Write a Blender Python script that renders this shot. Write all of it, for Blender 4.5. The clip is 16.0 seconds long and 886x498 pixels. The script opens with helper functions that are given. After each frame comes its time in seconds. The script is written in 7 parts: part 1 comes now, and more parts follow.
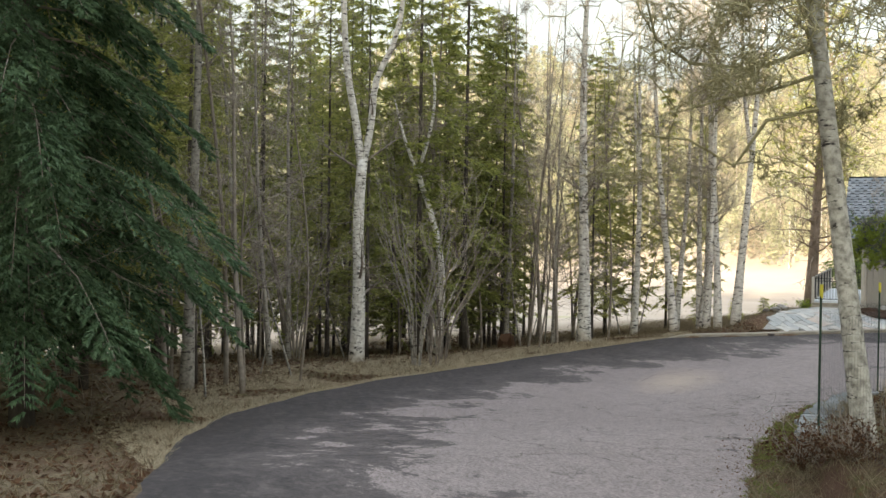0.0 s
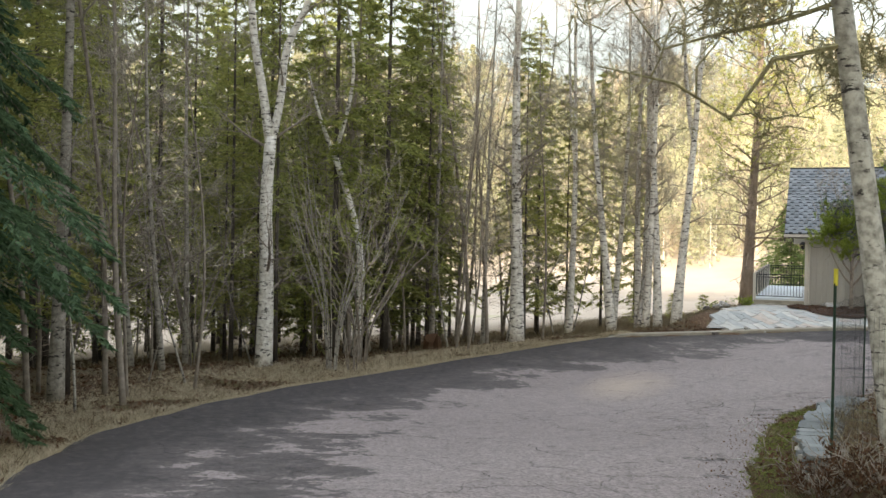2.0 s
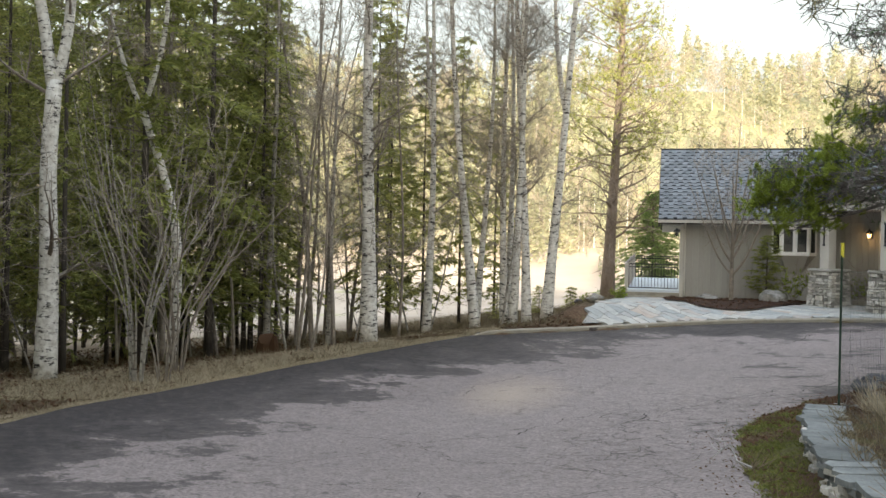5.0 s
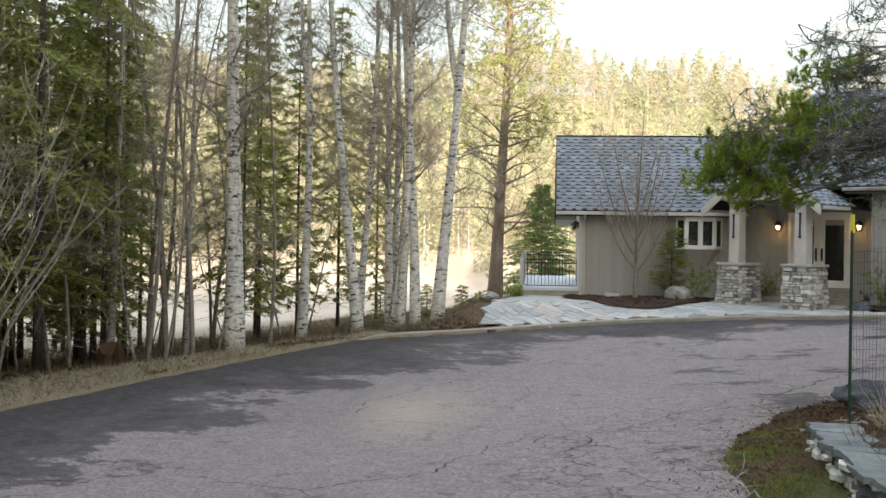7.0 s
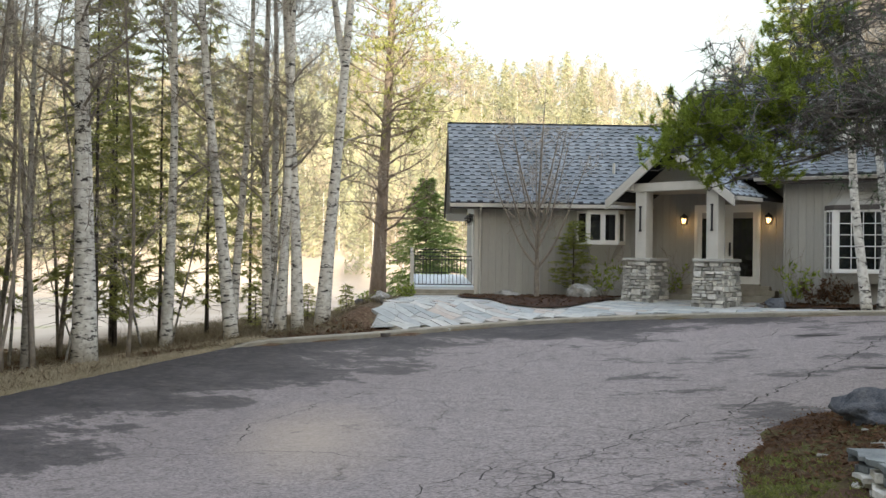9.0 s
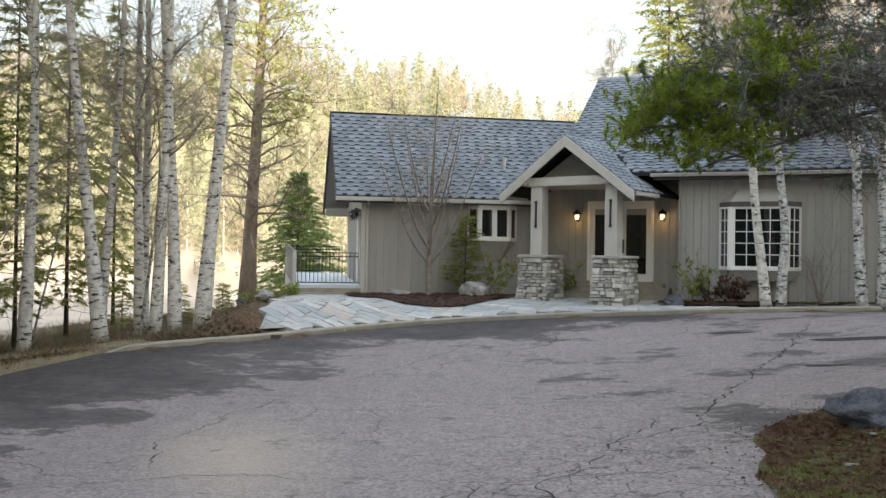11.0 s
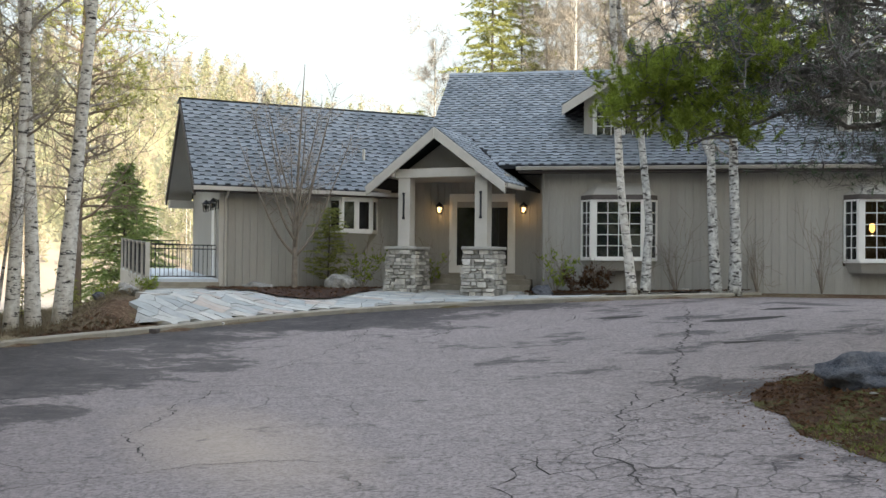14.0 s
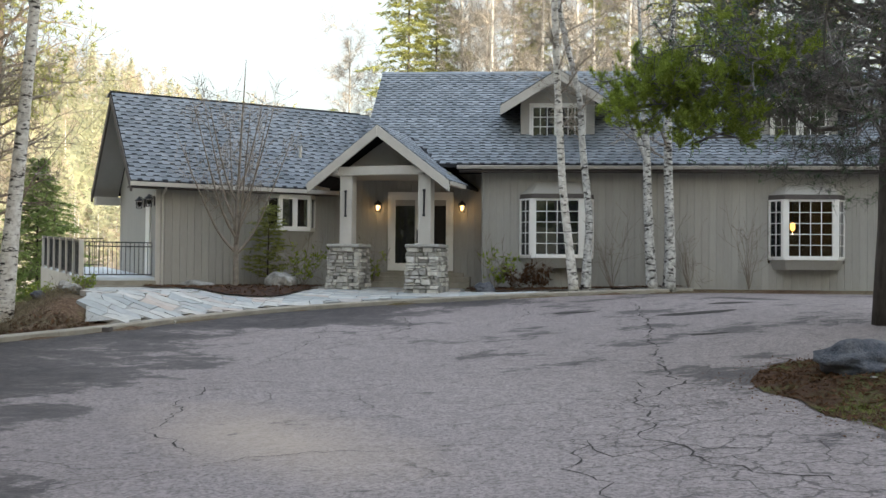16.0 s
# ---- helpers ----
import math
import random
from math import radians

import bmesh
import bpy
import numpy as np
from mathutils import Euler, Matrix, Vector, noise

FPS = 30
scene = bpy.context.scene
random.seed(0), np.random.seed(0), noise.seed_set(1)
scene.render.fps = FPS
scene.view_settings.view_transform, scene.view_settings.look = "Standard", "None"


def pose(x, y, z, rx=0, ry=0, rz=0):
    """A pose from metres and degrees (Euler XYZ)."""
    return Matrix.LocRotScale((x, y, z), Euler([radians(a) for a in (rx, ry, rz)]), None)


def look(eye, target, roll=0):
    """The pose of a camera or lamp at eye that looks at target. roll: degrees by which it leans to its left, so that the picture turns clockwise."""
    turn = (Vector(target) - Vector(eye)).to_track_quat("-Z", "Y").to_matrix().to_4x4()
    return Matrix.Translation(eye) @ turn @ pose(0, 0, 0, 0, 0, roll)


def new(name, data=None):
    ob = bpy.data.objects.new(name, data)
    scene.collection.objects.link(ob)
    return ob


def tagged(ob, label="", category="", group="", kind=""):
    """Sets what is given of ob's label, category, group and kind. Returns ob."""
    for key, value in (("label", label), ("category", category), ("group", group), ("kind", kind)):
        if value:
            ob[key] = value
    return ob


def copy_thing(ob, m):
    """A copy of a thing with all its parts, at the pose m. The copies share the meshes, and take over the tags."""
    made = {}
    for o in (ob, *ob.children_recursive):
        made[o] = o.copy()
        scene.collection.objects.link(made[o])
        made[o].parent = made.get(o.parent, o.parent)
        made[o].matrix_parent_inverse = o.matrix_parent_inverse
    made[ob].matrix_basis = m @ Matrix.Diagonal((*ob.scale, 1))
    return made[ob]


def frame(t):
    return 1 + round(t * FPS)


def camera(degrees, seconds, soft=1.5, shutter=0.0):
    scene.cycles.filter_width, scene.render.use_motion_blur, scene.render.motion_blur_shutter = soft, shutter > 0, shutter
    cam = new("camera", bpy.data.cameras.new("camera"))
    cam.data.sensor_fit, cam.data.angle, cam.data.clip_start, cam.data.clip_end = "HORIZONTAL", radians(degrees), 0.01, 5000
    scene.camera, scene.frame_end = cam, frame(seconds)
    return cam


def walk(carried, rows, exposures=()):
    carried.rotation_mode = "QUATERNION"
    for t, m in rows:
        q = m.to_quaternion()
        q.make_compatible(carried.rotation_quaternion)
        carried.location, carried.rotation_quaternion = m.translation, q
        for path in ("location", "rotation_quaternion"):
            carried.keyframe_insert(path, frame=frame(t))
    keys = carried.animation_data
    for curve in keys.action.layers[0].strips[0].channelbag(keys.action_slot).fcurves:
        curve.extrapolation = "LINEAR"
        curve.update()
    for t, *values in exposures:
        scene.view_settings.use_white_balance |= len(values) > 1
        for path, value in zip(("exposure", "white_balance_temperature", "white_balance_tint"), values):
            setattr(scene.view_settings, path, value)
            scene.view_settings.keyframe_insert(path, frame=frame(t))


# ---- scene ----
cam = camera(48.0, 16.0)
PATH = [
    (0, (8.283, -1.654, 3.457), (6.532, -0.687, 3.433), 0.9),
    (0.5, (7.55, -1.23, 3.365), (5.811, -0.241, 3.342), 0.9),
    (1, (6.819, -0.806, 3.269), (5.093, 0.202, 3.247), 1.0),
    (1.5, (6.047, -0.388, 3.187), (4.348, 0.667, 3.167), 1.0),
    (2, (5.353, 0.012, 3.098), (3.685, 1.115, 3.079), 1.1),
    (2.5, (4.626, 0.448, 3.001), (2.994, 1.603, 2.984), 1.1),
    (3, (3.97, 0.817, 2.923), (2.373, 2.021, 2.906), 1.2),
    (5.5, (0.178, 3.38, 2.422), (-1.245, 4.786, 2.416), 1.1),
    (6, (-0.543, 3.967, 2.324), (-1.919, 5.418, 2.322), 1.1),
    (6.5, (-1.25, 4.573, 2.262), (-2.575, 6.071, 2.262), 1.0),
    (7, (-1.934, 5.167, 2.198), (-3.207, 6.709, 2.201), 0.9),
    (7.5, (-2.616, 5.761, 2.127), (-3.84, 7.343, 2.132), 0.9),
    (8, (-3.234, 6.326, 2.064), (-4.41, 7.944, 2.072), 0.9),
    (8.5, (-3.763, 6.774, 2.013), (-4.879, 8.434, 2.024), 0.8),
    (9, (-4.238, 7.163, 1.967), (-5.294, 8.862, 1.98), 0.7),
    (11.5, (-6.508, 7.965, 1.721), (-7.214, 9.836, 1.746), 0.8),
    (12, (-6.945, 7.919, 1.608), (-7.575, 9.817, 1.639), 0.7),
    (12.5, (-7.315, 7.878, 1.579), (-7.875, 9.798, 1.61), 0.7),
    (13, (-7.678, 7.798, 1.535), (-8.17, 9.736, 1.567), 0.7),
    (13.5, (-8.089, 7.663, 1.504), (-8.512, 9.618, 1.535), 0.6),
    (14, (-8.491, 7.525, 1.466), (-8.849, 9.492, 1.498), 0.6),
    (14.5, (-8.874, 7.44, 1.418), (-9.171, 9.418, 1.451), 0.6),
    (15, (-9.254, 7.349, 1.379), (-9.494, 9.334, 1.413), 0.6),
    (15.5, (-9.646, 7.217, 1.385), (-9.83, 9.208, 1.419), 0.6),
    (16, (-9.968, 7.13, 1.372), (-10.101, 9.125, 1.407), 0.5),
]
walk(cam, [(t, look(eye, target, roll)) for t, eye, target, roll in PATH], [(0, 2.46, 6900, 10), (6, 2.42, 6700, 10), (16, 2.36, 6400, 10)])

# ---- light ----
SUN_AZ, SUN_EL = radians(142), radians(11)   # azimuth clockwise from +y
world = bpy.data.worlds.new("World")
scene.world = world
world.use_nodes = True
bg = world.node_tree.nodes["Background"]
sky = world.node_tree.nodes.new("ShaderNodeTexSky")
sky.sky_type = 'NISHITA'
sky.sun_disc = False
sky.sun_elevation = SUN_EL
sky.sun_rotation = SUN_AZ
sky.air_density, sky.dust_density, sky.ozone_density = 1.0, 2.5, 1.0
# thin evening haze over the clear sky: cream low down, blue-grey overhead
height = world.node_tree.nodes.new("ShaderNodeTexGradient")
height.texture_mapping.mapping_x = 'Z'
veil = world.node_tree.nodes.new("ShaderNodeValToRGB")
veil.color_ramp.elements.new(0.3)
for stop, at, col in zip(veil.color_ramp.elements, (0.0, 0.56, 1.0), ((0.25, 0.229, 0.180, 1), (0.62, 0.64, 0.61, 1), (0.92, 1.07, 1.30, 1))):
    stop.position, stop.color = at, col
gain = world.node_tree.nodes.new("ShaderNodeVectorMath")
gain.operation = 'SCALE'
gain.inputs["Scale"].default_value = 3.0
haze = world.node_tree.nodes.new("ShaderNodeMix")
haze.data_type, haze.blend_type = 'RGBA', 'MIX'
haze.inputs[0].default_value = 0.85
world.node_tree.links.new(height.outputs[1], veil.inputs[0])
world.node_tree.links.new(veil.outputs[0], gain.inputs[0])
world.node_tree.links.new(gain.outputs[0], haze.inputs[7])
world.node_tree.links.new(sky.outputs[0], haze.inputs[6])
world.node_tree.links.new(haze.outputs[2], bg.inputs[0])
bg.inputs[1].default_value = 0.15
sun_dir = Vector((math.sin(SUN_AZ) * math.cos(SUN_EL), math.cos(SUN_AZ) * math.cos(SUN_EL), math.sin(SUN_EL)))
lamp = bpy.data.lights.new("sun", 'SUN')
lamp.energy, lamp.angle, lamp.color = 2.2, radians(0.6), (1.0, 0.89, 0.71)
sun_ob = new("sun", lamp)
sun_ob.matrix_world = look(sun_dir * 200, (0, 0, 0))


# ---- materials ----
def material(name, rough=0.8, metal=0.0, spec=0.4):
    m = bpy.data.materials.new(name)
    m.use_nodes = True
    b = m.node_tree.nodes["Principled BSDF"]
    b.inputs["Roughness"].default_value = rough
    b.inputs["Metallic"].default_value = metal
    b.inputs["Specular IOR Level"].default_value = spec
    return m, m.node_tree.nodes, m.node_tree.links, b


def coords(N, L, scale=(1, 1, 1)):
    t = N.new("ShaderNodeTexCoord")
    mp = N.new("ShaderNodeMapping")
    mp.inputs["Scale"].default_value = scale
    g = N.new("ShaderNodeNewGeometry")
    L.new(g.outputs["Position"], mp.inputs["Vector"])
    return mp.outputs[0]


def noise_tex(N, L, vec, scale, detail=4.0, rough=0.6):
    n = N.new("ShaderNodeTexNoise")
    n.inputs["Scale"].default_value = scale
    n.inputs["Detail"].default_value = detail
    n.inputs["Roughness"].default_value = rough
    L.new(vec, n.inputs["Vector"])
    return n.outputs["Fac"]


def ramp(N, L, fac, stops):
    r = N.new("ShaderNodeValToRGB")
    el = r.color_ramp.elements
    while len(el) < len(stops):
        el.new(0.5)
    for e, (p, c) in zip(el, stops):
        e.position = p
        e.color = (*c, 1) if len(c) == 3 else c
    L.new(fac, r.inputs["Fac"])
    return r.outputs["Color"]


def mix(N, L, fac, a, b, mode='MIX'):
    m = N.new("ShaderNodeMix")
    m.data_type = 'RGBA'
    m.blend_type = mode
    for sock, v in ((m.inputs[0], fac), (m.inputs[6], a), (m.inputs[7], b)):
        if isinstance(v, (int, float)):
            sock.default_value = v
        elif isinstance(v, tuple):
            sock.default_value = (*v, 1)
        else:
            L.new(v, sock)
    return m.outputs[2]


def math_node(N, L, op, a, b=None, clamp=False):
    m = N.new("ShaderNodeMath")
    m.operation = op
    m.use_clamp = clamp
    for i, v in enumerate((a, b)):
        if v is None:
            continue
        if isinstance(v, (int, float)):
            m.inputs[i].default_value = v
        else:
            L.new(v, m.inputs[i])
    return m.outputs[0]


def bump(N, L, b, height, strength=0.3, dist=0.02):
    n = N.new("ShaderNodeBump")
    n.inputs["Strength"].default_value = strength
    n.inputs["Distance"].default_value = dist
    L.new(height, n.inputs["Height"])
    L.new(n.outputs[0], b.inputs["Normal"])


def varied(name, c1, c2, scale=6.0, fine=60.0, rough=0.8, spec=0.35, bump_s=0.25, bump_d=0.01, rand=0.0, island=0.0, stretch=(1, 1, 1), metal=0.0):
    """Two colours mixed by coarse and fine noise; rand and island vary whole pieces."""
    m, N, L, b = material(name, rough, metal, spec)
    v = coords(N, L, stretch)
    f1, f2 = noise_tex(N, L, v, scale), noise_tex(N, L, v, fine, 3)
    f = math_node(N, L, 'ADD', math_node(N, L, 'MULTIPLY', f1, 0.65), math_node(N, L, 'MULTIPLY', f2, 0.35))
    col = ramp(N, L, f, [(0.33, c1), (0.67, c2)])
    for k, node, out in ((rand, "ShaderNodeObjectInfo", "Random"), (island, "ShaderNodeNewGeometry", "Random Per Island")):
        if k:
            o = N.new(node)
            hs = N.new("ShaderNodeHueSaturation")
            val = math_node(N, L, 'ADD', math_node(N, L, 'MULTIPLY', o.outputs[out], 2 * k), 1 - k)
            L.new(val, hs.inputs["Value"])
            sat = math_node(N, L, 'ADD', math_node(N, L, 'MULTIPLY', math_node(N, L, 'FRACT', math_node(N, L, 'MULTIPLY', o.outputs[out], 7.3)), k), 1 - k / 2)
            L.new(sat, hs.inputs["Saturation"])
            L.new(col, hs.inputs["Color"])
            col = hs.outputs[0]
    L.new(col, b.inputs["Base Color"])
    if bump_s:
        bump(N, L, b, f, bump_s, bump_d)
    return m


def asphalt_material():
    m, N, L, b = material("asphalt", 0.75, 0, 0.3)
    v = coords(N, L)
    big = noise_tex(N, L, v, 0.13, 3, 0.5)
    turned = N.new("ShaderNodeMapping")
    turned.inputs["Rotation"].default_value = (0, 0, radians(-61))
    turned.inputs["Scale"].default_value = (0.65, 0.95, 1)
    L.new(v, turned.inputs["Vector"])
    mid = noise_tex(N, L, turned.outputs[0], 0.5, 12, 0.74)
    grit = noise_tex(N, L, v, 75, 2)
    mott = noise_tex(N, L, v, 5, 6, 0.7)
    base = ramp(N, L, big, [(0.35, (0.290, 0.244, 0.238)), (0.65, (0.358, 0.305, 0.297))])
    base = mix(N, L, ramp(N, L, mott, [(0.36, (0.34, 0.34, 0.34)), (0.58, (0, 0, 0))]), base, (0.102, 0.087, 0.084))
    base = mix(N, L, math_node(N, L, 'MULTIPLY', grit, 0.5), base, (0.05, 0.044, 0.043))
    speck = noise_tex(N, L, v, 22, 4, 0.75)
    base = mix(N, L, ramp(N, L, speck, [(0.40, (0.8, 0.8, 0.8)), (0.54, (0, 0, 0))]), base, (0.084, 0.071, 0.067))
    # pale tan patch inside the bend, ragged at its rim
    warm_patch = N.new("ShaderNodeMapping")
    warm_patch.vector_type = 'TEXTURE'
    warm_patch.inputs["Location"].default_value = (-12.4, 17.2, 0)
    warm_patch.inputs["Rotation"].default_value = (0, 0, radians(-52))
    warm_patch.inputs["Scale"].default_value = (4.2, 1.7, 1000)
    L.new(v, warm_patch.inputs["Vector"])
    reach = N.new("ShaderNodeVectorMath")
    reach.operation = 'LENGTH'
    L.new(warm_patch.outputs[0], reach.inputs[0])
    ragged = math_node(N, L, 'ADD', reach.outputs["Value"], math_node(N, L, 'MULTIPLY', noise_tex(N, L, v, 0.9, 5, 0.65), 0.5))
    warm = ramp(N, L, ragged, [(0.35, (1, 1, 1)), (1.15, (0, 0, 0))])
    base = mix(N, L, math_node(N, L, 'MULTIPLY', warm, 0.45), base, (0.420, 0.336, 0.258))
    pits = ramp(N, L, noise_tex(N, L, turned.outputs[0], 2.4, 8, 0.72), [(0.60, (0, 0, 0)), (0.66, (1, 1, 1))])
    base = mix(N, L, math_node(N, L, 'MULTIPLY', pits, 0.7), base, (0.045, 0.038, 0.037))
    chips = ramp(N, L, noise_tex(N, L, v, 42, 2), [(0.62, (0, 0, 0)), (0.70, (1, 1, 1))])
    base = mix(N, L, math_node(N, L, 'MULTIPLY', chips, 0.55), base, (0.372, 0.336, 0.306))
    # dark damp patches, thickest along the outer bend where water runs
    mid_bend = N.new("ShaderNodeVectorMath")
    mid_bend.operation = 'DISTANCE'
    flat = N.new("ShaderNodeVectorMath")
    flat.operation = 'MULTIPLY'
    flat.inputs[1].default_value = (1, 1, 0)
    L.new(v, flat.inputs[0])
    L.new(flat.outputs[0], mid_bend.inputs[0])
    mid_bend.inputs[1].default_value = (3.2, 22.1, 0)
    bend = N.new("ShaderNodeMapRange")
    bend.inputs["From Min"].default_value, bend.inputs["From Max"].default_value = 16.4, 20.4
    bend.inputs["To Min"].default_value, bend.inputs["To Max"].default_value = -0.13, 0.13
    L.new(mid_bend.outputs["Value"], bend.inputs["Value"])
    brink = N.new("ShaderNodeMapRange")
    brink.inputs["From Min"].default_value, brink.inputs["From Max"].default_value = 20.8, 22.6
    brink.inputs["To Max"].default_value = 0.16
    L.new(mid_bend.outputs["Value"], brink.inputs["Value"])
    # worn strip along the planted island
    sep = N.new("ShaderNodeSeparateXYZ")
    L.new(v, sep.inputs[0])
    off = math_node(N, L, 'ADD', math_node(N, L, 'MULTIPLY', sep.outputs[0], -0.87), math_node(N, L, 'MULTIPLY', sep.outputs[1], -0.49))
    strip = N.new("ShaderNodeMapRange")
    strip.inputs["From Min"].default_value, strip.inputs["From Max"].default_value = -2.6, 0.4
    strip.inputs["To Min"].default_value, strip.inputs["To Max"].default_value = 1.0, 0.0
    L.new(off, strip.inputs["Value"])
    worn = math_node(N, L, 'MULTIPLY', strip.outputs[0], 0.14)
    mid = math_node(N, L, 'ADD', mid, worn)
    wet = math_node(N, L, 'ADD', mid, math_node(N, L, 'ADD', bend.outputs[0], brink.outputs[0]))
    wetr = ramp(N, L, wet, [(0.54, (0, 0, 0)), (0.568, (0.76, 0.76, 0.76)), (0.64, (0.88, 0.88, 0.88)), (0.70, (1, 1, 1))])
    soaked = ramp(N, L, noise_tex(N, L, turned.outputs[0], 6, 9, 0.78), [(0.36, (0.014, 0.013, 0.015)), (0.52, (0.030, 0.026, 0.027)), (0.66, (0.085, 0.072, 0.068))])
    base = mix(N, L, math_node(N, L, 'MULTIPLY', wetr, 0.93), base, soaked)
    # long wandering cracks and a few crazed areas
    warp = N.new("ShaderNodeVectorMath")
    warp.operation = 'ADD'
    nz = N.new("ShaderNodeTexNoise")
    nz.inputs["Scale"].default_value = 2.2
    nz.inputs["Detail"].default_value = 5
    L.new(v, nz.inputs["Vector"])
    half = N.new("ShaderNodeVectorMath")
    half.operation = 'SCALE'
    half.inputs["Scale"].default_value = 0.55
    L.new(nz.outputs["Color"], half.inputs[0])
    L.new(v, warp.inputs[0])
    L.new(half.outputs[0], warp.inputs[1])
    # crazed stretch along the planted island
    along_bed = N.new("ShaderNodeMapping")
    along_bed.vector_type = 'TEXTURE'
    along_bed.inputs["Location"].default_value = (-7.6, 15.2, 0)
    along_bed.inputs["Rotation"].default_value = (0, 0, radians(112))
    along_bed.inputs["Scale"].default_value = (6.5, 2.1, 1000)
    L.new(v, along_bed.inputs["Vector"])
    crazed = N.new("ShaderNodeVectorMath")
    crazed.operation = 'LENGTH'
    L.new(along_bed.outputs[0], crazed.inputs[0])
    cr = None
    for sc, wd, gap in ((0.45, 0.0060, 0.50), (2.3, 0.028, 0.44), (5.0, 0.045, 0.58)):
        vo = N.new("ShaderNodeTexVoronoi")
        vo.feature = 'DISTANCE_TO_EDGE'
        vo.inputs["Scale"].default_value = sc
        L.new(warp.outputs[0], vo.inputs["Vector"])
        c = ramp(N, L, vo.outputs["Distance"], [(wd * 0.3, (1, 1, 1)), (wd, (0, 0, 0))])
        area = ramp(N, L, noise_tex(N, L, v, 0.33 if sc < 1 else 0.2, 3), [(gap, (0, 0, 0)), (gap + 0.06, (1, 1, 1))])
        c = mix(N, L, 1.0, c, area, 'MULTIPLY')
        if sc > 1:
            c = mix(N, L, 1.0, c, ramp(N, L, crazed.outputs["Value"], [(0.35, (0.95, 0.95, 0.95)), (1.0, (0, 0, 0))]), 'MULTIPLY')
        cr = c if cr is None else mix(N, L, 1.0, cr, c, 'ADD')
    base = mix(N, L, math_node(N, L, 'MULTIPLY', cr, 0.62), base, (0.022, 0.019, 0.018))
    L.new(base, b.inputs["Base Color"])
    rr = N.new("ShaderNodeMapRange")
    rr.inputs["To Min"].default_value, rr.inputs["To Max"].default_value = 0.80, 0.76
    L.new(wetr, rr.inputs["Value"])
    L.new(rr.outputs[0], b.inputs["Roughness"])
    h = math_node(N, L, 'SUBTRACT', math_node(N, L, 'ADD', math_node(N, L, 'MULTIPLY', grit, 0.4), math_node(N, L, 'MULTIPLY', mott, 0.5)), cr)
    bump(N, L, b, h, 0.9, 0.012)
    return m


def ground_material():
    m, N, L, b = material("ground_cover", 0.95, 0, 0.15)
    v = coords(N, L)
    f = noise_tex(N, L, v, 0.45, 5, 0.65)
    g = noise_tex(N, L, v, 14, 4, 0.7)
    litter = ramp(N, L, g, [(0.3, (0.035, 0.021, 0.013)), (0.5, (0.10, 0.06, 0.037)), (0.72, (0.20, 0.15, 0.10))])
    grass = ramp(N, L, g, [(0.3, (0.07, 0.052, 0.032)), (0.7, (0.22, 0.18, 0.12))])
    near = mix(N, L, ramp(N, L, f, [(0.42, (0, 0, 0)), (0.58, (1, 1, 1))]), litter, grass)
    moss = ramp(N, L, noise_tex(N, L, v, 0.8, 4), [(0.58, (0, 0, 0)), (0.68, (1, 1, 1))])
    near = mix(N, L, math_node(N, L, 'MULTIPLY', moss, 0.5), near, (0.08, 0.09, 0.025))
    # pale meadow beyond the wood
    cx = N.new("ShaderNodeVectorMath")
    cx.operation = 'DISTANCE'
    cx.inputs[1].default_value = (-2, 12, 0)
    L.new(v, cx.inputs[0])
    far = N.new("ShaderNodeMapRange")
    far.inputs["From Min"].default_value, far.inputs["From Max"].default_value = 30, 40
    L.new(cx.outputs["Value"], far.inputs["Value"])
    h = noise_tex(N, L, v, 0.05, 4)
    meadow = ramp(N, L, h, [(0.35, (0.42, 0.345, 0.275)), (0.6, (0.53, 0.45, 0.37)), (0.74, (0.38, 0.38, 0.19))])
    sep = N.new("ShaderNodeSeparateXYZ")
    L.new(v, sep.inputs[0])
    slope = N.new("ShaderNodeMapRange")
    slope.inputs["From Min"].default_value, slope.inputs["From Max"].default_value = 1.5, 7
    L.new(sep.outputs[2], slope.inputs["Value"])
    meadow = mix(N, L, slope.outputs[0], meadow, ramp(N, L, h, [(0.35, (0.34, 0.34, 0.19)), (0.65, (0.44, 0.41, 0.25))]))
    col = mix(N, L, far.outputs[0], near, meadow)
    L.new(col, b.inputs["Base Color"])
    bump(N, L, b, g, 0.6, 0.04)
    return m


def birch_material(name, light, dark, marks):
    m, N, L, b = material(name, 0.75, 0, 0.3)
    v = coords(N, L)
    vs = coords(N, L, (1, 1, 3.2))
    f = noise_tex(N, L, v, 9, 4)
    col = ramp(N, L, f, [(0.3, dark), (0.6, light)])
    band = ramp(N, L, noise_tex(N, L, vs, 4.5, 5, 0.7), [(marks, (0, 0, 0)), (marks + 0.05, (1, 1, 1))])
    col = mix(N, L, band, col, (0.035, 0.03, 0.027))
    L.new(col, b.inputs["Base Color"])
    bump(N, L, b, f, 0.4, 0.012)
    return m


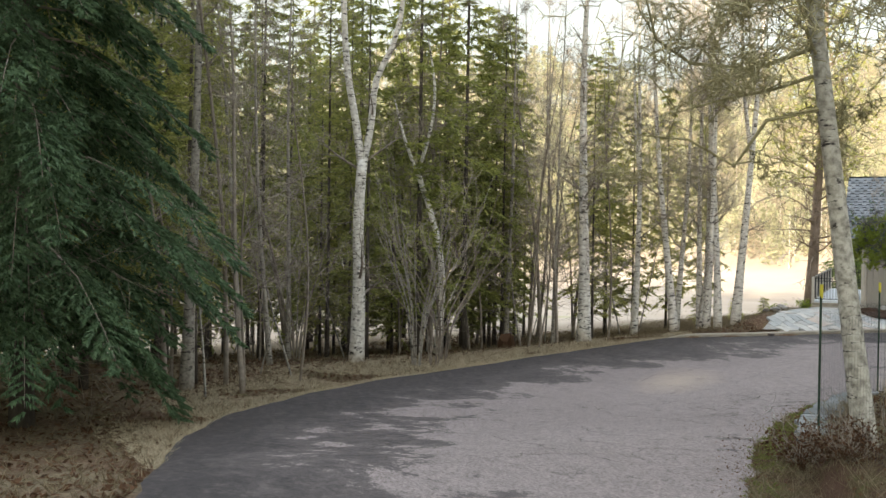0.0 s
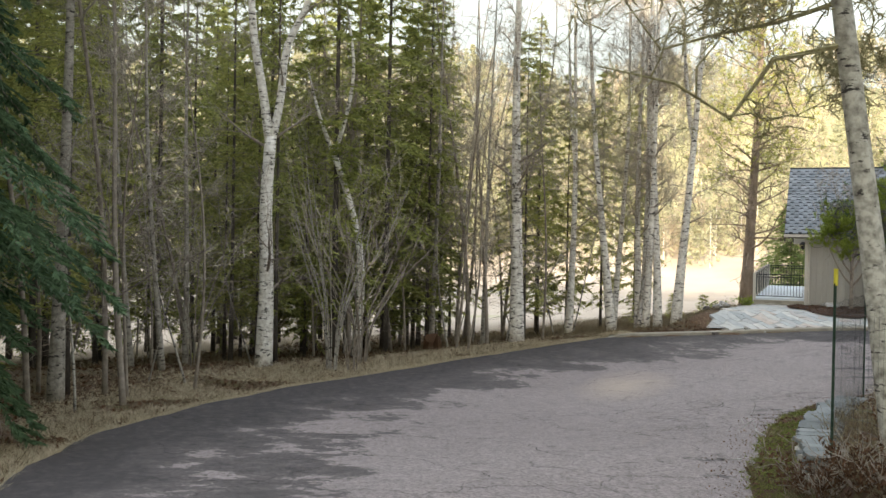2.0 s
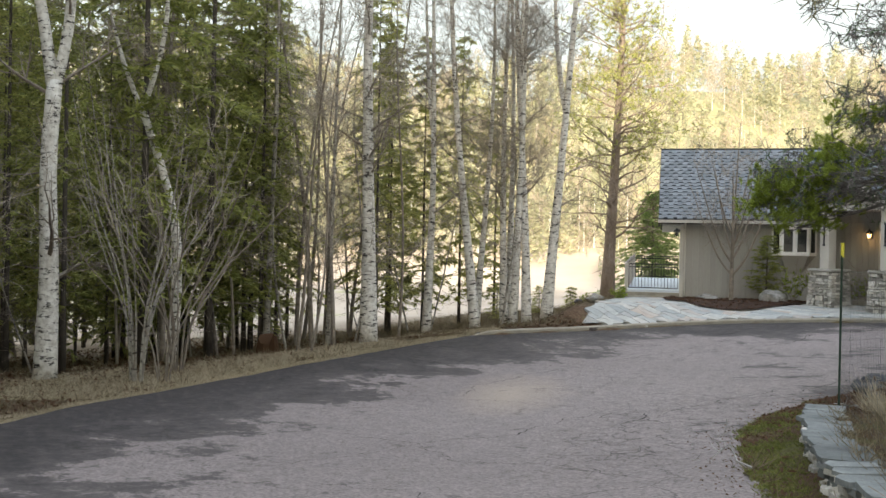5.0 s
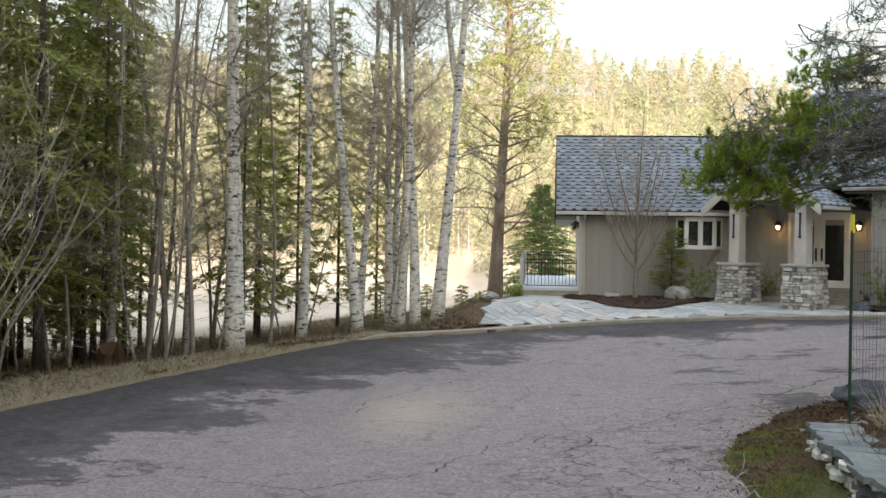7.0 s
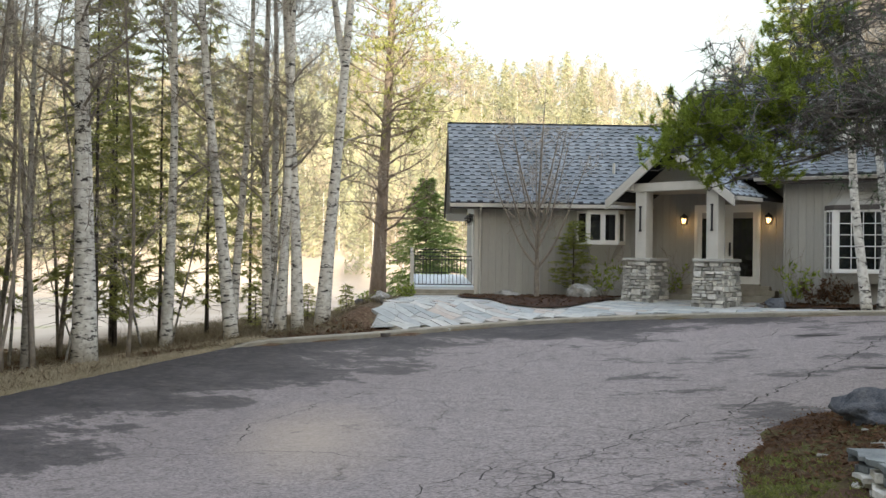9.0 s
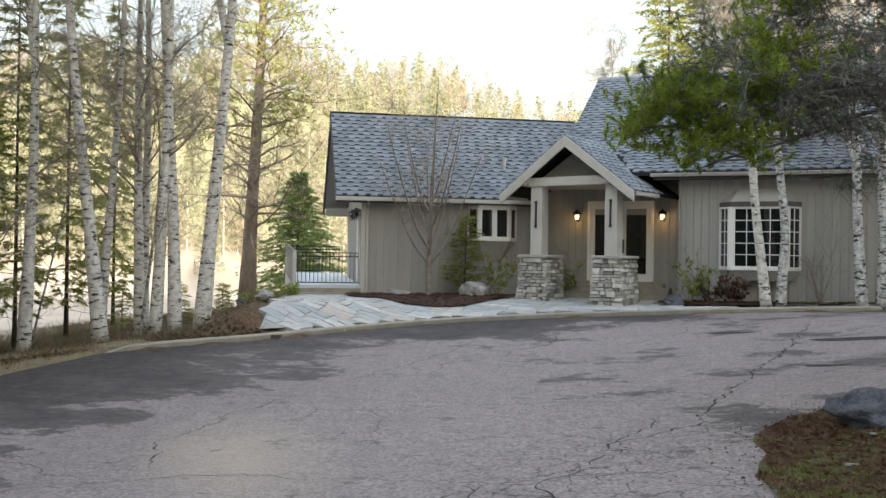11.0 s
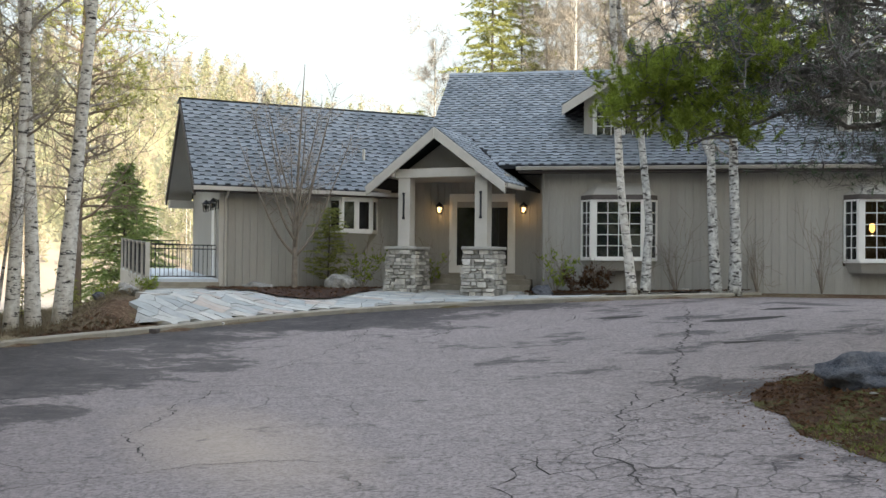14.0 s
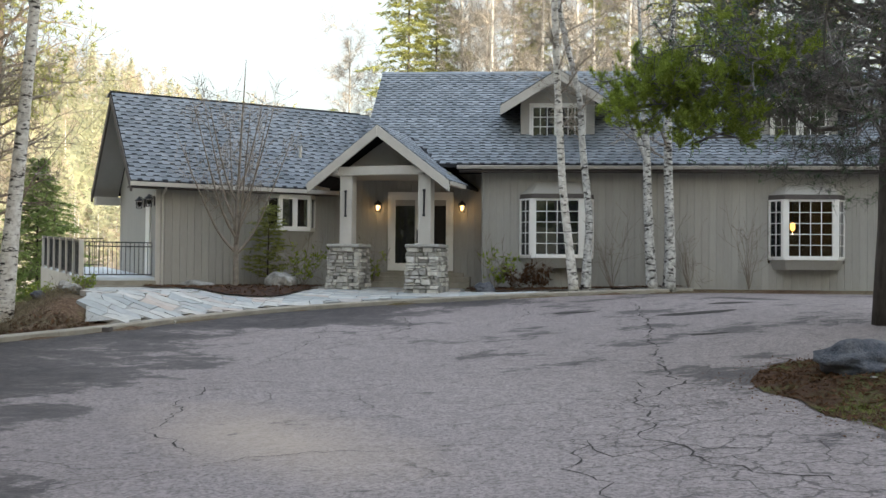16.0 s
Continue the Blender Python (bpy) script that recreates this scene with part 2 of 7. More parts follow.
def needle_material(name, c1, c2, rough=0.6):
    m, N, L, b = material(name, rough, 0, 0.25)
    g = N.new("ShaderNodeNewGeometry")
    f = noise_tex(N, L, coords(N, L), 0.9, 3)
    mixf = math_node(N, L, 'ADD', math_node(N, L, 'MULTIPLY', g.outputs["Random Per Island"], 0.6), math_node(N, L, 'MULTIPLY', f, 0.5), True)
    L.new(ramp(N, L, mixf, [(0.2, c1), (0.85, c2)]), b.inputs["Base Color"])
    through_leaf = N.new("ShaderNodeBsdfTranslucent")
    L.new(b.inputs["Base Color"].links[0].from_socket, through_leaf.inputs["Color"])
    both = N.new("ShaderNodeMixShader")
    both.inputs[0].default_value = 0.5
    L.new(b.outputs[0], both.inputs[1])
    L.new(through_leaf.outputs[0], both.inputs[2])
    L.new(both.outputs[0], N["Material Output"].inputs["Surface"])
    return m


def glass_material():
    m, N, L, b = material("window_glass", 0.03, 0, 0.6)
    b.inputs["Base Color"].default_value = (0.012, 0.014, 0.016, 1)
    b.inputs["Coat Weight"].default_value = 0.6
    b.inputs["Coat Roughness"].default_value = 0.02
    return m


def emitter(name, col, strength):
    m, N, L, b = material(name)
    b.inputs["Base Color"].default_value = (*col, 1)
    b.inputs["Emission Color"].default_value = (*col, 1)
    b.inputs["Emission Strength"].default_value = strength
    return m


ASPHALT = asphalt_material()
GROUND = ground_material()
SIDING = varied("taupe_siding_paint", (0.325, 0.316, 0.292), (0.40, 0.39, 0.362), 1.2, 40, 0.7, 0.3, 0.15, 0.004, rand=0.05, stretch=(1, 1, 0.15))
TRIM = varied("cream_trim_paint", (0.48, 0.46, 0.42), (0.57, 0.55, 0.51), 2, 50, 0.6, 0.35, 0.12, 0.003)
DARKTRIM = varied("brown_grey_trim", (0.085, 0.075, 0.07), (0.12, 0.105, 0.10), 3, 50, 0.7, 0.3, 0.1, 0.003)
LICHENBARK = birch_material("lichen_grey_birch_bark", (0.47, 0.455, 0.40), (0.15, 0.14, 0.115), 0.59)
DEADTWIG = varied("dead_pine_twigs", (0.075, 0.070, 0.068), (0.23, 0.215, 0.21), 6, 50, 0.95, 0.15, 0)
FINETWIG = varied("fine_twigs", (0.27, 0.235, 0.195), (0.47, 0.42, 0.36), 3, 30, 0.9, 0.2, 0)
WHITE = varied("white_window_paint", (0.77, 0.76, 0.73), (0.85, 0.845, 0.82), 4, 60, 0.45, 0.4, 0.05, 0.002)
SHINGLE = varied("slate_grey_shingle", (0.140, 0.160, 0.182), (0.255, 0.282, 0.312), 1.5, 90, 0.9, 0.2, 0.3, 0.004, rand=0.10, island=0.16)
UNDERLAY = varied("dark_roof_underlay", (0.02, 0.021, 0.024), (0.035, 0.037, 0.042), 4, 60, 0.95, 0.1, 0.1)
STONE = varied("grey_fieldstone", (0.27, 0.26, 0.235), (0.60, 0.575, 0.53), 5, 36, 0.85, 0.3, 0.8, 0.02, rand=0.45)
MORTAR = varied("stone_joint", (0.20, 0.19, 0.175), (0.29, 0.28, 0.26), 8, 60, 0.95, 0.1, 0.3)
FLAGJOINT = varied("sandy_flag_joint", (0.25, 0.25, 0.235), (0.36, 0.355, 0.335), 8, 60, 0.95, 0.1, 0.3)
CAPSTONE = varied("pale_cap_stone", (0.33, 0.32, 0.30), (0.46, 0.45, 0.42), 6, 50, 0.8, 0.3, 0.3)


def flag_material():
    m, N, L, b = material("mixed_flagstone", 0.8, 0, 0.25)
    v = coords(N, L)
    o = N.new("ShaderNodeObjectInfo")
    col = ramp(N, L, o.outputs["Random"], [(0.0, (0.30, 0.325, 0.325)), (0.25, (0.40, 0.415, 0.41)), (0.5, (0.48, 0.465, 0.43)), (0.72, (0.35, 0.37, 0.375)), (0.86, (0.44, 0.37, 0.32)), (1.0, (0.52, 0.52, 0.495))])
    f = noise_tex(N, L, v, 5, 5)
    col = mix(N, L, ramp(N, L, f, [(0.35, (0.35, 0.35, 0.35)), (0.65, (0, 0, 0))]), col, (0.22, 0.22, 0.205))
    L.new(col, b.inputs["Base Color"])
    bump(N, L, b, f, 0.4, 0.008)
    return m


FLAG = flag_material()
CONCRETE = varied("weathered_concrete", (0.22, 0.20, 0.165), (0.36, 0.33, 0.275), 3, 70, 0.9, 0.25, 0.3, 0.006)
MULCH = varied("bark_mulch", (0.028, 0.019, 0.015), (0.085, 0.052, 0.040), 12, 60, 0.95, 0.15, 0.9, 0.03)
DECK = varied("blue_grey_deck_paint", (0.50, 0.55, 0.60), (0.60, 0.65, 0.69), 2, 40, 0.6, 0.35, 0.1)
IRON = varied("black_iron", (0.012, 0.014, 0.02), (0.025, 0.028, 0.036), 10, 80, 0.45, 0.5, 0.1)
GLASS = glass_material()
GLOW = emitter("lamp_glow", (1.0, 0.60, 0.22), 1.15)
INTERIOR = varied("ochre_room_wall", (0.10, 0.07, 0.035), (0.15, 0.105, 0.05), 1, 20, 0.9, 0.1, 0)
BIRCH = birch_material("white_birch_bark", (0.70, 0.68, 0.64), (0.42, 0.39, 0.345), 0.545)
ASPEN = birch_material("grey_aspen_bark", (0.36, 0.335, 0.295), (0.17, 0.152, 0.13), 0.56)
ROUGHBIRCH = birch_material("rough_old_birch_bark", (0.62, 0.62, 0.60), (0.20, 0.195, 0.19), 0.535)
DARKBARK = varied("dark_conifer_bark", (0.05, 0.043, 0.038), (0.125, 0.11, 0.098), 6, 40, 0.95, 0.15, 0.8, 0.03, stretch=(1, 1, 0.25))
PINEBARK = varied("red_brown_pine_bark", (0.15, 0.118, 0.094), (0.31, 0.25, 0.205), 5, 40, 0.95, 0.15, 0.8, 0.03, stretch=(1, 1, 0.3))
TWIG = varied("grey_twig_bark", (0.15, 0.125, 0.105), (0.32, 0.28, 0.235), 8, 60, 0.9, 0.2, 0.3)
LICHEN = varied("lichen_covered_twig", (0.15, 0.135, 0.075), (0.46, 0.43, 0.26), 10, 60, 0.95, 0.15, 0.6)
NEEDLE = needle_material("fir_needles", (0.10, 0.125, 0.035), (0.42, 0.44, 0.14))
# lighter, yellower copy of the fir needles, with the sunlit look in its colour
NEEDLE_YEL = needle_material("sun_tinted_fir_needles", (0.19, 0.21, 0.065), (0.50, 0.50, 0.17))
SPRUCE = needle_material("blue_spruce_needles", (0.028, 0.060, 0.026), (0.15, 0.235, 0.125))
PINEGREEN = needle_material("pine_needles", (0.085, 0.125, 0.018), (0.38, 0.46, 0.08))
DRYGRASS = needle_material("dry_grass_blades", (0.10, 0.076, 0.045), (0.27, 0.225, 0.15), 0.9)
YOUNGGREEN = needle_material("young_spruce_needles", (0.12, 0.19, 0.065), (0.40, 0.50, 0.18))
VERGE = needle_material("pale_straw", (0.33, 0.28, 0.195), (0.62, 0.54, 0.40), 0.9)
GREENGRASS = needle_material("green_grass_blades", (0.085, 0.10, 0.026), (0.235, 0.25, 0.075), 0.9)
LEAFLITTER = needle_material("brown_fallen_leaves", (0.045, 0.026, 0.015), (0.155, 0.085, 0.048), 0.9)
BOULDER = varied("blue_grey_boulder", (0.030, 0.036, 0.050), (0.15, 0.15, 0.16), 3.5, 25, 0.85, 0.3, 1.0, 0.06)
PALEROCK = varied("pale_rock", (0.13, 0.125, 0.115), (0.44, 0.425, 0.40), 4, 24, 0.85, 0.3, 0.9, 0.05)
GREENPOST = varied("dark_green_post_paint", (0.012, 0.035, 0.022), (0.025, 0.055, 0.035), 6, 60, 0.5, 0.4, 0.1)
YELLOW = varied("yellow_post_tip", (0.55, 0.48, 0.05), (0.7, 0.62, 0.08), 6, 60, 0.6, 0.3, 0)
# distance haze is put into these two colours: pale and low in contrast
HAZYHILLGREEN = needle_material("hazed_hill_trees", (0.33, 0.33, 0.21), (0.50, 0.49, 0.34), 0.9)
HAZYHILLBARE = needle_material("hazed_hill_bare_trees", (0.40, 0.335, 0.25), (0.52, 0.45, 0.36), 0.9)


# ---- building helpers ----
class Shape:
    """Collects faces for one mesh."""

    def __init__(self):
        self.v, self.f = [], []

    def add(self, verts, faces):
        n = len(self.v)
        self.v += [tuple(p) for p in verts]
        self.f += [tuple(n + i for i in q) for q in faces]
        return self

    def hull(self, bottom, top):
        """A closed prism between two rings with the same number of corners."""
        k = len(bottom)
        faces = [tuple(range(k))[::-1], tuple(range(k, 2 * k))] + [(i, (i + 1) % k, k + (i + 1) % k, k + i) for i in range(k)]
        return self.add(list(bottom) + list(top), faces)

    def box(self, lo, hi):
        (a, b, c), (d, e, g) = lo, hi
        return self.hull([(a, b, c), (d, b, c), (d, e, c), (a, e, c)], [(a, b, g), (d, b, g), (d, e, g), (a, e, g)])

    def tube(self, pts, radii, sides=6, cap=True):
        pts = [Vector(p) for p in pts]
        ref = Vector((0.31, 0.87, 0.39))
        rings = []
        for i, p in enumerate(pts):
            d = (pts[min(i + 1, len(pts) - 1)] - pts[max(i - 1, 0)]).normalized()
            a = d.cross(ref).normalized()
            b = d.cross(a)
            rings.append([p + (a * math.cos(t) + b * math.sin(t)) * radii[i] for t in (2 * math.pi * k / sides for k in range(sides))])
        faces = [(i * sides + k, i * sides + (k + 1) % sides, (i + 1) * sides + (k + 1) % sides, (i + 1) * sides + k) for i in range(len(pts) - 1) for k in range(sides)]
        if cap:
            faces += [tuple(range(sides))[::-1], tuple(range((len(pts) - 1) * sides, len(pts) * sides))]
        return self.add([p for r in rings for p in r], faces)

    def moved(self, m):
        self.v = [tuple(m @ Vector(p)) for p in self.v]
        return self

    def data(self, name, mat, smooth=False, origin=(0, 0, 0)):
        me = bpy.data.meshes.new(name)
        o = Vector(origin)
        me.from_pydata([tuple(Vector(p) - o) for p in self.v] if any(origin) else self.v, [], self.f)
        me.materials.append(mat)
        if smooth:
            me.polygons.foreach_set("use_smooth", [True] * len(me.polygons))
        me.update()
        return me


def thing(name, at, label, category, group="", kind=""):
    ob = new(name)
    ob.location = at
    ob.empty_display_size = 0.2
    return tagged(ob, label, category, group, kind)


def anchor(ob):
    """Where an object's origin lies in the world."""
    p = Vector(ob.location)
    while ob.parent:
        ob = ob.parent
        p += Vector(ob.location)
    return p


def part(name, shape, mat, parent, label="", smooth=False, kind=""):
    """One mesh object under a thing or a part; the shape is given in the world's place."""
    ob = new(name, shape.data(name, mat, smooth, anchor(parent)))
    ob.parent = parent
    return tagged(ob, label, kind=kind)


def structure(name, shape, mat, label, category, smooth=False, kind="structure"):
    return tagged(new(name, shape.data(name, mat, smooth)), label, category, kind=kind)


def bevelled(ob, w=0.01):
    md = ob.modifiers.new("bevel", 'BEVEL')
    md.width, md.segments, md.limit_method = w, 2, 'ANGLE'
    return ob


# ---- terrain ----
def smooth01(a, b, x):
    t = min(max((x - a) / (b - a), 0.0), 1.0)
    return t * t * (3 - 2 * t)


KERB = [(-20.0, 23.55), (-19.2, 25.2), (-18.2, 26.75), (-17.05, 28.8), (-15.6, 30.55), (-13.5, 31.8), (-11.3, 32.3), (-9.2, 32.6), (-7.2, 33.2), (-5.8, 34.0), (-4.9, 34.95)]


def kerb_y(x):
    if x <= KERB[0][0]:
        return KERB[0][1] - 2.0 * (KERB[0][0] - x) * 0.0
    for (a, b), (c, d) in zip(KERB, KERB[1:]):
        if x <= c:
            return b + (d - b) * (x - a) / (c - a)
    return KERB[-1][1]


def bare_z(x, y):
    X, Y = min(max(x + 10, -12), 6), min(max(y - 15, -12), 17.5)
    z = -0.315 + 0.0604 * X + 0.01216 * Y + 0.00484 * X * X + 0.00223 * Y * Y
    k = 0.10
    z = 0.70 - k * math.log1p(math.exp((0.70 - z) / k))
    s = max(0.0, -20.5 - x)
    return z - 3.0 * (1 - math.exp(-s * 0.046))


def hill(x, y):
    """Wooded slopes round the valley, and an added unseen ridge that blocks the sun."""
    dx, dy = x + 8, y - 10
    r, az = math.hypot(dx, dy), math.degrees(math.atan2(-dx, dy))      # 0 ahead, + to the west
    h = 0.0
    if -25 < az < 140:
        top = 12 + 26 * smooth01(2, 24, az) if az > 0 else 12 * smooth01(-25, 0, az)
        top *= 1 - smooth01(100, 140, az)
        h += top * smooth01(115, 215, r) * (1 + 0.08 * math.sin(az * 0.23) + 0.05 * math.sin(az * 0.61))
    # added ridge, never in view: its shade covers the drive and house
    back = abs(((az - 218 + 180) % 360) - 180)
    h += 33 * (1 - smooth01(50, 85, back)) * smooth01(52, 90, r)
    return h


def gz(x, y):
    z = bare_z(x, y)
    if y > 23 and -24 < x < 12:
        d = (y - kerb_y(x)) * 0.8
        w = smooth01(0.1, 3.0, d) * smooth01(-22.6, -20.6, x) * (1 - smooth01(0.2, 1.5, (x + 18.7) * -0.901 + (y - 27.0) * -0.434) * (1 - smooth01(27.5, 32.0, y)))
        z += (0.74 - z) * w + 0.13 * smooth01(0.0, 0.15, d) * (1 - w) * smooth01(-20.6, -20.0, x)
    z -= (z + 2.8) * smooth01(46, 66, y) * (1 - smooth01(-24, -14, x))
    return z + hill(x, y)


def spaced(lo, hi, step, far):
    out = [lo + i * step for i in range(int((hi - lo) / step) + 1)]
    s = step
    while out[-1] < far:
        s *= 1.25
        out.append(out[-1] + s)
    s = step
    while out[0] > -far:
        s *= 1.25
        out.insert(0, out[0] - s)
    return out


def ground_sheet():
    xs, ys = spaced(-30, 12, 0.6, 900), spaced(-8, 40, 0.6, 900)
    n = len(xs)
    s = Shape()
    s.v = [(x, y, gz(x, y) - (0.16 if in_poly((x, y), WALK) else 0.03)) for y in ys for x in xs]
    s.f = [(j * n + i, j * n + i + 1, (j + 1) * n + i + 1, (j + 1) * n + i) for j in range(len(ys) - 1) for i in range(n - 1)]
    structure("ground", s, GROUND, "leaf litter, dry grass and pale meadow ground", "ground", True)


def dense(poly, step, wobble=0.0, closed=True):
    out = []
    k = len(poly)
    for i in range(k if closed else k - 1):
        a, b = Vector(poly[i]), Vector(poly[(i + 1) % k])
        m = max(1, int((b - a).length / step))
        for j in range(m):
            p = a.lerp(b, j / m)
            w = noise.noise_vector(Vector((p.x * 1.7, p.y * 1.7, 3.1))) * wobble
            out.append((p.x + w.x, p.y + w.y))
    if not closed:
        out.append(tuple(poly[-1]))
    return out


def rounded(poly, times=2, closed=True):
    """Corner cutting, for curved outlines."""
    for _ in range(times):
        out = []
        k = len(poly)
        rng = range(k if closed else k - 1)
        if not closed:
            out.append(poly[0])
        for i in rng:
            a, b = Vector(poly[i]), Vector(poly[(i + 1) % k])
            out += [tuple(a.lerp(b, 0.25)), tuple(a.lerp(b, 0.75))]
        if not closed:
            out.append(poly[-1])
        poly = out
    return poly


def sheet(name, poly, mat, lift, label, category, step=1.0, height=None, bulge=0.0):
    """A surface laid on the ground within an outline."""
    bm = bmesh.new()
    bm.faces.new([bm.verts.new((x, y, 0)) for x, y in poly])
    xs, ys = [p[0] for p in poly], [p[1] for p in poly]
    for axis, lo, hi in ((0, min(xs), max(xs)), (1, min(ys), max(ys))):
        c = lo + step
        while c < hi:
            co, no = [0, 0, 0], [0, 0, 0]
            co[axis], no[axis] = c, 1
            bmesh.ops.bisect_plane(bm, geom=bm.verts[:] + bm.edges[:] + bm.faces[:], plane_co=co, plane_no=no)
            c += step
    bmesh.ops.triangulate(bm, faces=bm.faces[:])
    edge = {v for e in bm.edges if e.is_boundary for v in e.verts}
    for v in bm.verts:
        v.co.z = (height or gz)(v.co.x, v.co.y) + (lift if v not in edge else (0.0 if bulge else lift))
    if bmesh.ops.recalc_face_normals and bm.faces and sum(f.normal.z for f in bm.faces) < 0:
        bmesh.ops.reverse_faces(bm, faces=bm.faces[:])
    me = bpy.data.meshes.new(name)
    bm.to_mesh(me)
    bm.free()
    me.materials.append(mat)
    me.polygons.foreach_set("use_smooth", [True] * len(me.polygons))
    return tagged(new(name, me), label, category, kind="structure")


ROAD_LEFT = [(14, -14), (4, -5), (-3.4, 0.8), (-8.5, 2.6), (-11.9, 4.45), (-14.7, 7.3), (-16.6, 10.3), (-17.8, 13.6), (-18.8, 16.6), (-19.45, 19.4), (-19.8, 21.6), (-20.0, 23.5)]
ISLAND = [(16, -2), (9, 1.2), (4, 3.6), (1.2, 5.9), (-0.75, 7.8), (-2.85, 10.0), (-5.0, 13.1), (-6.35, 15.3), (-6.85, 16.9), (-7.0, 18.4), (-6.95, 19.9), (-6.1, 20.9), (-3, 21.4), (3, 20), (10, 16), (16, 10)]
def in_poly(p, poly):
    x, y = p[0], p[1]
    c, j = False, len(poly) - 1
    for i in range(len(poly)):
        (a, b), (d, e) = poly[i], poly[j]
        if (b > y) != (e > y) and x < (d - a) * (y - b) / (e - b) + a:
            c = not c
        j = i
    return c


WALK = [(-18.6, 26.95), (-17.2, 29.05), (-15.75, 30.8), (-13.6, 32.05), (-11.3, 32.55), (-9.3, 32.85), (-8.6, 33.05), (-10.2, 33.75), (-11.4, 34.3), (-11.3, 36.3), (-15.0, 36.3), (-15.2, 34.0), (-15.8, 32.6), (-17.0, 31.9), (-18.6, 32.3), (-19.6, 33.0), (-20.0, 33.6), (-21.2, 32.5), (-20.5, 30.95), (-19.4, 28.9)]
ground_sheet()
road_poly = dense(ROAD_LEFT, 0.35, 0.10, False) + dense([(x, y - 0.04) for x, y in KERB], 0.5, 0.0, False) + [(-4.2, 35.3), (12, 35.3), (26, 34), (26, -14)]
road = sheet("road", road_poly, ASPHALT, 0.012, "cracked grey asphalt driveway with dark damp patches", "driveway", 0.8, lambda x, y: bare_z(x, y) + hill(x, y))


CRACKFILL = varied("crack_grit", (0.028, 0.026, 0.025), (0.065, 0.058, 0.054), 8, 60, 0.95, 0.1, 0.4, 0.01)


def road_crack(seed, line, width):
    """A wandering crack in the asphalt, filled with dark grit."""
    rs = random.Random(seed)
    pts = dense(line, 0.11, 0, False)
    left, right, drift = [], [], 0.0
    for i, p in enumerate(pts):
        a, b = Vector(pts[max(i - 1, 0)]), Vector(pts[min(i + 1, len(pts) - 1)])
        d = (b - a).normalized()
        n = Vector((-d.y, d.x))
        drift = drift * 0.7 + rs.gauss(0, 0.045)
        w = 0.6 * width * (0.25 + abs(rs.gauss(0, 0.5))) * min(1.0, i / 4, (len(pts) - 1 - i) / 4) + 0.002
        c = Vector(p) + n * drift
        left.append(c + n * w / 2)
        right.append(c - n * w / 2)
    s = Shape()
    s.v = [(q.x, q.y, bare_z(q.x, q.y) + 0.0155) for q in left + right]
    k = len(left)
    s.f = [(i, k + i, k + i + 1, i + 1) for i in range(k - 1)]
    ob = new("crack", s.data("crack", CRACKFILL))
    ob.parent = road
    return tagged(ob, "dark open crack in the asphalt")


for n, (line, width) in enumerate((
        ([(-7.1, 30.5), (-7.15, 28.4), (-7.3, 26.4), (-7.45, 24.9), (-7.6, 23.2), (-7.85, 21.2), (-7.8, 19.7), (-8.4, 18.5)], 0.075),
        ([(-7.45, 24.9), (-6.2, 25.2), (-4.9, 25.1)], 0.03), ([(-7.6, 23.2), (-9.0, 23.0), (-10.4, 23.4), (-11.6, 23.3)], 0.02),
        ([(-12.9, 16.2), (-13.6, 17.4), (-14.1, 19.4), (-14.1, 21.0)], 0.035), ([(-14.0, 22.6), (-13.9, 24.2), (-13.6, 26.2), (-13.9, 28.6)], 0.035),
        ([(-14.6, 14.6), (-13.5, 15.2), (-11.9, 16.3), (-9.3, 16.5), (-7.6, 17.2)], 0.022), ([(-15.4, 20.9), (-13.2, 21.1), (-10.4, 21.0), (-8.0, 21.6)], 0.022),
        ([(-15.6, 26.9), (-14.6, 27.9), (-14.2, 29.3)], 0.06), ([(-16.2, 25.2), (-15.3, 26.4), (-14.3, 26.9)], 0.06), ([(-12.7, 26.2), (-12.0, 27.6), (-12.3, 29.5)], 0.05),
        ([(-10.6, 27.2), (-9.6, 28.6), (-9.5, 30.4)], 0.04), ([(-7.6, 14.1), (-8.3, 15.4), (-8.7, 16.6), (-8.5, 18.2), (-8.3, 20.4)], 0.045), ([(-9.5, 12.0), (-9.1, 13.6), (-9.4, 15.3), (-9.3, 16.6)], 0.04),
        ([(-9.4, 16.6), (-9.0, 15.9), (-8.4, 16.1), (-7.7, 15.6)], 0.045), ([(-8.5, 18.2), (-7.9, 18.0), (-7.3, 18.4)], 0.04), ([(-5.2, 11.6), (-6.6, 11.9), (-8.0, 11.5), (-9.6, 12.1), (-11.6, 12.0)], 0.026),
        ([(-4.2, 9.6), (-5.4, 9.2), (-6.9, 9.6), (-8.3, 9.3)], 0.03), ([(-9.6, 9.6), (-9.3, 11.0), (-9.5, 12.1)], 0.03), ([(-2.6, 7.6), (-4.2, 7.2), (-6.0, 7.4), (-8.4, 7.0)], 0.025))):
    road_crack(600 + n, line, width)
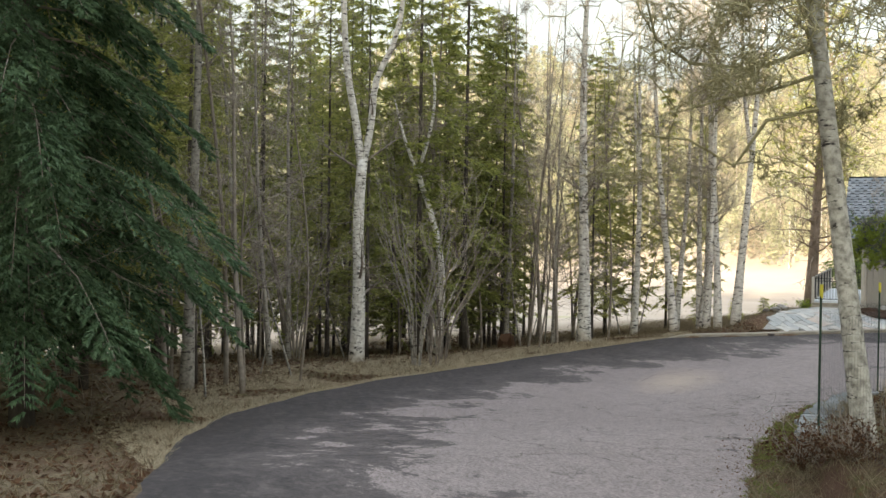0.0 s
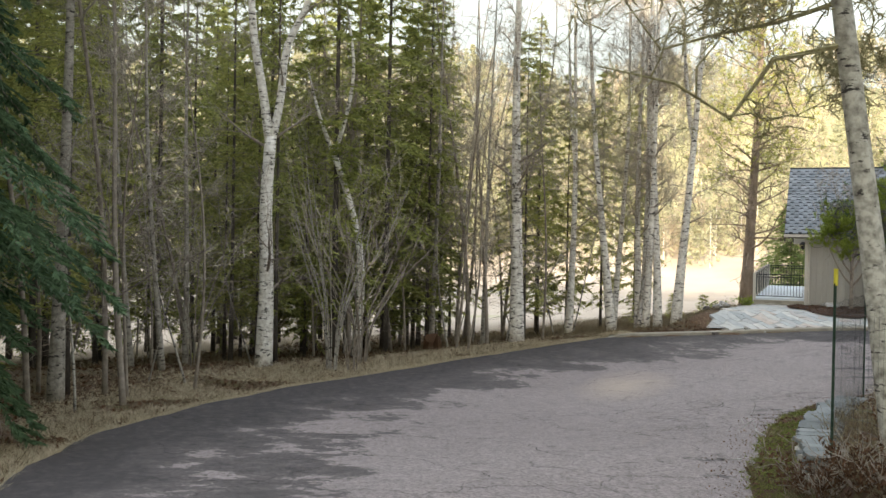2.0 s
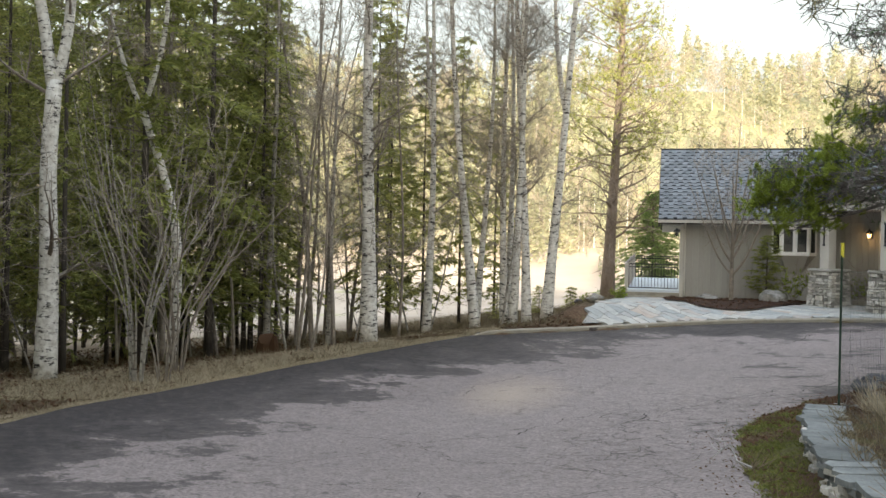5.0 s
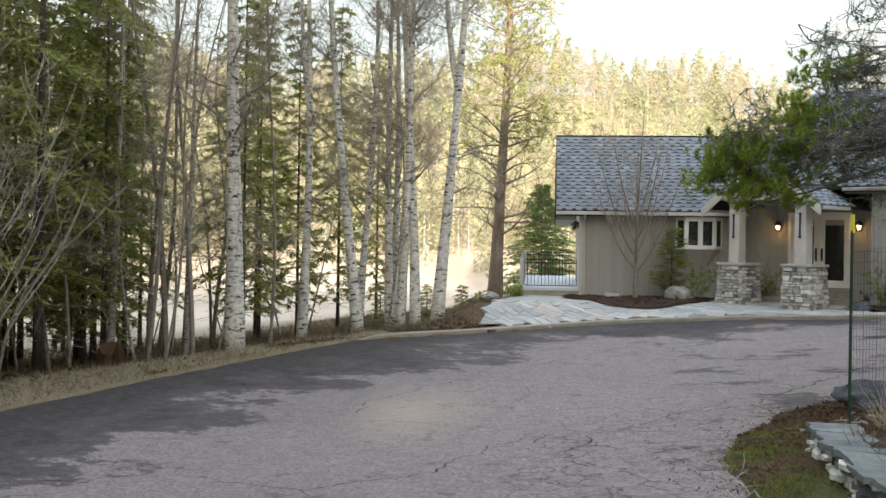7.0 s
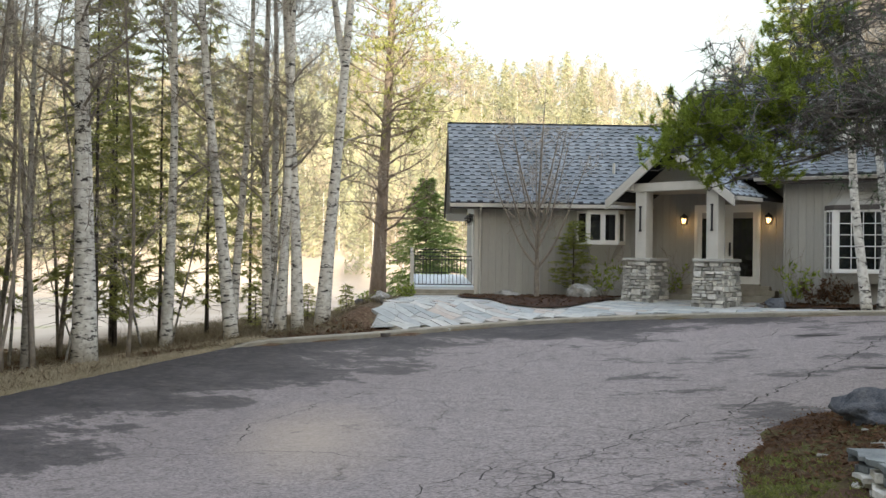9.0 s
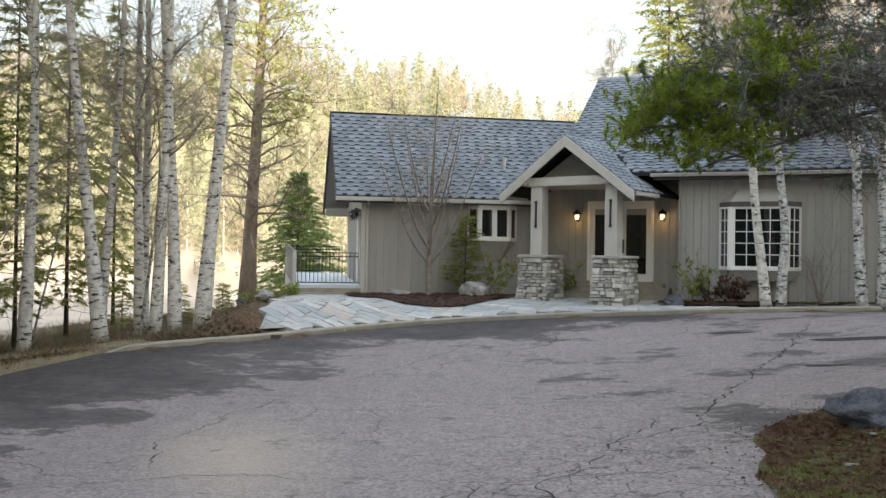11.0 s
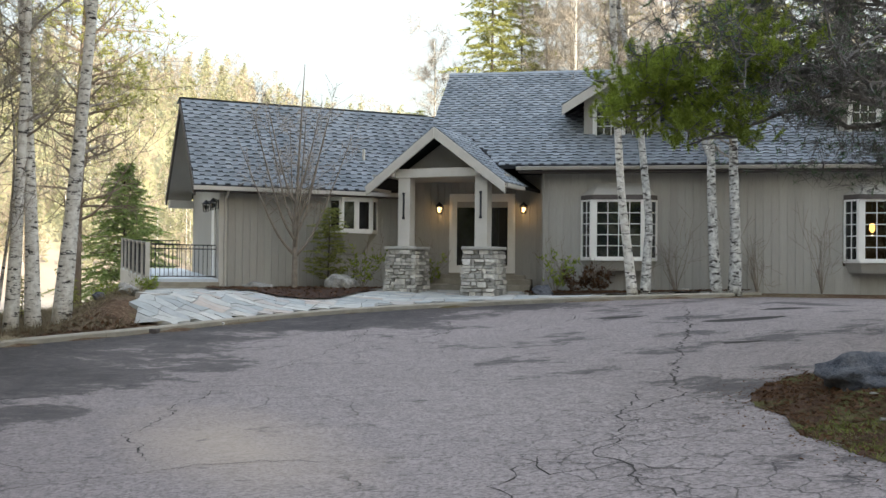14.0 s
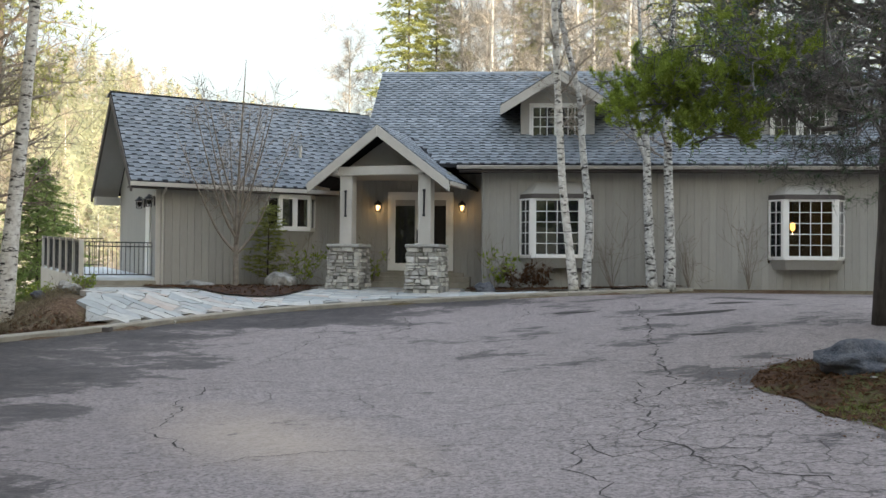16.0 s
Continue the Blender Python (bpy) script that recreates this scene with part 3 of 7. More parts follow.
# thin dark repair patches
for n, (x, y, a, b) in enumerate(((-6.2, 27.4, 0.75, 0.30), (-6.6, 24.3, 0.35, 0.14), (-8.6, 28.9, 0.45, 0.16), (-5.2, 29.0, 0.5, 0.2))):
    rim = [(x + a * math.cos(t) * (1 + 0.18 * math.sin(3 * t + n)), y + b * math.sin(t) * (1 + 0.2 * math.cos(2 * t + n))) for t in (2 * math.pi * k / 22 for k in range(22))]
    patch = Shape().add([(p, q, bare_z(p, q) + 0.016) for p, q in rim], [tuple(range(22))])
    ob = new("repair_patch", patch.data("repair_patch", CRACKFILL))
    ob.parent = road
    tagged(ob, "smooth dark tar patch")


# ---- kerb ----
def build_kerb():
    line = dense(rounded(KERB, 2, False), 0.2, 0, False)
    root = thing("kerb", (*KERB[4], gz(*KERB[4])), "weathered concrete kerb along the drive", "kerb", kind="structure")
    total = len(line)
    i = 0
    while i < total - 2:
        j = min(i + 12, total - 1)
        s = Shape()
        rings = []
        for k in range(i, j + 1):
            p = Vector(line[k])
            d = (Vector(line[min(k + 1, total - 1)]) - Vector(line[max(k - 1, 0)])).normalized()
            nrm = Vector((-d.y, d.x))
            if k == i:
                p = p + d * 0.01
            z = bare_z(*p)
            hgt = 0.13 * smooth01(0, 3, k) if k < 4 else 0.13
            prof = [(0, -0.15), (0.0, hgt - 0.03), (0.03, hgt), (0.2, hgt + 0.005), (0.22, hgt - 0.02), (0.22, -0.15)]
            rings.append([(p.x + nrm.x * a, p.y + nrm.y * a, z + b) for a, b in prof])
        m = len(rings[0])
        s.add([q for r in rings for q in r], [(a * m + b, a * m + (b + 1) % m, (a + 1) * m + (b + 1) % m, (a + 1) * m + b) for a in range(len(rings) - 1) for b in range(m)] + [tuple(range(m)), tuple(range((len(rings) - 1) * m, len(rings) * m))[::-1]])
        part("kerb_stone", s, CONCRETE, root)
        i = j
    # drain gap
    s = Shape().box((-18.24, 26.80, -0.3), (-18.04, 27.0, bare_z(-18.14, 26.9) + 0.10))
    part("drain_slot", s, DARKTRIM, root, "dark drain opening in the kerb")


build_kerb()


# ---- house ----
WD, WN = Vector((math.cos(radians(33.8)), math.sin(radians(33.8)), 0)), Vector((-math.sin(radians(33.8)), math.cos(radians(33.8)), 0))
WL = Vector((-20.04, 32.99, 0))


def wing(s, q, z):
    return WL + WD * s + WN * q + Vector((0, 0, z))


WING_M = Matrix.Translation(WL) @ Matrix.Rotation(radians(33.8), 4, 'Z')
EAVE_Z, EAVE_Y, RIDGE_Z, RIDGE_Y = 4.25, 35.0, 7.85, 40.25
house = thing("house", (-8.0, 36.0, 0.7), "taupe board-sided house with slate-grey shingle roofs and a gabled stone-pier porch", "house")

# clear glass for the lit bay
CLEAR, _N, _L, _b = material("clear_window_glass", 0.02, 0, 0.5)
_b.inputs["Base Color"].default_value = (0.9, 0.93, 0.92, 1)
_b.inputs["Transmission Weight"].default_value = 1.0
_b.inputs["IOR"].default_value = 1.2


def board_mesh(width, low, high):
    """One vertical board with chamfered edges, from its lower left corner; it faces -y."""
    c, t = 0.010, 0.013
    prof = [(0.002, 0), (0.002 + c, -t), (width - 0.002 - c, -t), (width - 0.002, 0)]
    s = Shape().hull([(x, y, low) for x, y in prof], [(x, y, high) for x, y in prof])
    return s.data("board", SIDING)


def board_wall(name, m, length, low, high, skip=(), label=""):
    """A wall with vertical boards on its outer face; m takes x along, -y outward."""
    back, at = Shape(), 0.0
    for x0, x1, z0, z1 in skip:
        back.box((at, 0, low - 0.3), (x0, 0.16, high)).box((x0, 0, low - 0.3), (x1, 0.16, z0)).box((x0, 0, z1), (x1, 0.16, high))
        at = x1
    back.box((at, 0, low - 0.3), (length, 0.16, high)).moved(m)
    wall = part(name, back, SIDING, house, label)
    w = 0.205
    n = int(length / w)
    w = length / n
    me = board_mesh(w, low, high)
    inv = Matrix.Translation(-anchor(house))
    for i in range(n):
        a, b = i * w, (i + 1) * w
        cut = [k for k in skip if b > k[0] and a < k[1]]
        if not cut:
            ob = new("board", me)
            ob.parent = wall
            ob.matrix_basis = inv @ m @ Matrix.Translation((a, 0, 0))
        else:
            _, _, z0, z1 = cut[0]
            for lo, hi in ((low, z0), (z1, high)):
                if hi - lo > 0.05:
                    ob = new("board", board_mesh(w, lo, hi))
                    ob.parent = wall
                    ob.matrix_basis = inv @ m @ Matrix.Translation((a, 0, 0))
    return wall


def shift(x, y, z=0):
    return Matrix.Translation((x, y, z))


# walls
board_wall("main_wall", shift(-10.77, 35.45), 14.2, 0.62, 4.2, skip=[(1.1, 3.15, 1.55, 3.32), (8.0, 10.1, 1.55, 3.32)], label="taupe vertical board wall")
board_wall("entry_wall", shift(-15.6, 36.45), 4.83, 0.7, 4.1, skip=[(2.02, 3.99, 0.7, 3.46)], label="shaded taupe wall behind the porch")
part("porch_return_wall", Shape().box((-10.77, 35.46, 0.5), (-10.62, 36.6, 4.2)), SIDING, house)
board_wall("wing_wall", WING_M @ shift(0.80, 0.4), 5.15, 0.62, 3.62, skip=[(3.2, 4.6, 2.3, 3.45)], label="taupe vertical board wall of the wing")
# gable end of the wing
s = Shape()
end = [(0.80, 0.42, 0.5), (0.80, 5.0, 0.5), (0.80, 5.0, 3.70), (0.80, 2.7, 6.16), (0.80, 0.42, 3.72)]
s.hull([wing(*p) for p in end], [wing(p[0] + 0.15, p[1], p[2]) for p in end])
part("wing_gable_wall", s, SIDING, house, "blue-shaded gable wall over the deck")
part("deck_door", Shape().box((0.75, 1.05, 1.05), (0.80, 1.5, 3.05)).moved(WING_M), WHITE, house, "white door casing on the deck")
part("corner_board", Shape().box((0.76, 0.355, 0.62), (0.88, 0.42, 3.5)).moved(WING_M), TRIM, house, "cream corner trim board")
part("back_wall", Shape().box((-14.2, 44.9, 0.3), (3.4, 45.1, 4.2)), SIDING, house)
part("east_wall", Shape().hull([(3.25, 35.6, 0.3), (3.43, 35.6, 0.3), (3.43, 45, 0.3), (3.25, 45, 0.3)], [(3.25, 35.6, 4.2), (3.43, 35.6, 4.2), (3.43, 45, 4.2), (3.25, 45, 4.2)]), SIDING, house)
west = [(-14.0, 36.6, 0.3), (-14.0, 45, 0.3), (-14.0, 45, 4.2), (-14.0, 40.25, 7.6), (-14.0, 36.6, 5.1)]
part("west_gable_wall", Shape().hull(west, [(-13.85, y, z) for _, y, z in west]), SIDING, house)


# roofs: slabs with shingle courses
def slab(a, b, c, d, t=0.09):
    """A sloped slab from four corners, thickened downward."""
    return Shape().hull([Vector(p) - Vector((0, 0, t)) for p in (a, b, c, d)], [a, b, c, d])


def shingles(parent, p0, along, up, length, run, single=0, keep=None):
    """Shingle tabs in courses up a slope. along and up are unit vectors; the first single tabs are parts, the rest one part."""
    along, up = Vector(along), Vector(up)
    nrm = along.cross(up).normalized()
    if nrm.z < 0:
        nrm = -nrm
    rng = random.Random(int(length * 100))
    rest, made, rowh = Shape(), 0, 0.172
    for r in range(int(run / rowh)):
        x = -0.165 * (r % 2) - rng.random() * 0.08
        k = 0
        while x < length:
            raised = k % 2 == 0
            w = (0.185 if raised else 0.150) + rng.uniform(-0.02, 0.02)
            a, b = max(x, 0), min(x + w, length)
            x += w
            k += 1
            if b - a < 0.04:
                continue
            if keep and not keep(p0 + along * (a + b) / 2 + up * r * rowh):
                continue
            v0, lift, h = (0, 0.030, rowh + 0.02) if raised else (0.075, 0.022, rowh + 0.02)
            corner = [(a, v0, 0.002), (b, v0, 0.002), (b, h, 0.001), (a, h, 0.001)]
            top = [(a, v0, lift), (b, v0, lift), (b, h, 0.012), (a, h, 0.012)]
            o = p0 + up * (r * rowh)
            pts = [o + along * u + up * v + nrm * q for u, v, q in corner + top]
            faces = [(4, 5, 6, 7), (0, 1, 5, 4), (1, 2, 6, 5), (3, 0, 4, 7)]
            if made < single:
                part("shingle", Shape().add(pts, faces), SHINGLE, parent)
                made += 1
            else:
                rest.add(pts, faces)
    if rest.f:
        part("shingle_field", rest, SHINGLE, parent, kind="stuff")


def roof_part(name, a, b, c, d, label, single=0, keep=None, mat=None):
    """Corners: lower left, lower right, upper right, upper left."""
    a, b, c, d = (Vector(p) for p in (a, b, c, d))
    ob = part(name, slab(a, b, c, d), UNDERLAY, house, label)
    along = (b - a).normalized()
    up = (d - a) - along * (d - a).dot(along)
    shingles(ob, a, along, up.normalized(), (b - a).length, up.length, single, keep)
    return ob


MAIN_SLOPE = (RIDGE_Z - EAVE_Z) / (RIDGE_Y - EAVE_Y)


def main_roof_z(y):
    return EAVE_Z + (y - EAVE_Y) * MAIN_SLOPE


PX, PEAK, PE, PHALF = -13.50, 5.22, 3.66, 2.06


PORCH_M = Matrix.Translation((PX, 34.3, 0)) @ Matrix.Rotation(radians(-13), 4, 'Z') @ Matrix.Translation((-PX, -34.3, 0))
PORCH_INV = PORCH_M.inverted()


def in_porch(p):
    p = PORCH_INV @ Vector(p)
    return abs(p.x - PX) < PHALF and p.z < PEAK - abs(p.x - PX) * (PEAK - PE) / PHALF


def main_keep(p):
    if in_porch(p):
        return False
    return True


wing_ridge, WQ = 6.36, 2.7        # ridge height and its distance behind the eave
roof_part("wing_roof", wing(0, 0, 3.6), wing(8.3, 0, 3.6), wing(8.3, WQ, wing_ridge), wing(0, WQ, wing_ridge), "slate-grey shingle roof of the wing", 150,
          keep=lambda p: not (p.x > -14.2 and p.z < main_roof_z(p.y) - 0.02) and not in_porch(p))
part("wing_roof_back", slab(wing(0, 2 * WQ, 3.6), wing(0, WQ, wing_ridge), wing(8.3, WQ, wing_ridge), wing(8.3, 2 * WQ, 3.6)), UNDERLAY, house)
roof_part("main_roof", (-14.25, EAVE_Y, EAVE_Z), (3.8, EAVE_Y, EAVE_Z), (3.8, RIDGE_Y, RIDGE_Z), (-14.25, RIDGE_Y, RIDGE_Z), "slate-grey shingle main roof", 150, main_keep)
part("main_roof_back", slab((-14.25, 45.5, EAVE_Z), (-14.25, RIDGE_Y, RIDGE_Z), (3.8, RIDGE_Y, RIDGE_Z), (3.8, 45.5, EAVE_Z)), UNDERLAY, house)
ridge = Shape()
ridge.hull([(-14.27, RIDGE_Y - 0.14, RIDGE_Z - 0.07), (-14.27, RIDGE_Y + 0.14, RIDGE_Z - 0.07), (-14.27, RIDGE_Y, RIDGE_Z + 0.035)], [(3.8, RIDGE_Y - 0.14, RIDGE_Z - 0.07), (3.8, RIDGE_Y + 0.14, RIDGE_Z - 0.07), (3.8, RIDGE_Y, RIDGE_Z + 0.035)])
part("ridge_cap", ridge, SHINGLE, house, "dark ridge cap")
wr = [(3.06, wing_ridge - 0.08), (3.34, wing_ridge - 0.08), (WQ, wing_ridge + 0.035)]
part("ridge_cap", Shape().hull([wing(-0.02, q, z) for q, z in wr], [wing(8, q, z) for q, z in wr]), SHINGLE, house)
# gutters, fascias, soffits
part("main_gutter", Shape().hull([(-11.45, EAVE_Y - 0.11, 4.2), (-11.45, EAVE_Y - 0.07, 4.12), (-11.45, EAVE_Y + 0.02, 4.12), (-11.45, EAVE_Y + 0.02, 4.22)], [(3.8, EAVE_Y - 0.11, 4.2), (3.8, EAVE_Y - 0.07, 4.12), (3.8, EAVE_Y + 0.02, 4.12), (3.8, EAVE_Y + 0.02, 4.22)]), TRIM, house, "pale metal eaves gutter")
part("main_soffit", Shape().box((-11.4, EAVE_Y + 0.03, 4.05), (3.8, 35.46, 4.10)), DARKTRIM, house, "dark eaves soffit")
part("wing_gutter", Shape().box((-0.02, -0.11, 3.46), (6.2, 0.0, 3.57)).moved(WING_M), TRIM, house, "pale metal eaves gutter")
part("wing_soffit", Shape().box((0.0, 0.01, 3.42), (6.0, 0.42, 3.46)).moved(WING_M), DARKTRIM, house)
part("rake_board", Shape().hull([wing(-0.02, 0, 3.30), wing(0.04, 0, 3.30), wing(0.04, WQ, wing_ridge - 0.32), wing(-0.02, WQ, wing_ridge - 0.32)], [wing(-0.02, 0, 3.56), wing(0.04, 0, 3.56), wing(0.04, WQ, wing_ridge - 0.08), wing(-0.02, WQ, wing_ridge - 0.08)]), DARKTRIM, house, "dark rake board")
part("rake_board", Shape().hull([wing(-0.02, 2 * WQ, 3.30), wing(0.04, 2 * WQ, 3.30), wing(0.04, WQ, wing_ridge - 0.32), wing(-0.02, WQ, wing_ridge - 0.32)], [wing(-0.02, 2 * WQ, 3.56), wing(0.04, 2 * WQ, 3.56), wing(0.04, WQ, wing_ridge - 0.08), wing(-0.02, WQ, wing_ridge - 0.08)]), DARKTRIM, house)
for q0, q1, z0, z1 in ((0.03, WQ, 3.50, wing_ridge - 0.10), (2 * WQ - 0.03, WQ, 3.50, wing_ridge - 0.10)):
    part("gable_soffit", Shape().hull([wing(0.05, q0, z0 - 0.05), wing(0.80, q0, z0 - 0.05), wing(0.80, q1, z1 - 0.05), wing(0.05, q1, z1 - 0.05)], [wing(0.05, q0, z0), wing(0.80, q0, z0), wing(0.80, q1, z1), wing(0.05, q1, z1)]), SIDING, house, "taupe boarded soffit under the gable overhang")
part("gable_lookout", Shape().box((0.06, 2 * WQ - 0.45, 3.20), (0.80, 2 * WQ - 0.10, 3.44)).moved(WING_M), TRIM, house, "boxed eave return")
part("downspout", Shape().tube([wing(0.93, -0.03, 3.47), wing(0.93, 0.0, 3.40), wing(0.93, 0.32, 3.25), wing(0.93, 0.33, 0.75)], [0.035] * 4, 8), TRIM, house, "cream downspout")
part("roof_vent", Shape().tube([wing(5.2, 1.0, 4.4), wing(5.2, 1.0, 4.95)], [0.045, 0.045], 8), TRIM, house, "short pale vent pipe")
part("downspout", Shape().tube([(-10.72, 35.38, 4.1), (-10.72, 35.38, 0.7)], [0.03, 0.03], 8), SIDING, house)


# windows
def grid_window(parent, m, x0, x1, z0, z1, cols, rows, fr=0.05, glass=None, name="casement"):
    """A sash facing -y at y 0 in m: frame, glass and glazing bars."""
    f = Shape()
    for lo, hi in (((x0, -0.03, z0), (x0 + fr, 0.05, z1)), ((x1 - fr, -0.03, z0), (x1, 0.05, z1)), ((x0 + fr, -0.03, z0), (x1 - fr, 0.05, z0 + fr)), ((x0 + fr, -0.03, z1 - fr), (x1 - fr, 0.05, z1))):
        f.box(lo, hi)
    sash = part(name, f.moved(m), WHITE, parent, "white painted sash")
    part("pane", Shape().box((x0 + fr, 0.012, z0 + fr), (x1 - fr, 0.02, z1 - fr)).moved(m), glass or GLASS, parent, "dark reflecting glass")
    bars = Shape()
    for i in range(1, cols):
        x = x0 + fr + (x1 - x0 - 2 * fr) * i / cols
        bars.box((x - 0.011, -0.005, z0 + fr), (x + 0.011, 0.012, z1 - fr))
    for j in range(1, rows):
        z = z0 + fr + (z1 - z0 - 2 * fr) * j / rows
        bars.box((x0 + fr, -0.008, z - 0.011), (x1 - fr, 0.010, z + 0.011))
    if bars.f:
        part("glazing_grille", bars.moved(m), WHITE, parent)
    return sash


def bay_window(x0, x1, label, lit=False):
    """A bay on the main wall with a front sash and two angled side sashes."""
    yw, yf, z0, z1, side = 35.43, 35.02, 1.68, 3.30, 0.32
    out = [(x0, yw), (x0 + side, yf), (x1 - side, yf), (x1, yw)]
    base = Shape()
    low = [(x0 + 0.12, yw), (x0 + side + 0.06, yf + 0.10), (x1 - side - 0.06, yf + 0.10), (x1 - 0.12, yw)]
    base.hull([(x, y, 1.36) for x, y in low], [(x, y, z0 - 0.05) for x, y in out])
    bay = part("bay_window", base, SIDING, house, label)
    wide = [(x0 - 0.02, yw), (x0 + side - 0.01, yf - 0.04), (x1 - side + 0.01, yf - 0.04), (x1 + 0.02, yw)]
    part("sill", Shape().hull([(x, y, z0 - 0.05) for x, y in wide], [(x, y, z0) for x, y in wide]), WHITE, bay, "white sill")
    part("head", Shape().hull([(x, y, z1) for x, y in wide], [(x, y, z1 + 0.13) for x, y in wide]), DARKTRIM, bay, "dark brown head board")
    top = [(x0 + 0.35, yw), (x0 + side + 0.15, yw - 0.05), (x1 - side - 0.15, yw - 0.05), (x1 - 0.35, yw)]
    part("bay_roof", Shape().hull([(x, y, z1 + 0.13) for x, y in out], [(x, y, z1 + 0.48) for x, y in top]), SIDING, bay, "small hipped bay roof")
    for x in (x0 + side, x1 - side):
        part("corner_post", Shape().box((x - 0.055, yf - 0.02, z0), (x + 0.055, yf + 0.1, z1)), WHITE, bay)
    glass = CLEAR if lit else None
    grid_window(bay, shift(0, yf + 0.02), x0 + side + 0.055, x1 - side - 0.055, z0, z1, 4, 5, 0.06, glass, "front_sash")
    ln = math.hypot(side, yw - yf)
    ang = math.atan2(yw - yf, side)
    grid_window(bay, shift(x0, yw) @ Matrix.Rotation(-ang, 4, 'Z'), 0.0, ln - 0.06, z0, z1, 2, 5, 0.045, None, "side_sash")
    grid_window(bay, shift(x1 - side, yf) @ Matrix.Rotation(ang, 4, 'Z'), 0.06, ln, z0, z1, 2, 5, 0.045, None, "side_sash")
    if lit:
        room = Shape().box((x0 + 0.3, 35.3, 1.5), (x1 - 0.3, 38.5, 3.6))
        room.f = [f for i, f in enumerate(room.f) if i != 2]
        part("room_shell", room, INTERIOR, bay, "ochre room behind the glass")
        mid = (x0 + x1) / 2 - 0.05
        part("hanging_lamp", Shape().tube([(mid, 36.6, 2.48), (mid, 36.6, 2.56), (mid, 36.6, 2.70), (mid, 36.6, 2.74)], [0.03, 0.075, 0.07, 0.02], 10), emitter("warm_bulb", (1.0, 0.5, 0.12), 0.6), bay, "glowing amber hanging lamp")
        part("lamp_cord", Shape().tube([(mid, 36.6, 2.74), (mid, 36.6, 3.59)], [0.008, 0.008], 5), IRON, bay)


bay_window(-9.66, -7.62, "bay window with white grilles and grey apron")
bay_window(-2.74, -0.70, "bay window with white grilles and a lit lamp inside", True)
glow_light = bpy.data.lights.new("indoor_lamp", 'POINT')
glow_light.energy, glow_light.color, glow_light.shadow_soft_size = 0.2, (1, 0.62, 0.25), 0.02
new("indoor_lamp", glow_light).location = (-1.77, 36.6, 2.40)


def dormer(x, label):
    yf, zb, ze, zp, hw = 36.48, 5.10, 6.30, 7.12, 1.08
    front = [(x - hw, zb), (x + hw, zb), (x + hw, ze), (x, ze + hw * 0.62), (x - hw, ze)]
    box = part("dormer", Shape().hull([(a, yf, z) for a, z in front], [(a, yf + 2.9, z) for a, z in front]), SIDING, house, label)
    half, slope = 1.68, 0.62
    for sgn in (-1, 1):
        lo, hi = Vector((x + sgn * half, yf - 0.5, zp - half * slope)), Vector((x, yf - 0.5, zp))
        back = Vector((0, 4.3, 0))
        part("dormer_roof", slab(lo, hi, hi + back, lo + back) if sgn < 0 else slab(hi, lo, lo + back, hi + back), UNDERLAY, box)
        shp = part("dormer_roof_cover", Shape().box((0, 0, 0), (0.001, 0.001, 0.001)), SHINGLE, box)
        shp.location = (0, 0, 0)
        upv = (hi - lo).normalized()
        shingles(shp, lo + Vector((0, 0, 0.001)), (0, 1, 0), upv, 4.0, (hi - lo).length, 0, keep=lambda p: p.z > main_roof_z(p.y))
        board = Shape().hull([lo + Vector((0, -0.02, -0.30)), hi + Vector((0, -0.02, -0.30)), hi + Vector((0, 0.03, -0.30)), lo + Vector((0, 0.03, -0.30))], [lo + Vector((0, -0.02, -0.02)), hi + Vector((0, -0.02, -0.02)), hi + Vector((0, 0.03, -0.02)), lo + Vector((0, 0.03, -0.02))])
        part("barge_board", board, TRIM, box, "cream barge board")
    casing = Shape()
    for lo, hi in (((x - 0.83, yf - 0.03, zb), (x + 0.83, yf + 0.01, zb + 0.07)), ((x - 0.83, yf - 0.03, 6.12), (x + 0.83, yf + 0.01, 6.2)), ((x - 0.05, yf - 0.03, zb + 0.07), (x + 0.05, yf + 0.01, 6.12)), ((x - 0.83, yf - 0.03, zb + 0.07), (x - 0.76, yf + 0.01, 6.12)), ((x + 0.76, yf - 0.03, zb + 0.07), (x + 0.83, yf + 0.01, 6.12))):
        casing.box(lo, hi)
    part("window_casing", casing, WHITE, box, "white window casing")
    for a in (x - 0.755, x + 0.055):
        grid_window(box, shift(0, yf - 0.035), a, a + 0.70, zb + 0.075, 6.115, 3, 3, 0.045)


dormer(-8.58, "gabled dormer with a white paired window")
dormer(-1.62, "gabled dormer with a white paired window")


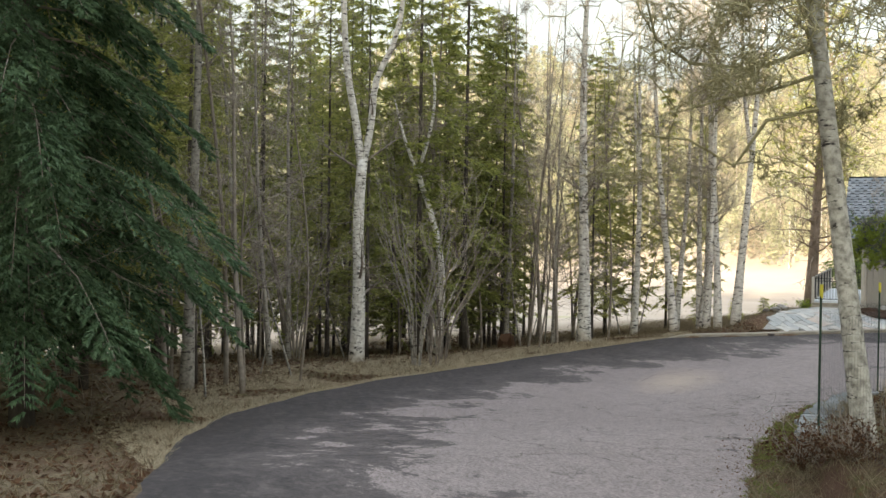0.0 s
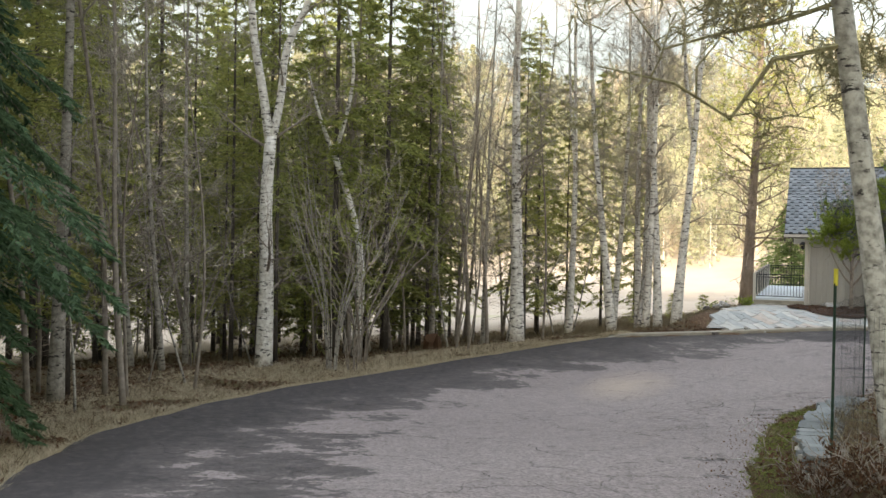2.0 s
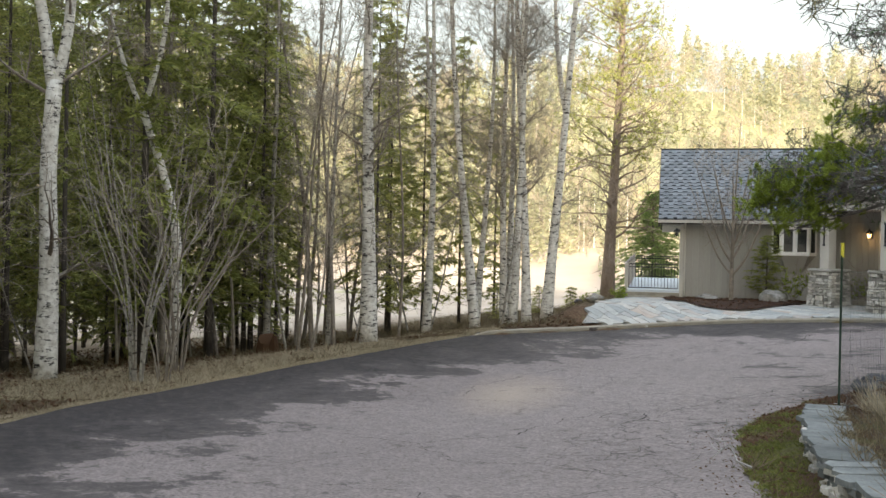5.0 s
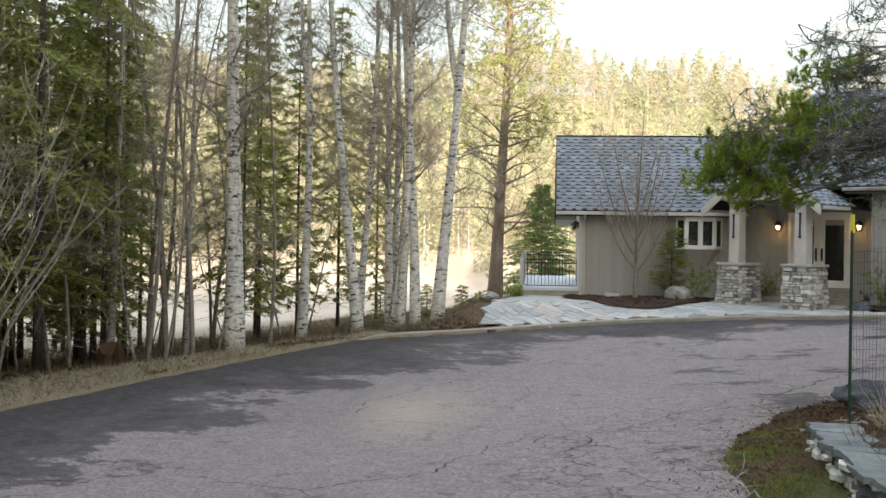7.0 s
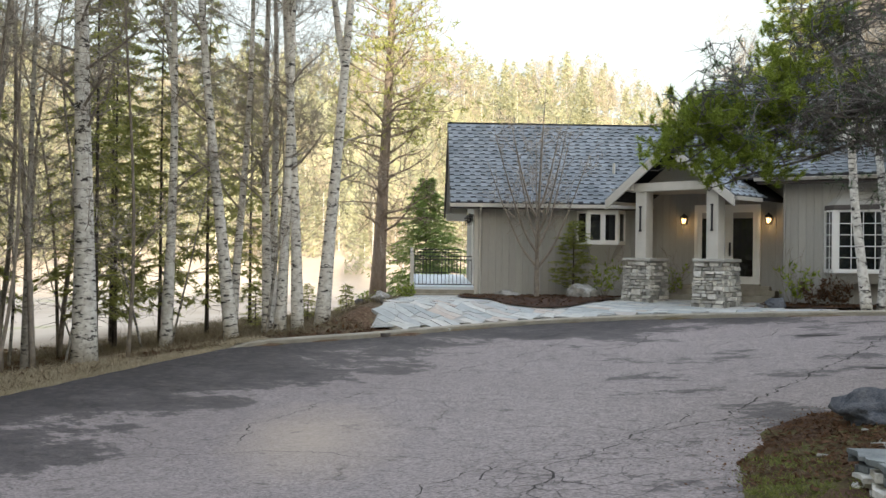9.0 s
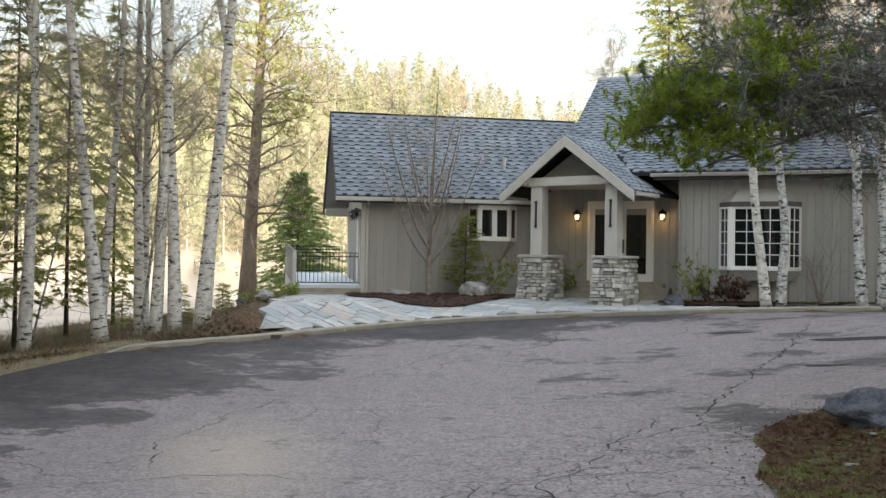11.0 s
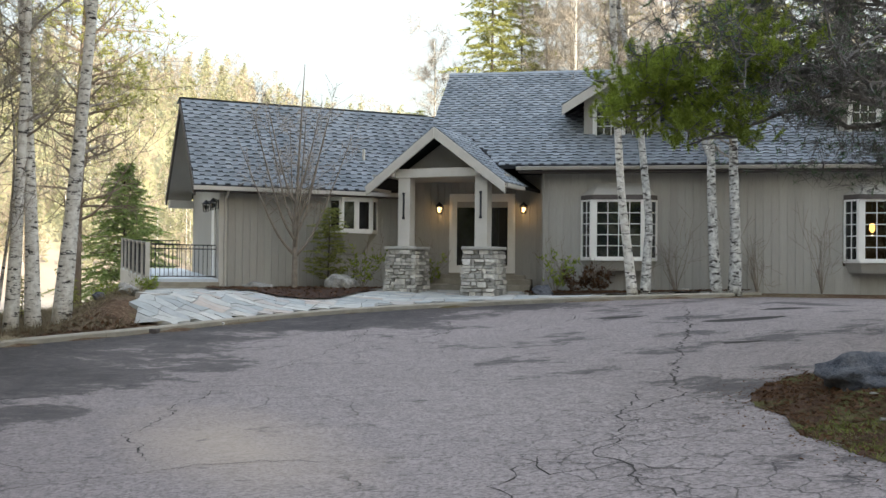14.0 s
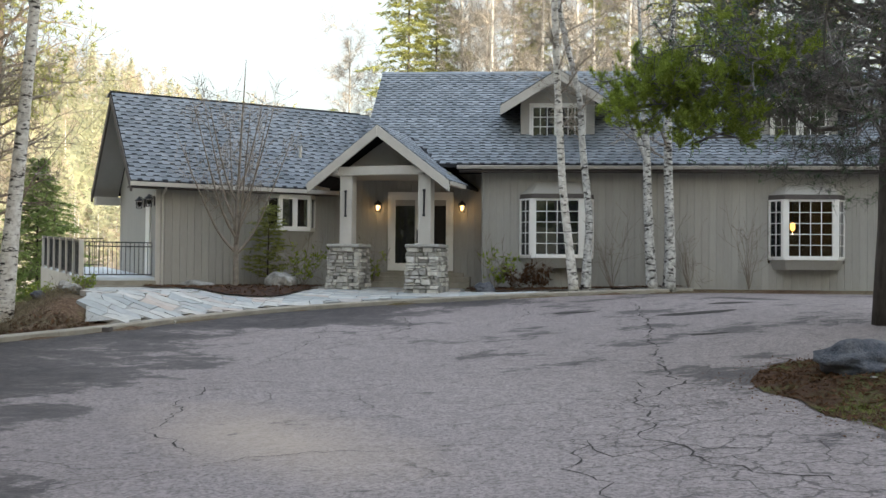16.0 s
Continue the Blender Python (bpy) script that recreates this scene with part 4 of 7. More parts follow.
# porch
def porch():
    yf, yb = 33.95, 37.2
    slope = (PEAK - PE) / PHALF
    for sgn in (-1, 1):
        lo, hi = Vector((PX + sgn * PHALF, yf, PE)), Vector((PX, yf, PEAK))
        back = Vector((0, yb - yf, 0))
        ob = part("porch_roof", (slab(lo, hi, hi + back, lo + back) if sgn < 0 else slab(hi, lo, lo + back, hi + back)).moved(PORCH_M), UNDERLAY, house, "shingled porch roof slope")
        turn = PORCH_M.to_3x3()
        shingles(ob, PORCH_M @ lo, turn @ Vector((0, 1, 0)), turn @ (hi - lo).normalized(), yb - yf, (hi - lo).length, 0, keep=lambda p: p.z > main_roof_z(p.y) - 0.05 or p.y < 35.2)
        board = Shape().hull([lo + Vector((0, -0.03, -0.30)), hi + Vector((0, -0.03, -0.32)), hi + Vector((0, 0.03, -0.32)), lo + Vector((0, 0.03, -0.30))], [lo + Vector((0, -0.03, -0.01)), hi + Vector((0, -0.03, -0.01)), hi + Vector((0, 0.03, -0.01)), lo + Vector((0, 0.03, -0.01))])
        bevelled(part("barge_board", board.moved(PORCH_M), TRIM, house, "broad cream barge board of the porch"))
        g = Shape().box((PX + sgn * PHALF - 0.06, yf + 0.05, PE - 0.12), (PX + sgn * PHALF + 0.06, 35.4, PE - 0.02))
        part("porch_gutter", g.moved(PORCH_M), TRIM, house, "pale porch gutter")
    tri = [(PX - 1.25, 4.06), (PX + 1.25, 4.06), (PX, 4.06 + 1.25 * slope - 0.1)]
    part("porch_gable_panel", Shape().hull([(x, yf + 0.75, z) for x, z in tri], [(x, yf + 0.8, z) for x, z in tri]).moved(PORCH_M), SIDING, house, "recessed grey gable panel")
    bevelled(part("porch_beam", Shape().box((-14.85, 34.10, 3.86), (-12.22, 34.34, 4.10)).moved(PORCH_M), TRIM, house, "cream porch beam"))
    for x in (-14.95, -12.35):
        bevelled(part("beam_end", Shape().box((x, 33.98, 3.90), (x + 0.26, 34.10, 4.14)).moved(PORCH_M), TRIM, house))
    part("porch_ceiling", Shape().box((-15.4, 34.4, 3.9), (-11.6, 36.45, 3.96)), SIDING, house, "taupe porch ceiling")
    for x in (-14.48, -12.20):
        bevelled(part("porch_post", Shape().box((x - 0.18, 34.15, 1.96), (x + 0.18, 34.51, 3.86)).moved(PORCH_M), TRIM, house, "square cream porch post"), 0.015)
        strap = Shape().box((x - 0.02, 34.11, 2.75), (x + 0.02, 34.145, 3.42)).box((x - 0.035, 34.10, 3.40), (x + 0.035, 34.145, 3.45)).box((x - 0.035, 34.10, 2.72), (x + 0.035, 34.145, 2.77))
        part("iron_strap", strap.moved(PORCH_M), IRON, house, "black wrought iron strap on the post")


porch()


def french_door():
    y = 36.43
    x0, x1, z0, z1 = -13.56, -11.62, 1.24, 3.46
    fr = Shape()
    for lo, hi in (((x0, y - 0.05, z0), (x0 + 0.10, y + 0.06, z1)), ((x1 - 0.10, y - 0.05, z0), (x1, y + 0.06, z1)), ((x0, y - 0.055, z1), (x1, y + 0.06, z1 + 0.1)), ((-12.64, y - 0.05, z0), (-12.54, y + 0.06, z1))):
        fr.box(lo, hi)
    door = part("double_door", fr, WHITE, house, "white double entry door with tall dark glass")
    for a, b in ((x0 + 0.10, -12.64), (-12.54, x1 - 0.10)):
        leaf = Shape()
        for lo, hi in (((a, y - 0.02, z0), (a + 0.12, y + 0.04, z1)), ((b - 0.12, y - 0.02, z0), (b, y + 0.04, z1)), ((a + 0.12, y - 0.02, z0), (b - 0.12, y + 0.04, z0 + 0.22)), ((a + 0.12, y - 0.02, z1 - 0.13), (b - 0.12, y + 0.04, z1))):
            leaf.box(lo, hi)
        part("door_leaf", leaf, WHITE, door)
        part("door_glass", Shape().box((a + 0.12, y + 0.005, z0 + 0.22), (b - 0.12, y + 0.015, z1 - 0.13)), GLASS, door, "dark door glass")
        part("grey_blind", Shape().box((a + 0.12, y - 0.002, z1 - 0.3), (b - 0.12, y + 0.004, z1 - 0.13)), SIDING, door)
    for x in (-12.68, -12.50):
        h = Shape().box((x - 0.025, y - 0.05, 2.05), (x + 0.025, y - 0.02, 2.45)).tube([(x, y - 0.06, 2.1), (x, y - 0.10, 2.18), (x, y - 0.10, 2.36), (x, y - 0.06, 2.42)], [0.014] * 4, 6)
        part("handle", h, IRON, door, "black pull handle")
    part("threshold", Shape().box((x0, y - 0.14, z0 - 0.05), (x1, y + 0.02, z0)), CONCRETE, door)


french_door()
for y0, z1 in ((35.62, 0.92), (35.98, 1.08)):
    bevelled(part("entry_step", Shape().box((-14.1, y0, 0.6), (-11.1, 36.5, z1)), CONCRETE, house, "grey stone entry step"), 0.02)
bevelled(part("entry_landing", Shape().box((-13.9, 36.2, 0.6), (-11.3, 36.5, 1.19)), CONCRETE, house, "grey stone landing"), 0.02)


def lantern(name, m, lit, label):
    """A wall lantern whose back plate touches y 0 in m."""
    root = thing(name, m.translation, label, "lantern", "lanterns on the house")
    part("back_plate", Shape().box((-0.05, -0.03, -0.12), (0.05, 0.0, 0.14)).moved(m), IRON, root)
    part("arm", Shape().tube([(0, -0.02, 0.1), (0, -0.10, 0.16), (0, -0.16, 0.14)], [0.012] * 3, 6).moved(m), IRON, root)
    c = ((-0.16, 0.05), (-0.14, 0.075), (0.06, 0.10))
    body = Shape()
    for i in range(6):
        a = math.pi / 3 * i
        p = [(math.cos(a) * r, -0.16 + math.sin(a) * r, z) for z, r in c]
        body.tube(p, [0.009] * 3, 4)
    part("cage", body.moved(m), IRON, root, "black iron cage")
    part("cap", Shape().tube([(0, -0.16, 0.06), (0, -0.16, 0.085), (0, -0.16, 0.15), (0, -0.16, 0.19)], [0.125, 0.12, 0.045, 0.012], 10).moved(m), IRON, root, "black conical cap")
    part("lamp_glass", Shape().tube([(0, -0.16, -0.10), (0, -0.16, -0.03), (0, -0.16, 0.03)], [0.035, 0.06, 0.065], 10).moved(m), GLOW if lit else GLASS, root, "glowing amber glass" if lit else "clear glass")
    return root


for x in (-13.84, -11.36):
    lantern("wall_lantern", shift(x, 36.41, 3.12), True, "lit amber lantern beside the entry door")
    li = bpy.data.lights.new("lantern_light", 'POINT')
    li.energy, li.color, li.shadow_soft_size = 0.5, (1.0, 0.58, 0.2), 0.015
    new("lantern_light", li).location = (x, 36.12, 3.0)
LM = WING_M @ Matrix.Translation((0.79, 0.62, 3.1)) @ Matrix.Rotation(radians(-90), 4, 'Z')
lantern("wall_lantern", LM, False, "unlit black lantern on the deck wall")
lantern("wall_lantern", WING_M @ Matrix.Translation((0.79, 1.75, 3.1)) @ Matrix.Rotation(radians(-90), 4, 'Z'), False, "unlit black lantern on the deck wall")

# small bay on the wing
MB = WING_M @ shift(0.45, 0.4)
x0, x1, z0, z1 = 3.5, 4.98, 2.42, 3.36
base = Shape().hull([(x0 + 0.45, 0, 1.75), (x0 + 0.5, -0.06, 1.75), (x1 - 0.5, -0.06, 1.75), (x1 - 0.45, 0, 1.75)], [(x0, 0, z0 - 0.05), (x0 + 0.28, -0.32, z0 - 0.05), (x1 - 0.28, -0.32, z0 - 0.05), (x1, 0, z0 - 0.05)]).moved(MB)
small_bay = part("bay_window", base, SIDING, house, "small white bay window on a grey tapered base")
part("sill", Shape().hull([(x0 - 0.02, 0, z0 - 0.06), (x0 + 0.27, -0.35, z0 - 0.06), (x1 - 0.27, -0.35, z0 - 0.06), (x1 + 0.02, 0, z0 - 0.06)], [(x0 - 0.02, 0, z0), (x0 + 0.27, -0.35, z0), (x1 - 0.27, -0.35, z0), (x1 + 0.02, 0, z0)]).moved(MB), WHITE, small_bay)
part("head", Shape().hull([(x0 - 0.02, 0, z1), (x0 + 0.27, -0.35, z1), (x1 - 0.27, -0.35, z1), (x1 + 0.02, 0, z1)], [(x0 - 0.02, 0, z1 + 0.08), (x0 + 0.27, -0.35, z1 + 0.08), (x1 - 0.27, -0.35, z1 + 0.08), (x1 + 0.02, 0, z1 + 0.08)]).moved(MB), WHITE, small_bay)
sl, sa = math.hypot(0.28, 0.32), math.atan2(0.32, 0.28)
grid_window(small_bay, MB @ shift(0, -0.30), x0 + 0.28, (x0 + x1) / 2, z0, z1, 1, 1, 0.075, None, "front_sash")
grid_window(small_bay, MB @ shift(0, -0.30), (x0 + x1) / 2, x1 - 0.28, z0, z1, 1, 1, 0.075, None, "front_sash")
grid_window(small_bay, MB @ shift(x0, 0) @ Matrix.Rotation(-sa, 4, 'Z'), 0, sl - 0.02, z0, z1, 1, 1, 0.05, None, "side_sash")
grid_window(small_bay, MB @ shift(x1 - 0.28, -0.32) @ Matrix.Rotation(sa, 4, 'Z'), 0.02, sl, z0, z1, 1, 1, 0.05, None, "side_sash")


# deck with its gate and railing
def deck():
    D = WING_M @ Matrix(((1, 0, 0, 0), (0, 1, 0, 0), (0, 0.038, 1, -0.017), (0, 0, 0, 1)))      # the boards rise to the far end
    root = thing("deck", wing(-0.6, 3, 0.9), "blue-grey painted deck with a black iron gate and railing", "deck")
    part("deck_floor", Shape().box((-1.15, 0.45, 0.88), (0.79, 7.2, 1.0)).moved(D), DECK, root, "blue-grey deck boards")
    part("deck_step", Shape().box((-1.15, 0.12, 0.55), (0.77, 0.44, 0.80)).moved(D), CONCRETE, root, "pale step below the gate")
    part("deck_step", Shape().box((-1.15, 0.3, 0.80), (0.77, 0.44, 0.92)).moved(D), CONCRETE, root)
    part("deck_skirt", Shape().box((-1.20, 0.45, -0.2), (-1.15, 7.2, 0.99)).moved(D), TRIM, root, "taupe deck skirt")
    for q in (0.5, 1.5, 2.6, 3.7, 4.8, 5.9, 7.0):
        part("post", Shape().box((-1.20, q - 0.06, 0.6), (-1.09, q + 0.06, 2.0)).moved(D), TRIM, root, "taupe railing post")
    part("top_rail", Shape().box((-1.19, 0.45, 1.93), (-1.10, 7.05, 1.99)).moved(D), IRON, root)
    for a, b, fixed, along in ((0.56, 6.95, -1.145, 'q'), (-1.05, 0.70, 0.5, 's'), (-1.05, 0.70, 7.0, 's')):
        rail = Shape()
        step = 0.115
        k = int((b - a) / step)
        for zz in (1.06, 1.82, 1.93) if along == 's' else (1.06, 1.93):
            lo, hi = ((a, fixed - 0.012, zz), (b, fixed + 0.012, zz + 0.028)) if along == 's' else ((fixed - 0.012, a, zz), (fixed + 0.012, b, zz + 0.028))
            rail.box(lo, hi)
        nm = "gate_frame" if (along == 's' and fixed < 1) else "railing_frame"
        fr = part(nm, rail.moved(D), IRON, root, "black iron rails")
        for i in range(k + 1):
            u = a + (b - a) * i / k
            c = (u, fixed) if along == 's' else (fixed, u)
            part("baluster", Shape().box((c[0] - 0.008, c[1] - 0.008, 1.06), (c[0] + 0.008, c[1] + 0.008, 1.93)).moved(D), IRON, fr)


deck()


# stone piers
def pier(cx, cy):
    root = thing("stone_pier", (cx, cy, 0.7), "tapered fieldstone pier with a pale cap under a porch post", "pier", "porch piers")
    zb, zt, hb, ht = 0.62, 1.88, 0.485, 0.415
    part("core", Shape().hull([(cx + a * (hb - 0.05), cy + b * (hb - 0.05), zb) for a, b in ((-1, -1), (1, -1), (1, 1), (-1, 1))], [(cx + a * (ht - 0.05), cy + b * (ht - 0.05), zt) for a, b in ((-1, -1), (1, -1), (1, 1), (-1, 1))]), MORTAR, root, "dark joints")
    rng = random.Random(int(cx * 100))
    for face in range(4):
        z = zb + 0.02
        while z < zt - 0.05:
            hgt = min(rng.uniform(0.08, 0.21), zt - z)
            half = hb + (ht - hb) * (z - zb) / (zt - zb)
            x = -half - 0.01
            while x < half - 0.04:
                w = min(rng.uniform(0.10, 0.34), half + 0.01 - x)
                if half - x - w < 0.1:
                    w = half + 0.01 - x
                cuts = [z, z + hgt]
                if hgt > 0.13 and rng.random() < 0.6:
                    cuts.insert(1, z + hgt * rng.uniform(0.35, 0.65))
                for lo, hi in zip(cuts, cuts[1:]):
                    pr = rng.uniform(0.004, 0.05)
                    h1, h2 = (hb + (ht - hb) * (q - zb) / (zt - zb) for q in (lo, hi))
                    j = lambda k=0.022: rng.uniform(-k, k)
                    a, b, c, d = x + 0.004, x + w - 0.004, lo + 0.003, hi - 0.004
                    back = [(a, -h1 + 0.06, c), (b, -h1 + 0.06, c), (b, -h2 + 0.06, d), (a, -h2 + 0.06, d)]
                    front = [(a + 0.014 + j(), -h1 - pr, c + 0.012 + j(0.010)), (b - 0.014 + j(), -h1 - pr + j(), c + 0.012 + j(0.010)), (b - 0.014 + j(), -h2 - pr + j(), d - 0.010 + j(0.010)), (a + 0.014 + j(), -h2 - pr, d - 0.010 + j(0.010))]
                    s = Shape().hull(back[::-1], front[::-1]).moved(Matrix.Translation((cx, cy, 0)) @ Matrix.Rotation(math.pi / 2 * face, 4, 'Z'))
                    part("stone", s, STONE, root)
                x += w
            z += hgt
    bevelled(part("cap", Shape().box((cx - 0.48, cy - 0.48, 1.88), (cx + 0.48, cy + 0.48, 1.965)), CAPSTONE, root, "pale stone cap"), 0.02)
    return root


for x in (-14.48, -12.20):
    p = PORCH_M @ Vector((x, 34.42, 0))
    pier(p.x, p.y).rotation_euler = (0, 0, radians(-13))


# ---- trees ----
def tri_mesh(name, tris, mat):
    """A mesh of loose triangles from an array (n, 3, 3)."""
    n = len(tris)
    me = bpy.data.meshes.new(name)
    me.vertices.add(3 * n)
    me.vertices.foreach_set("co", np.ascontiguousarray(tris, dtype=np.float32).ravel())
    me.loops.add(3 * n)
    me.loops.foreach_set("vertex_index", np.arange(3 * n, dtype=np.int32))
    me.polygons.add(n)
    me.polygons.foreach_set("loop_start", np.arange(0, 3 * n, 3, dtype=np.int32))
    me.polygons.foreach_set("loop_total", np.full(n, 3, dtype=np.int32))
    me.update(calc_edges=True)
    me.materials.append(mat)
    return me


def unit(v):
    return v / np.maximum(np.linalg.norm(v, axis=-1, keepdims=True), 1e-9)


def slivers(base, ways, length, width, rs):
    """Thin triangles from base points along ways."""
    side = unit(np.cross(ways, unit(rs.normal(size=ways.shape)))) * width[:, None] / 2
    return np.stack([base - side, base + side, base + ways * length[:, None]], 1)


def conifer_crown(rs, h, base, radius, whorls, per, twigs, needles, nl=0.2, nw=0.045, droop=0.35, power=0.8, ragged=0.3, spread=0.7):
    """Boughs spiralling up a trunk: sprays of needle slivers and the sticks that carry them."""
    tris, sticks = [], Shape()
    total = whorls * per
    for k in range(total):
        up = (k + rs.random() * 3) / (total + 2)
        z = base + (h - base) * up
        lmax = radius * max(0.05, (1 - up)) ** power * (0.6 + 0.4 * min(1, up * 5 + 0.3))
        az = k * 2.399 + rs.normal() * 0.5
        ln = lmax * (1 - ragged * rs.random() ** 0.7) * (1.15 if rs.random() < 0.15 else 1)
        dr = droop * (0.6 + 0.8 * rs.random())
        out = np.array([math.cos(az), math.sin(az), 0.0])
        lat = np.array([-math.sin(az), math.cos(az), 0.0])
        m = max(4, int(twigs * (0.25 + 0.75 * ln / radius)))
        t = 0.06 + 0.94 * rs.random(m) ** 0.75
        rise = 0.14 * ln
        fall = 1.0 - 0.9 * up

        def height(s):
            return z + rise * np.sin(s * 2.4) - dr * ln * s ** 1.6 * fall

        pos = out * (t * ln)[:, None] + lat * (0.03 * ln * rs.normal(size=m))[:, None]
        pos[:, 2] += height(t)
        sgn = np.where(rs.random(m) < 0.5, -1.0, 1.0)
        way = unit(out * 0.7 + lat * (sgn * (0.95 - 0.55 * t))[:, None] - np.array([0, 0, 1.0]) * ((0.1 + 0.7 * rs.random(m)) * (dr + 0.25))[:, None])
        tl = np.minimum((0.12 + 0.30 * ln * (1 - 0.6 * t)) * (0.6 + 0.8 * rs.random(m)), 0.8)
        s = rs.random((m, needles))
        b = pos[:, None] + way[:, None] * (s * tl[:, None])[..., None]
        b[..., 2] -= 0.25 * (s * tl[:, None]) ** 2
        w = unit(way[:, None] + spread * rs.normal(size=(m, needles, 3)) * np.array([1, 1, 0.6]))
        b, w = b.reshape(-1, 3), w.reshape(-1, 3)
        n = len(b)
        tris.append(slivers(b, w, nl * (0.6 + 0.8 * rs.random(n)), nw * (0.6 + 0.8 * rs.random(n)), rs))
        sticks.tube([(0, 0, z)] + [tuple(out * ln * s + np.array([0, 0, height(s)])) for s in (0.35, 0.7, 0.95)], [0.008 + 0.006 * ln, 0.007 + 0.004 * ln, 0.006, 0.003], 3, False)
    return np.concatenate(tris), sticks


def wavy_trunk(rs, h, r, lean=(0, 0), wave=0.08, steps=9, flare=1.35):
    pts, rad = [], []
    px, py = rs.random() * 6, rs.random() * 6
    for i in range(steps + 1):
        t = i / steps
        pts.append((lean[0] * t + wave * math.sin(px + 4 * t) * t, lean[1] * t + wave * math.cos(py + 3.4 * t) * t, h * t - (0.15 if i == 0 else 0)))
        rad.append(r * (flare if i == 0 else 1.08 if i == 1 else 1) * (1 - 0.8 * t))
    return pts, rad


def place(root, x, y, z=None, rz=0.0, sc=1.0):
    root.matrix_basis = Matrix.Translation((x, y, (gz(x, y) - 0.03 if z is None else z))) @ Matrix.Rotation(rz, 4, 'Z') @ Matrix.Scale(sc, 4)
    return root


def conifer(seed, h, base, radius, r, whorls, per, twigs, needles, mat, label, name="conifer", bark=None, dead=10, **kw):
    rs = np.random.RandomState(seed)
    root = thing(name, (0, 0, 0), label, "tree")
    pts, rad = wavy_trunk(rs, h, r, (0, 0), 0.03)
    tr = Shape().tube(pts, rad, 8)
    part("trunk", tr, bark or DARKBARK, root, smooth=True)
    tris, sticks = conifer_crown(rs, h, base, radius, whorls, per, twigs, needles, **kw)
    ob = new("crown", tri_mesh("crown", tris, mat))
    ob.parent = root
    for i in range(dead):
        az, z, ln = rs.random() * 6.28, base * (0.35 + 0.7 * rs.random()), radius * (0.25 + 0.5 * rs.random())
        o = Vector((math.cos(az), math.sin(az), -0.15 + 0.3 * rs.random()))
        limbs(sticks, rs, (0, 0, z), o, ln * 1.3, 0.014, 1, 0.5, -0.1, 3)
    part("branchwork", sticks, TWIG, root, kind="stuff")
    tagged(ob, kind="stuff")
    return root


def limbs(shape, rs, start, way, length, r, depth, spread=0.6, up=0.25, kids=4, bend=0.25, sides=4, wiggle=1.0, thin=0.0045):
    """A crooked limb with smaller limbs along it."""
    p, d = Vector(start), Vector(way).normalized()
    n = 5 if depth > 0 else 3
    pts, rad = [p.copy()], [r]
    for i in range(n):
        d = (d + Vector(rs.normal(size=3)) * bend * 0.5 * wiggle + Vector((0, 0, up * 0.25))).normalized()
        p = p + d * (length / n)
        pts.append(p.copy())
        rad.append(max(thin, r * (1 - 0.85 * (i + 1) / n)))
    shape.tube(pts, rad, sides if depth > 1 else 3, False)
    if depth <= 0:
        return pts
    for k in range(kids):
        i = 1 + int(rs.random() * (n - 1))
        a = pts[i].lerp(pts[min(i + 1, n)], rs.random())
        w = (d * 0.5 + Vector(rs.normal(size=3)) * spread + Vector((0, 0, up))).normalized()
        limbs(shape, rs, a, w, length * (0.35 + 0.3 * rs.random()), rad[i] * 0.55, depth - 1, spread, up, max(2, kids - 1), bend, sides, wiggle, thin)
    return pts


def bare_tree(name, seed, trunk, radii, boughs, bark, label, twig=None, depth=2, kids=5, up=0.3, length=2.2, low=0.4, spread=0.6, extra=(), sides=9, brad=0.3, haze=900, hl=0.5, hw=0.011):
    """A leafless tree: a trunk through given points and limbs along its upper part. extra: further stems as (points, radii)."""
    rs = np.random.RandomState(seed)
    root = thing(name, (0, 0, 0), label, "tree")
    part("trunk", Shape().tube(smooth_line(trunk), smooth_vals(radii, len(smooth_line(trunk))), sides), bark, root, smooth=True)
    for pts, rad in extra:
        part("stem", Shape().tube(smooth_line(pts), smooth_vals(rad, len(smooth_line(pts))), 7), bark, root, smooth=True)
    sh = Shape()
    stems = [(trunk, radii)] + list(extra)
    for i in range(boughs):
        pts, rad = stems[i % len(stems)]
        t = low + (1 - low) * rs.random()
        u = t * (len(pts) - 1)
        k = min(int(u), len(pts) - 2)
        a = Vector(pts[k]).lerp(Vector(pts[k + 1]), u - k)
        r = rad[k] + (rad[min(k + 1, len(rad) - 1)] - rad[k]) * (u - k)
        az = rs.random() * 6.283
        limbs(sh, rs, a, (math.cos(az), math.sin(az), up + 0.5 * rs.random()), length * (0.5 + 0.7 * rs.random()) * (1.15 - 0.5 * t), max(0.008, r * brad), depth, spread, up * 0.5, kids)
    part("bare_crown", sh, twig or TWIG, root, kind="stuff")
    if haze:
        c = np.array(sh.v)[rs.randint(len(sh.v), size=haze)]
        away = unit(c * np.array([1, 1, 0]) + 1e-3) * 0.5
        w = unit(rs.normal(size=(haze, 3)) * 0.6 + away + np.array([0, 0, 0.15]))
        ob = new("twig_haze", tri_mesh("twig_haze", slivers(c, w, hl * (0.5 + rs.random(haze)), hw * (0.7 + 0.6 * rs.random(haze)), rs), FINETWIG))
        ob.parent = root
        tagged(ob, kind="stuff")
    return root


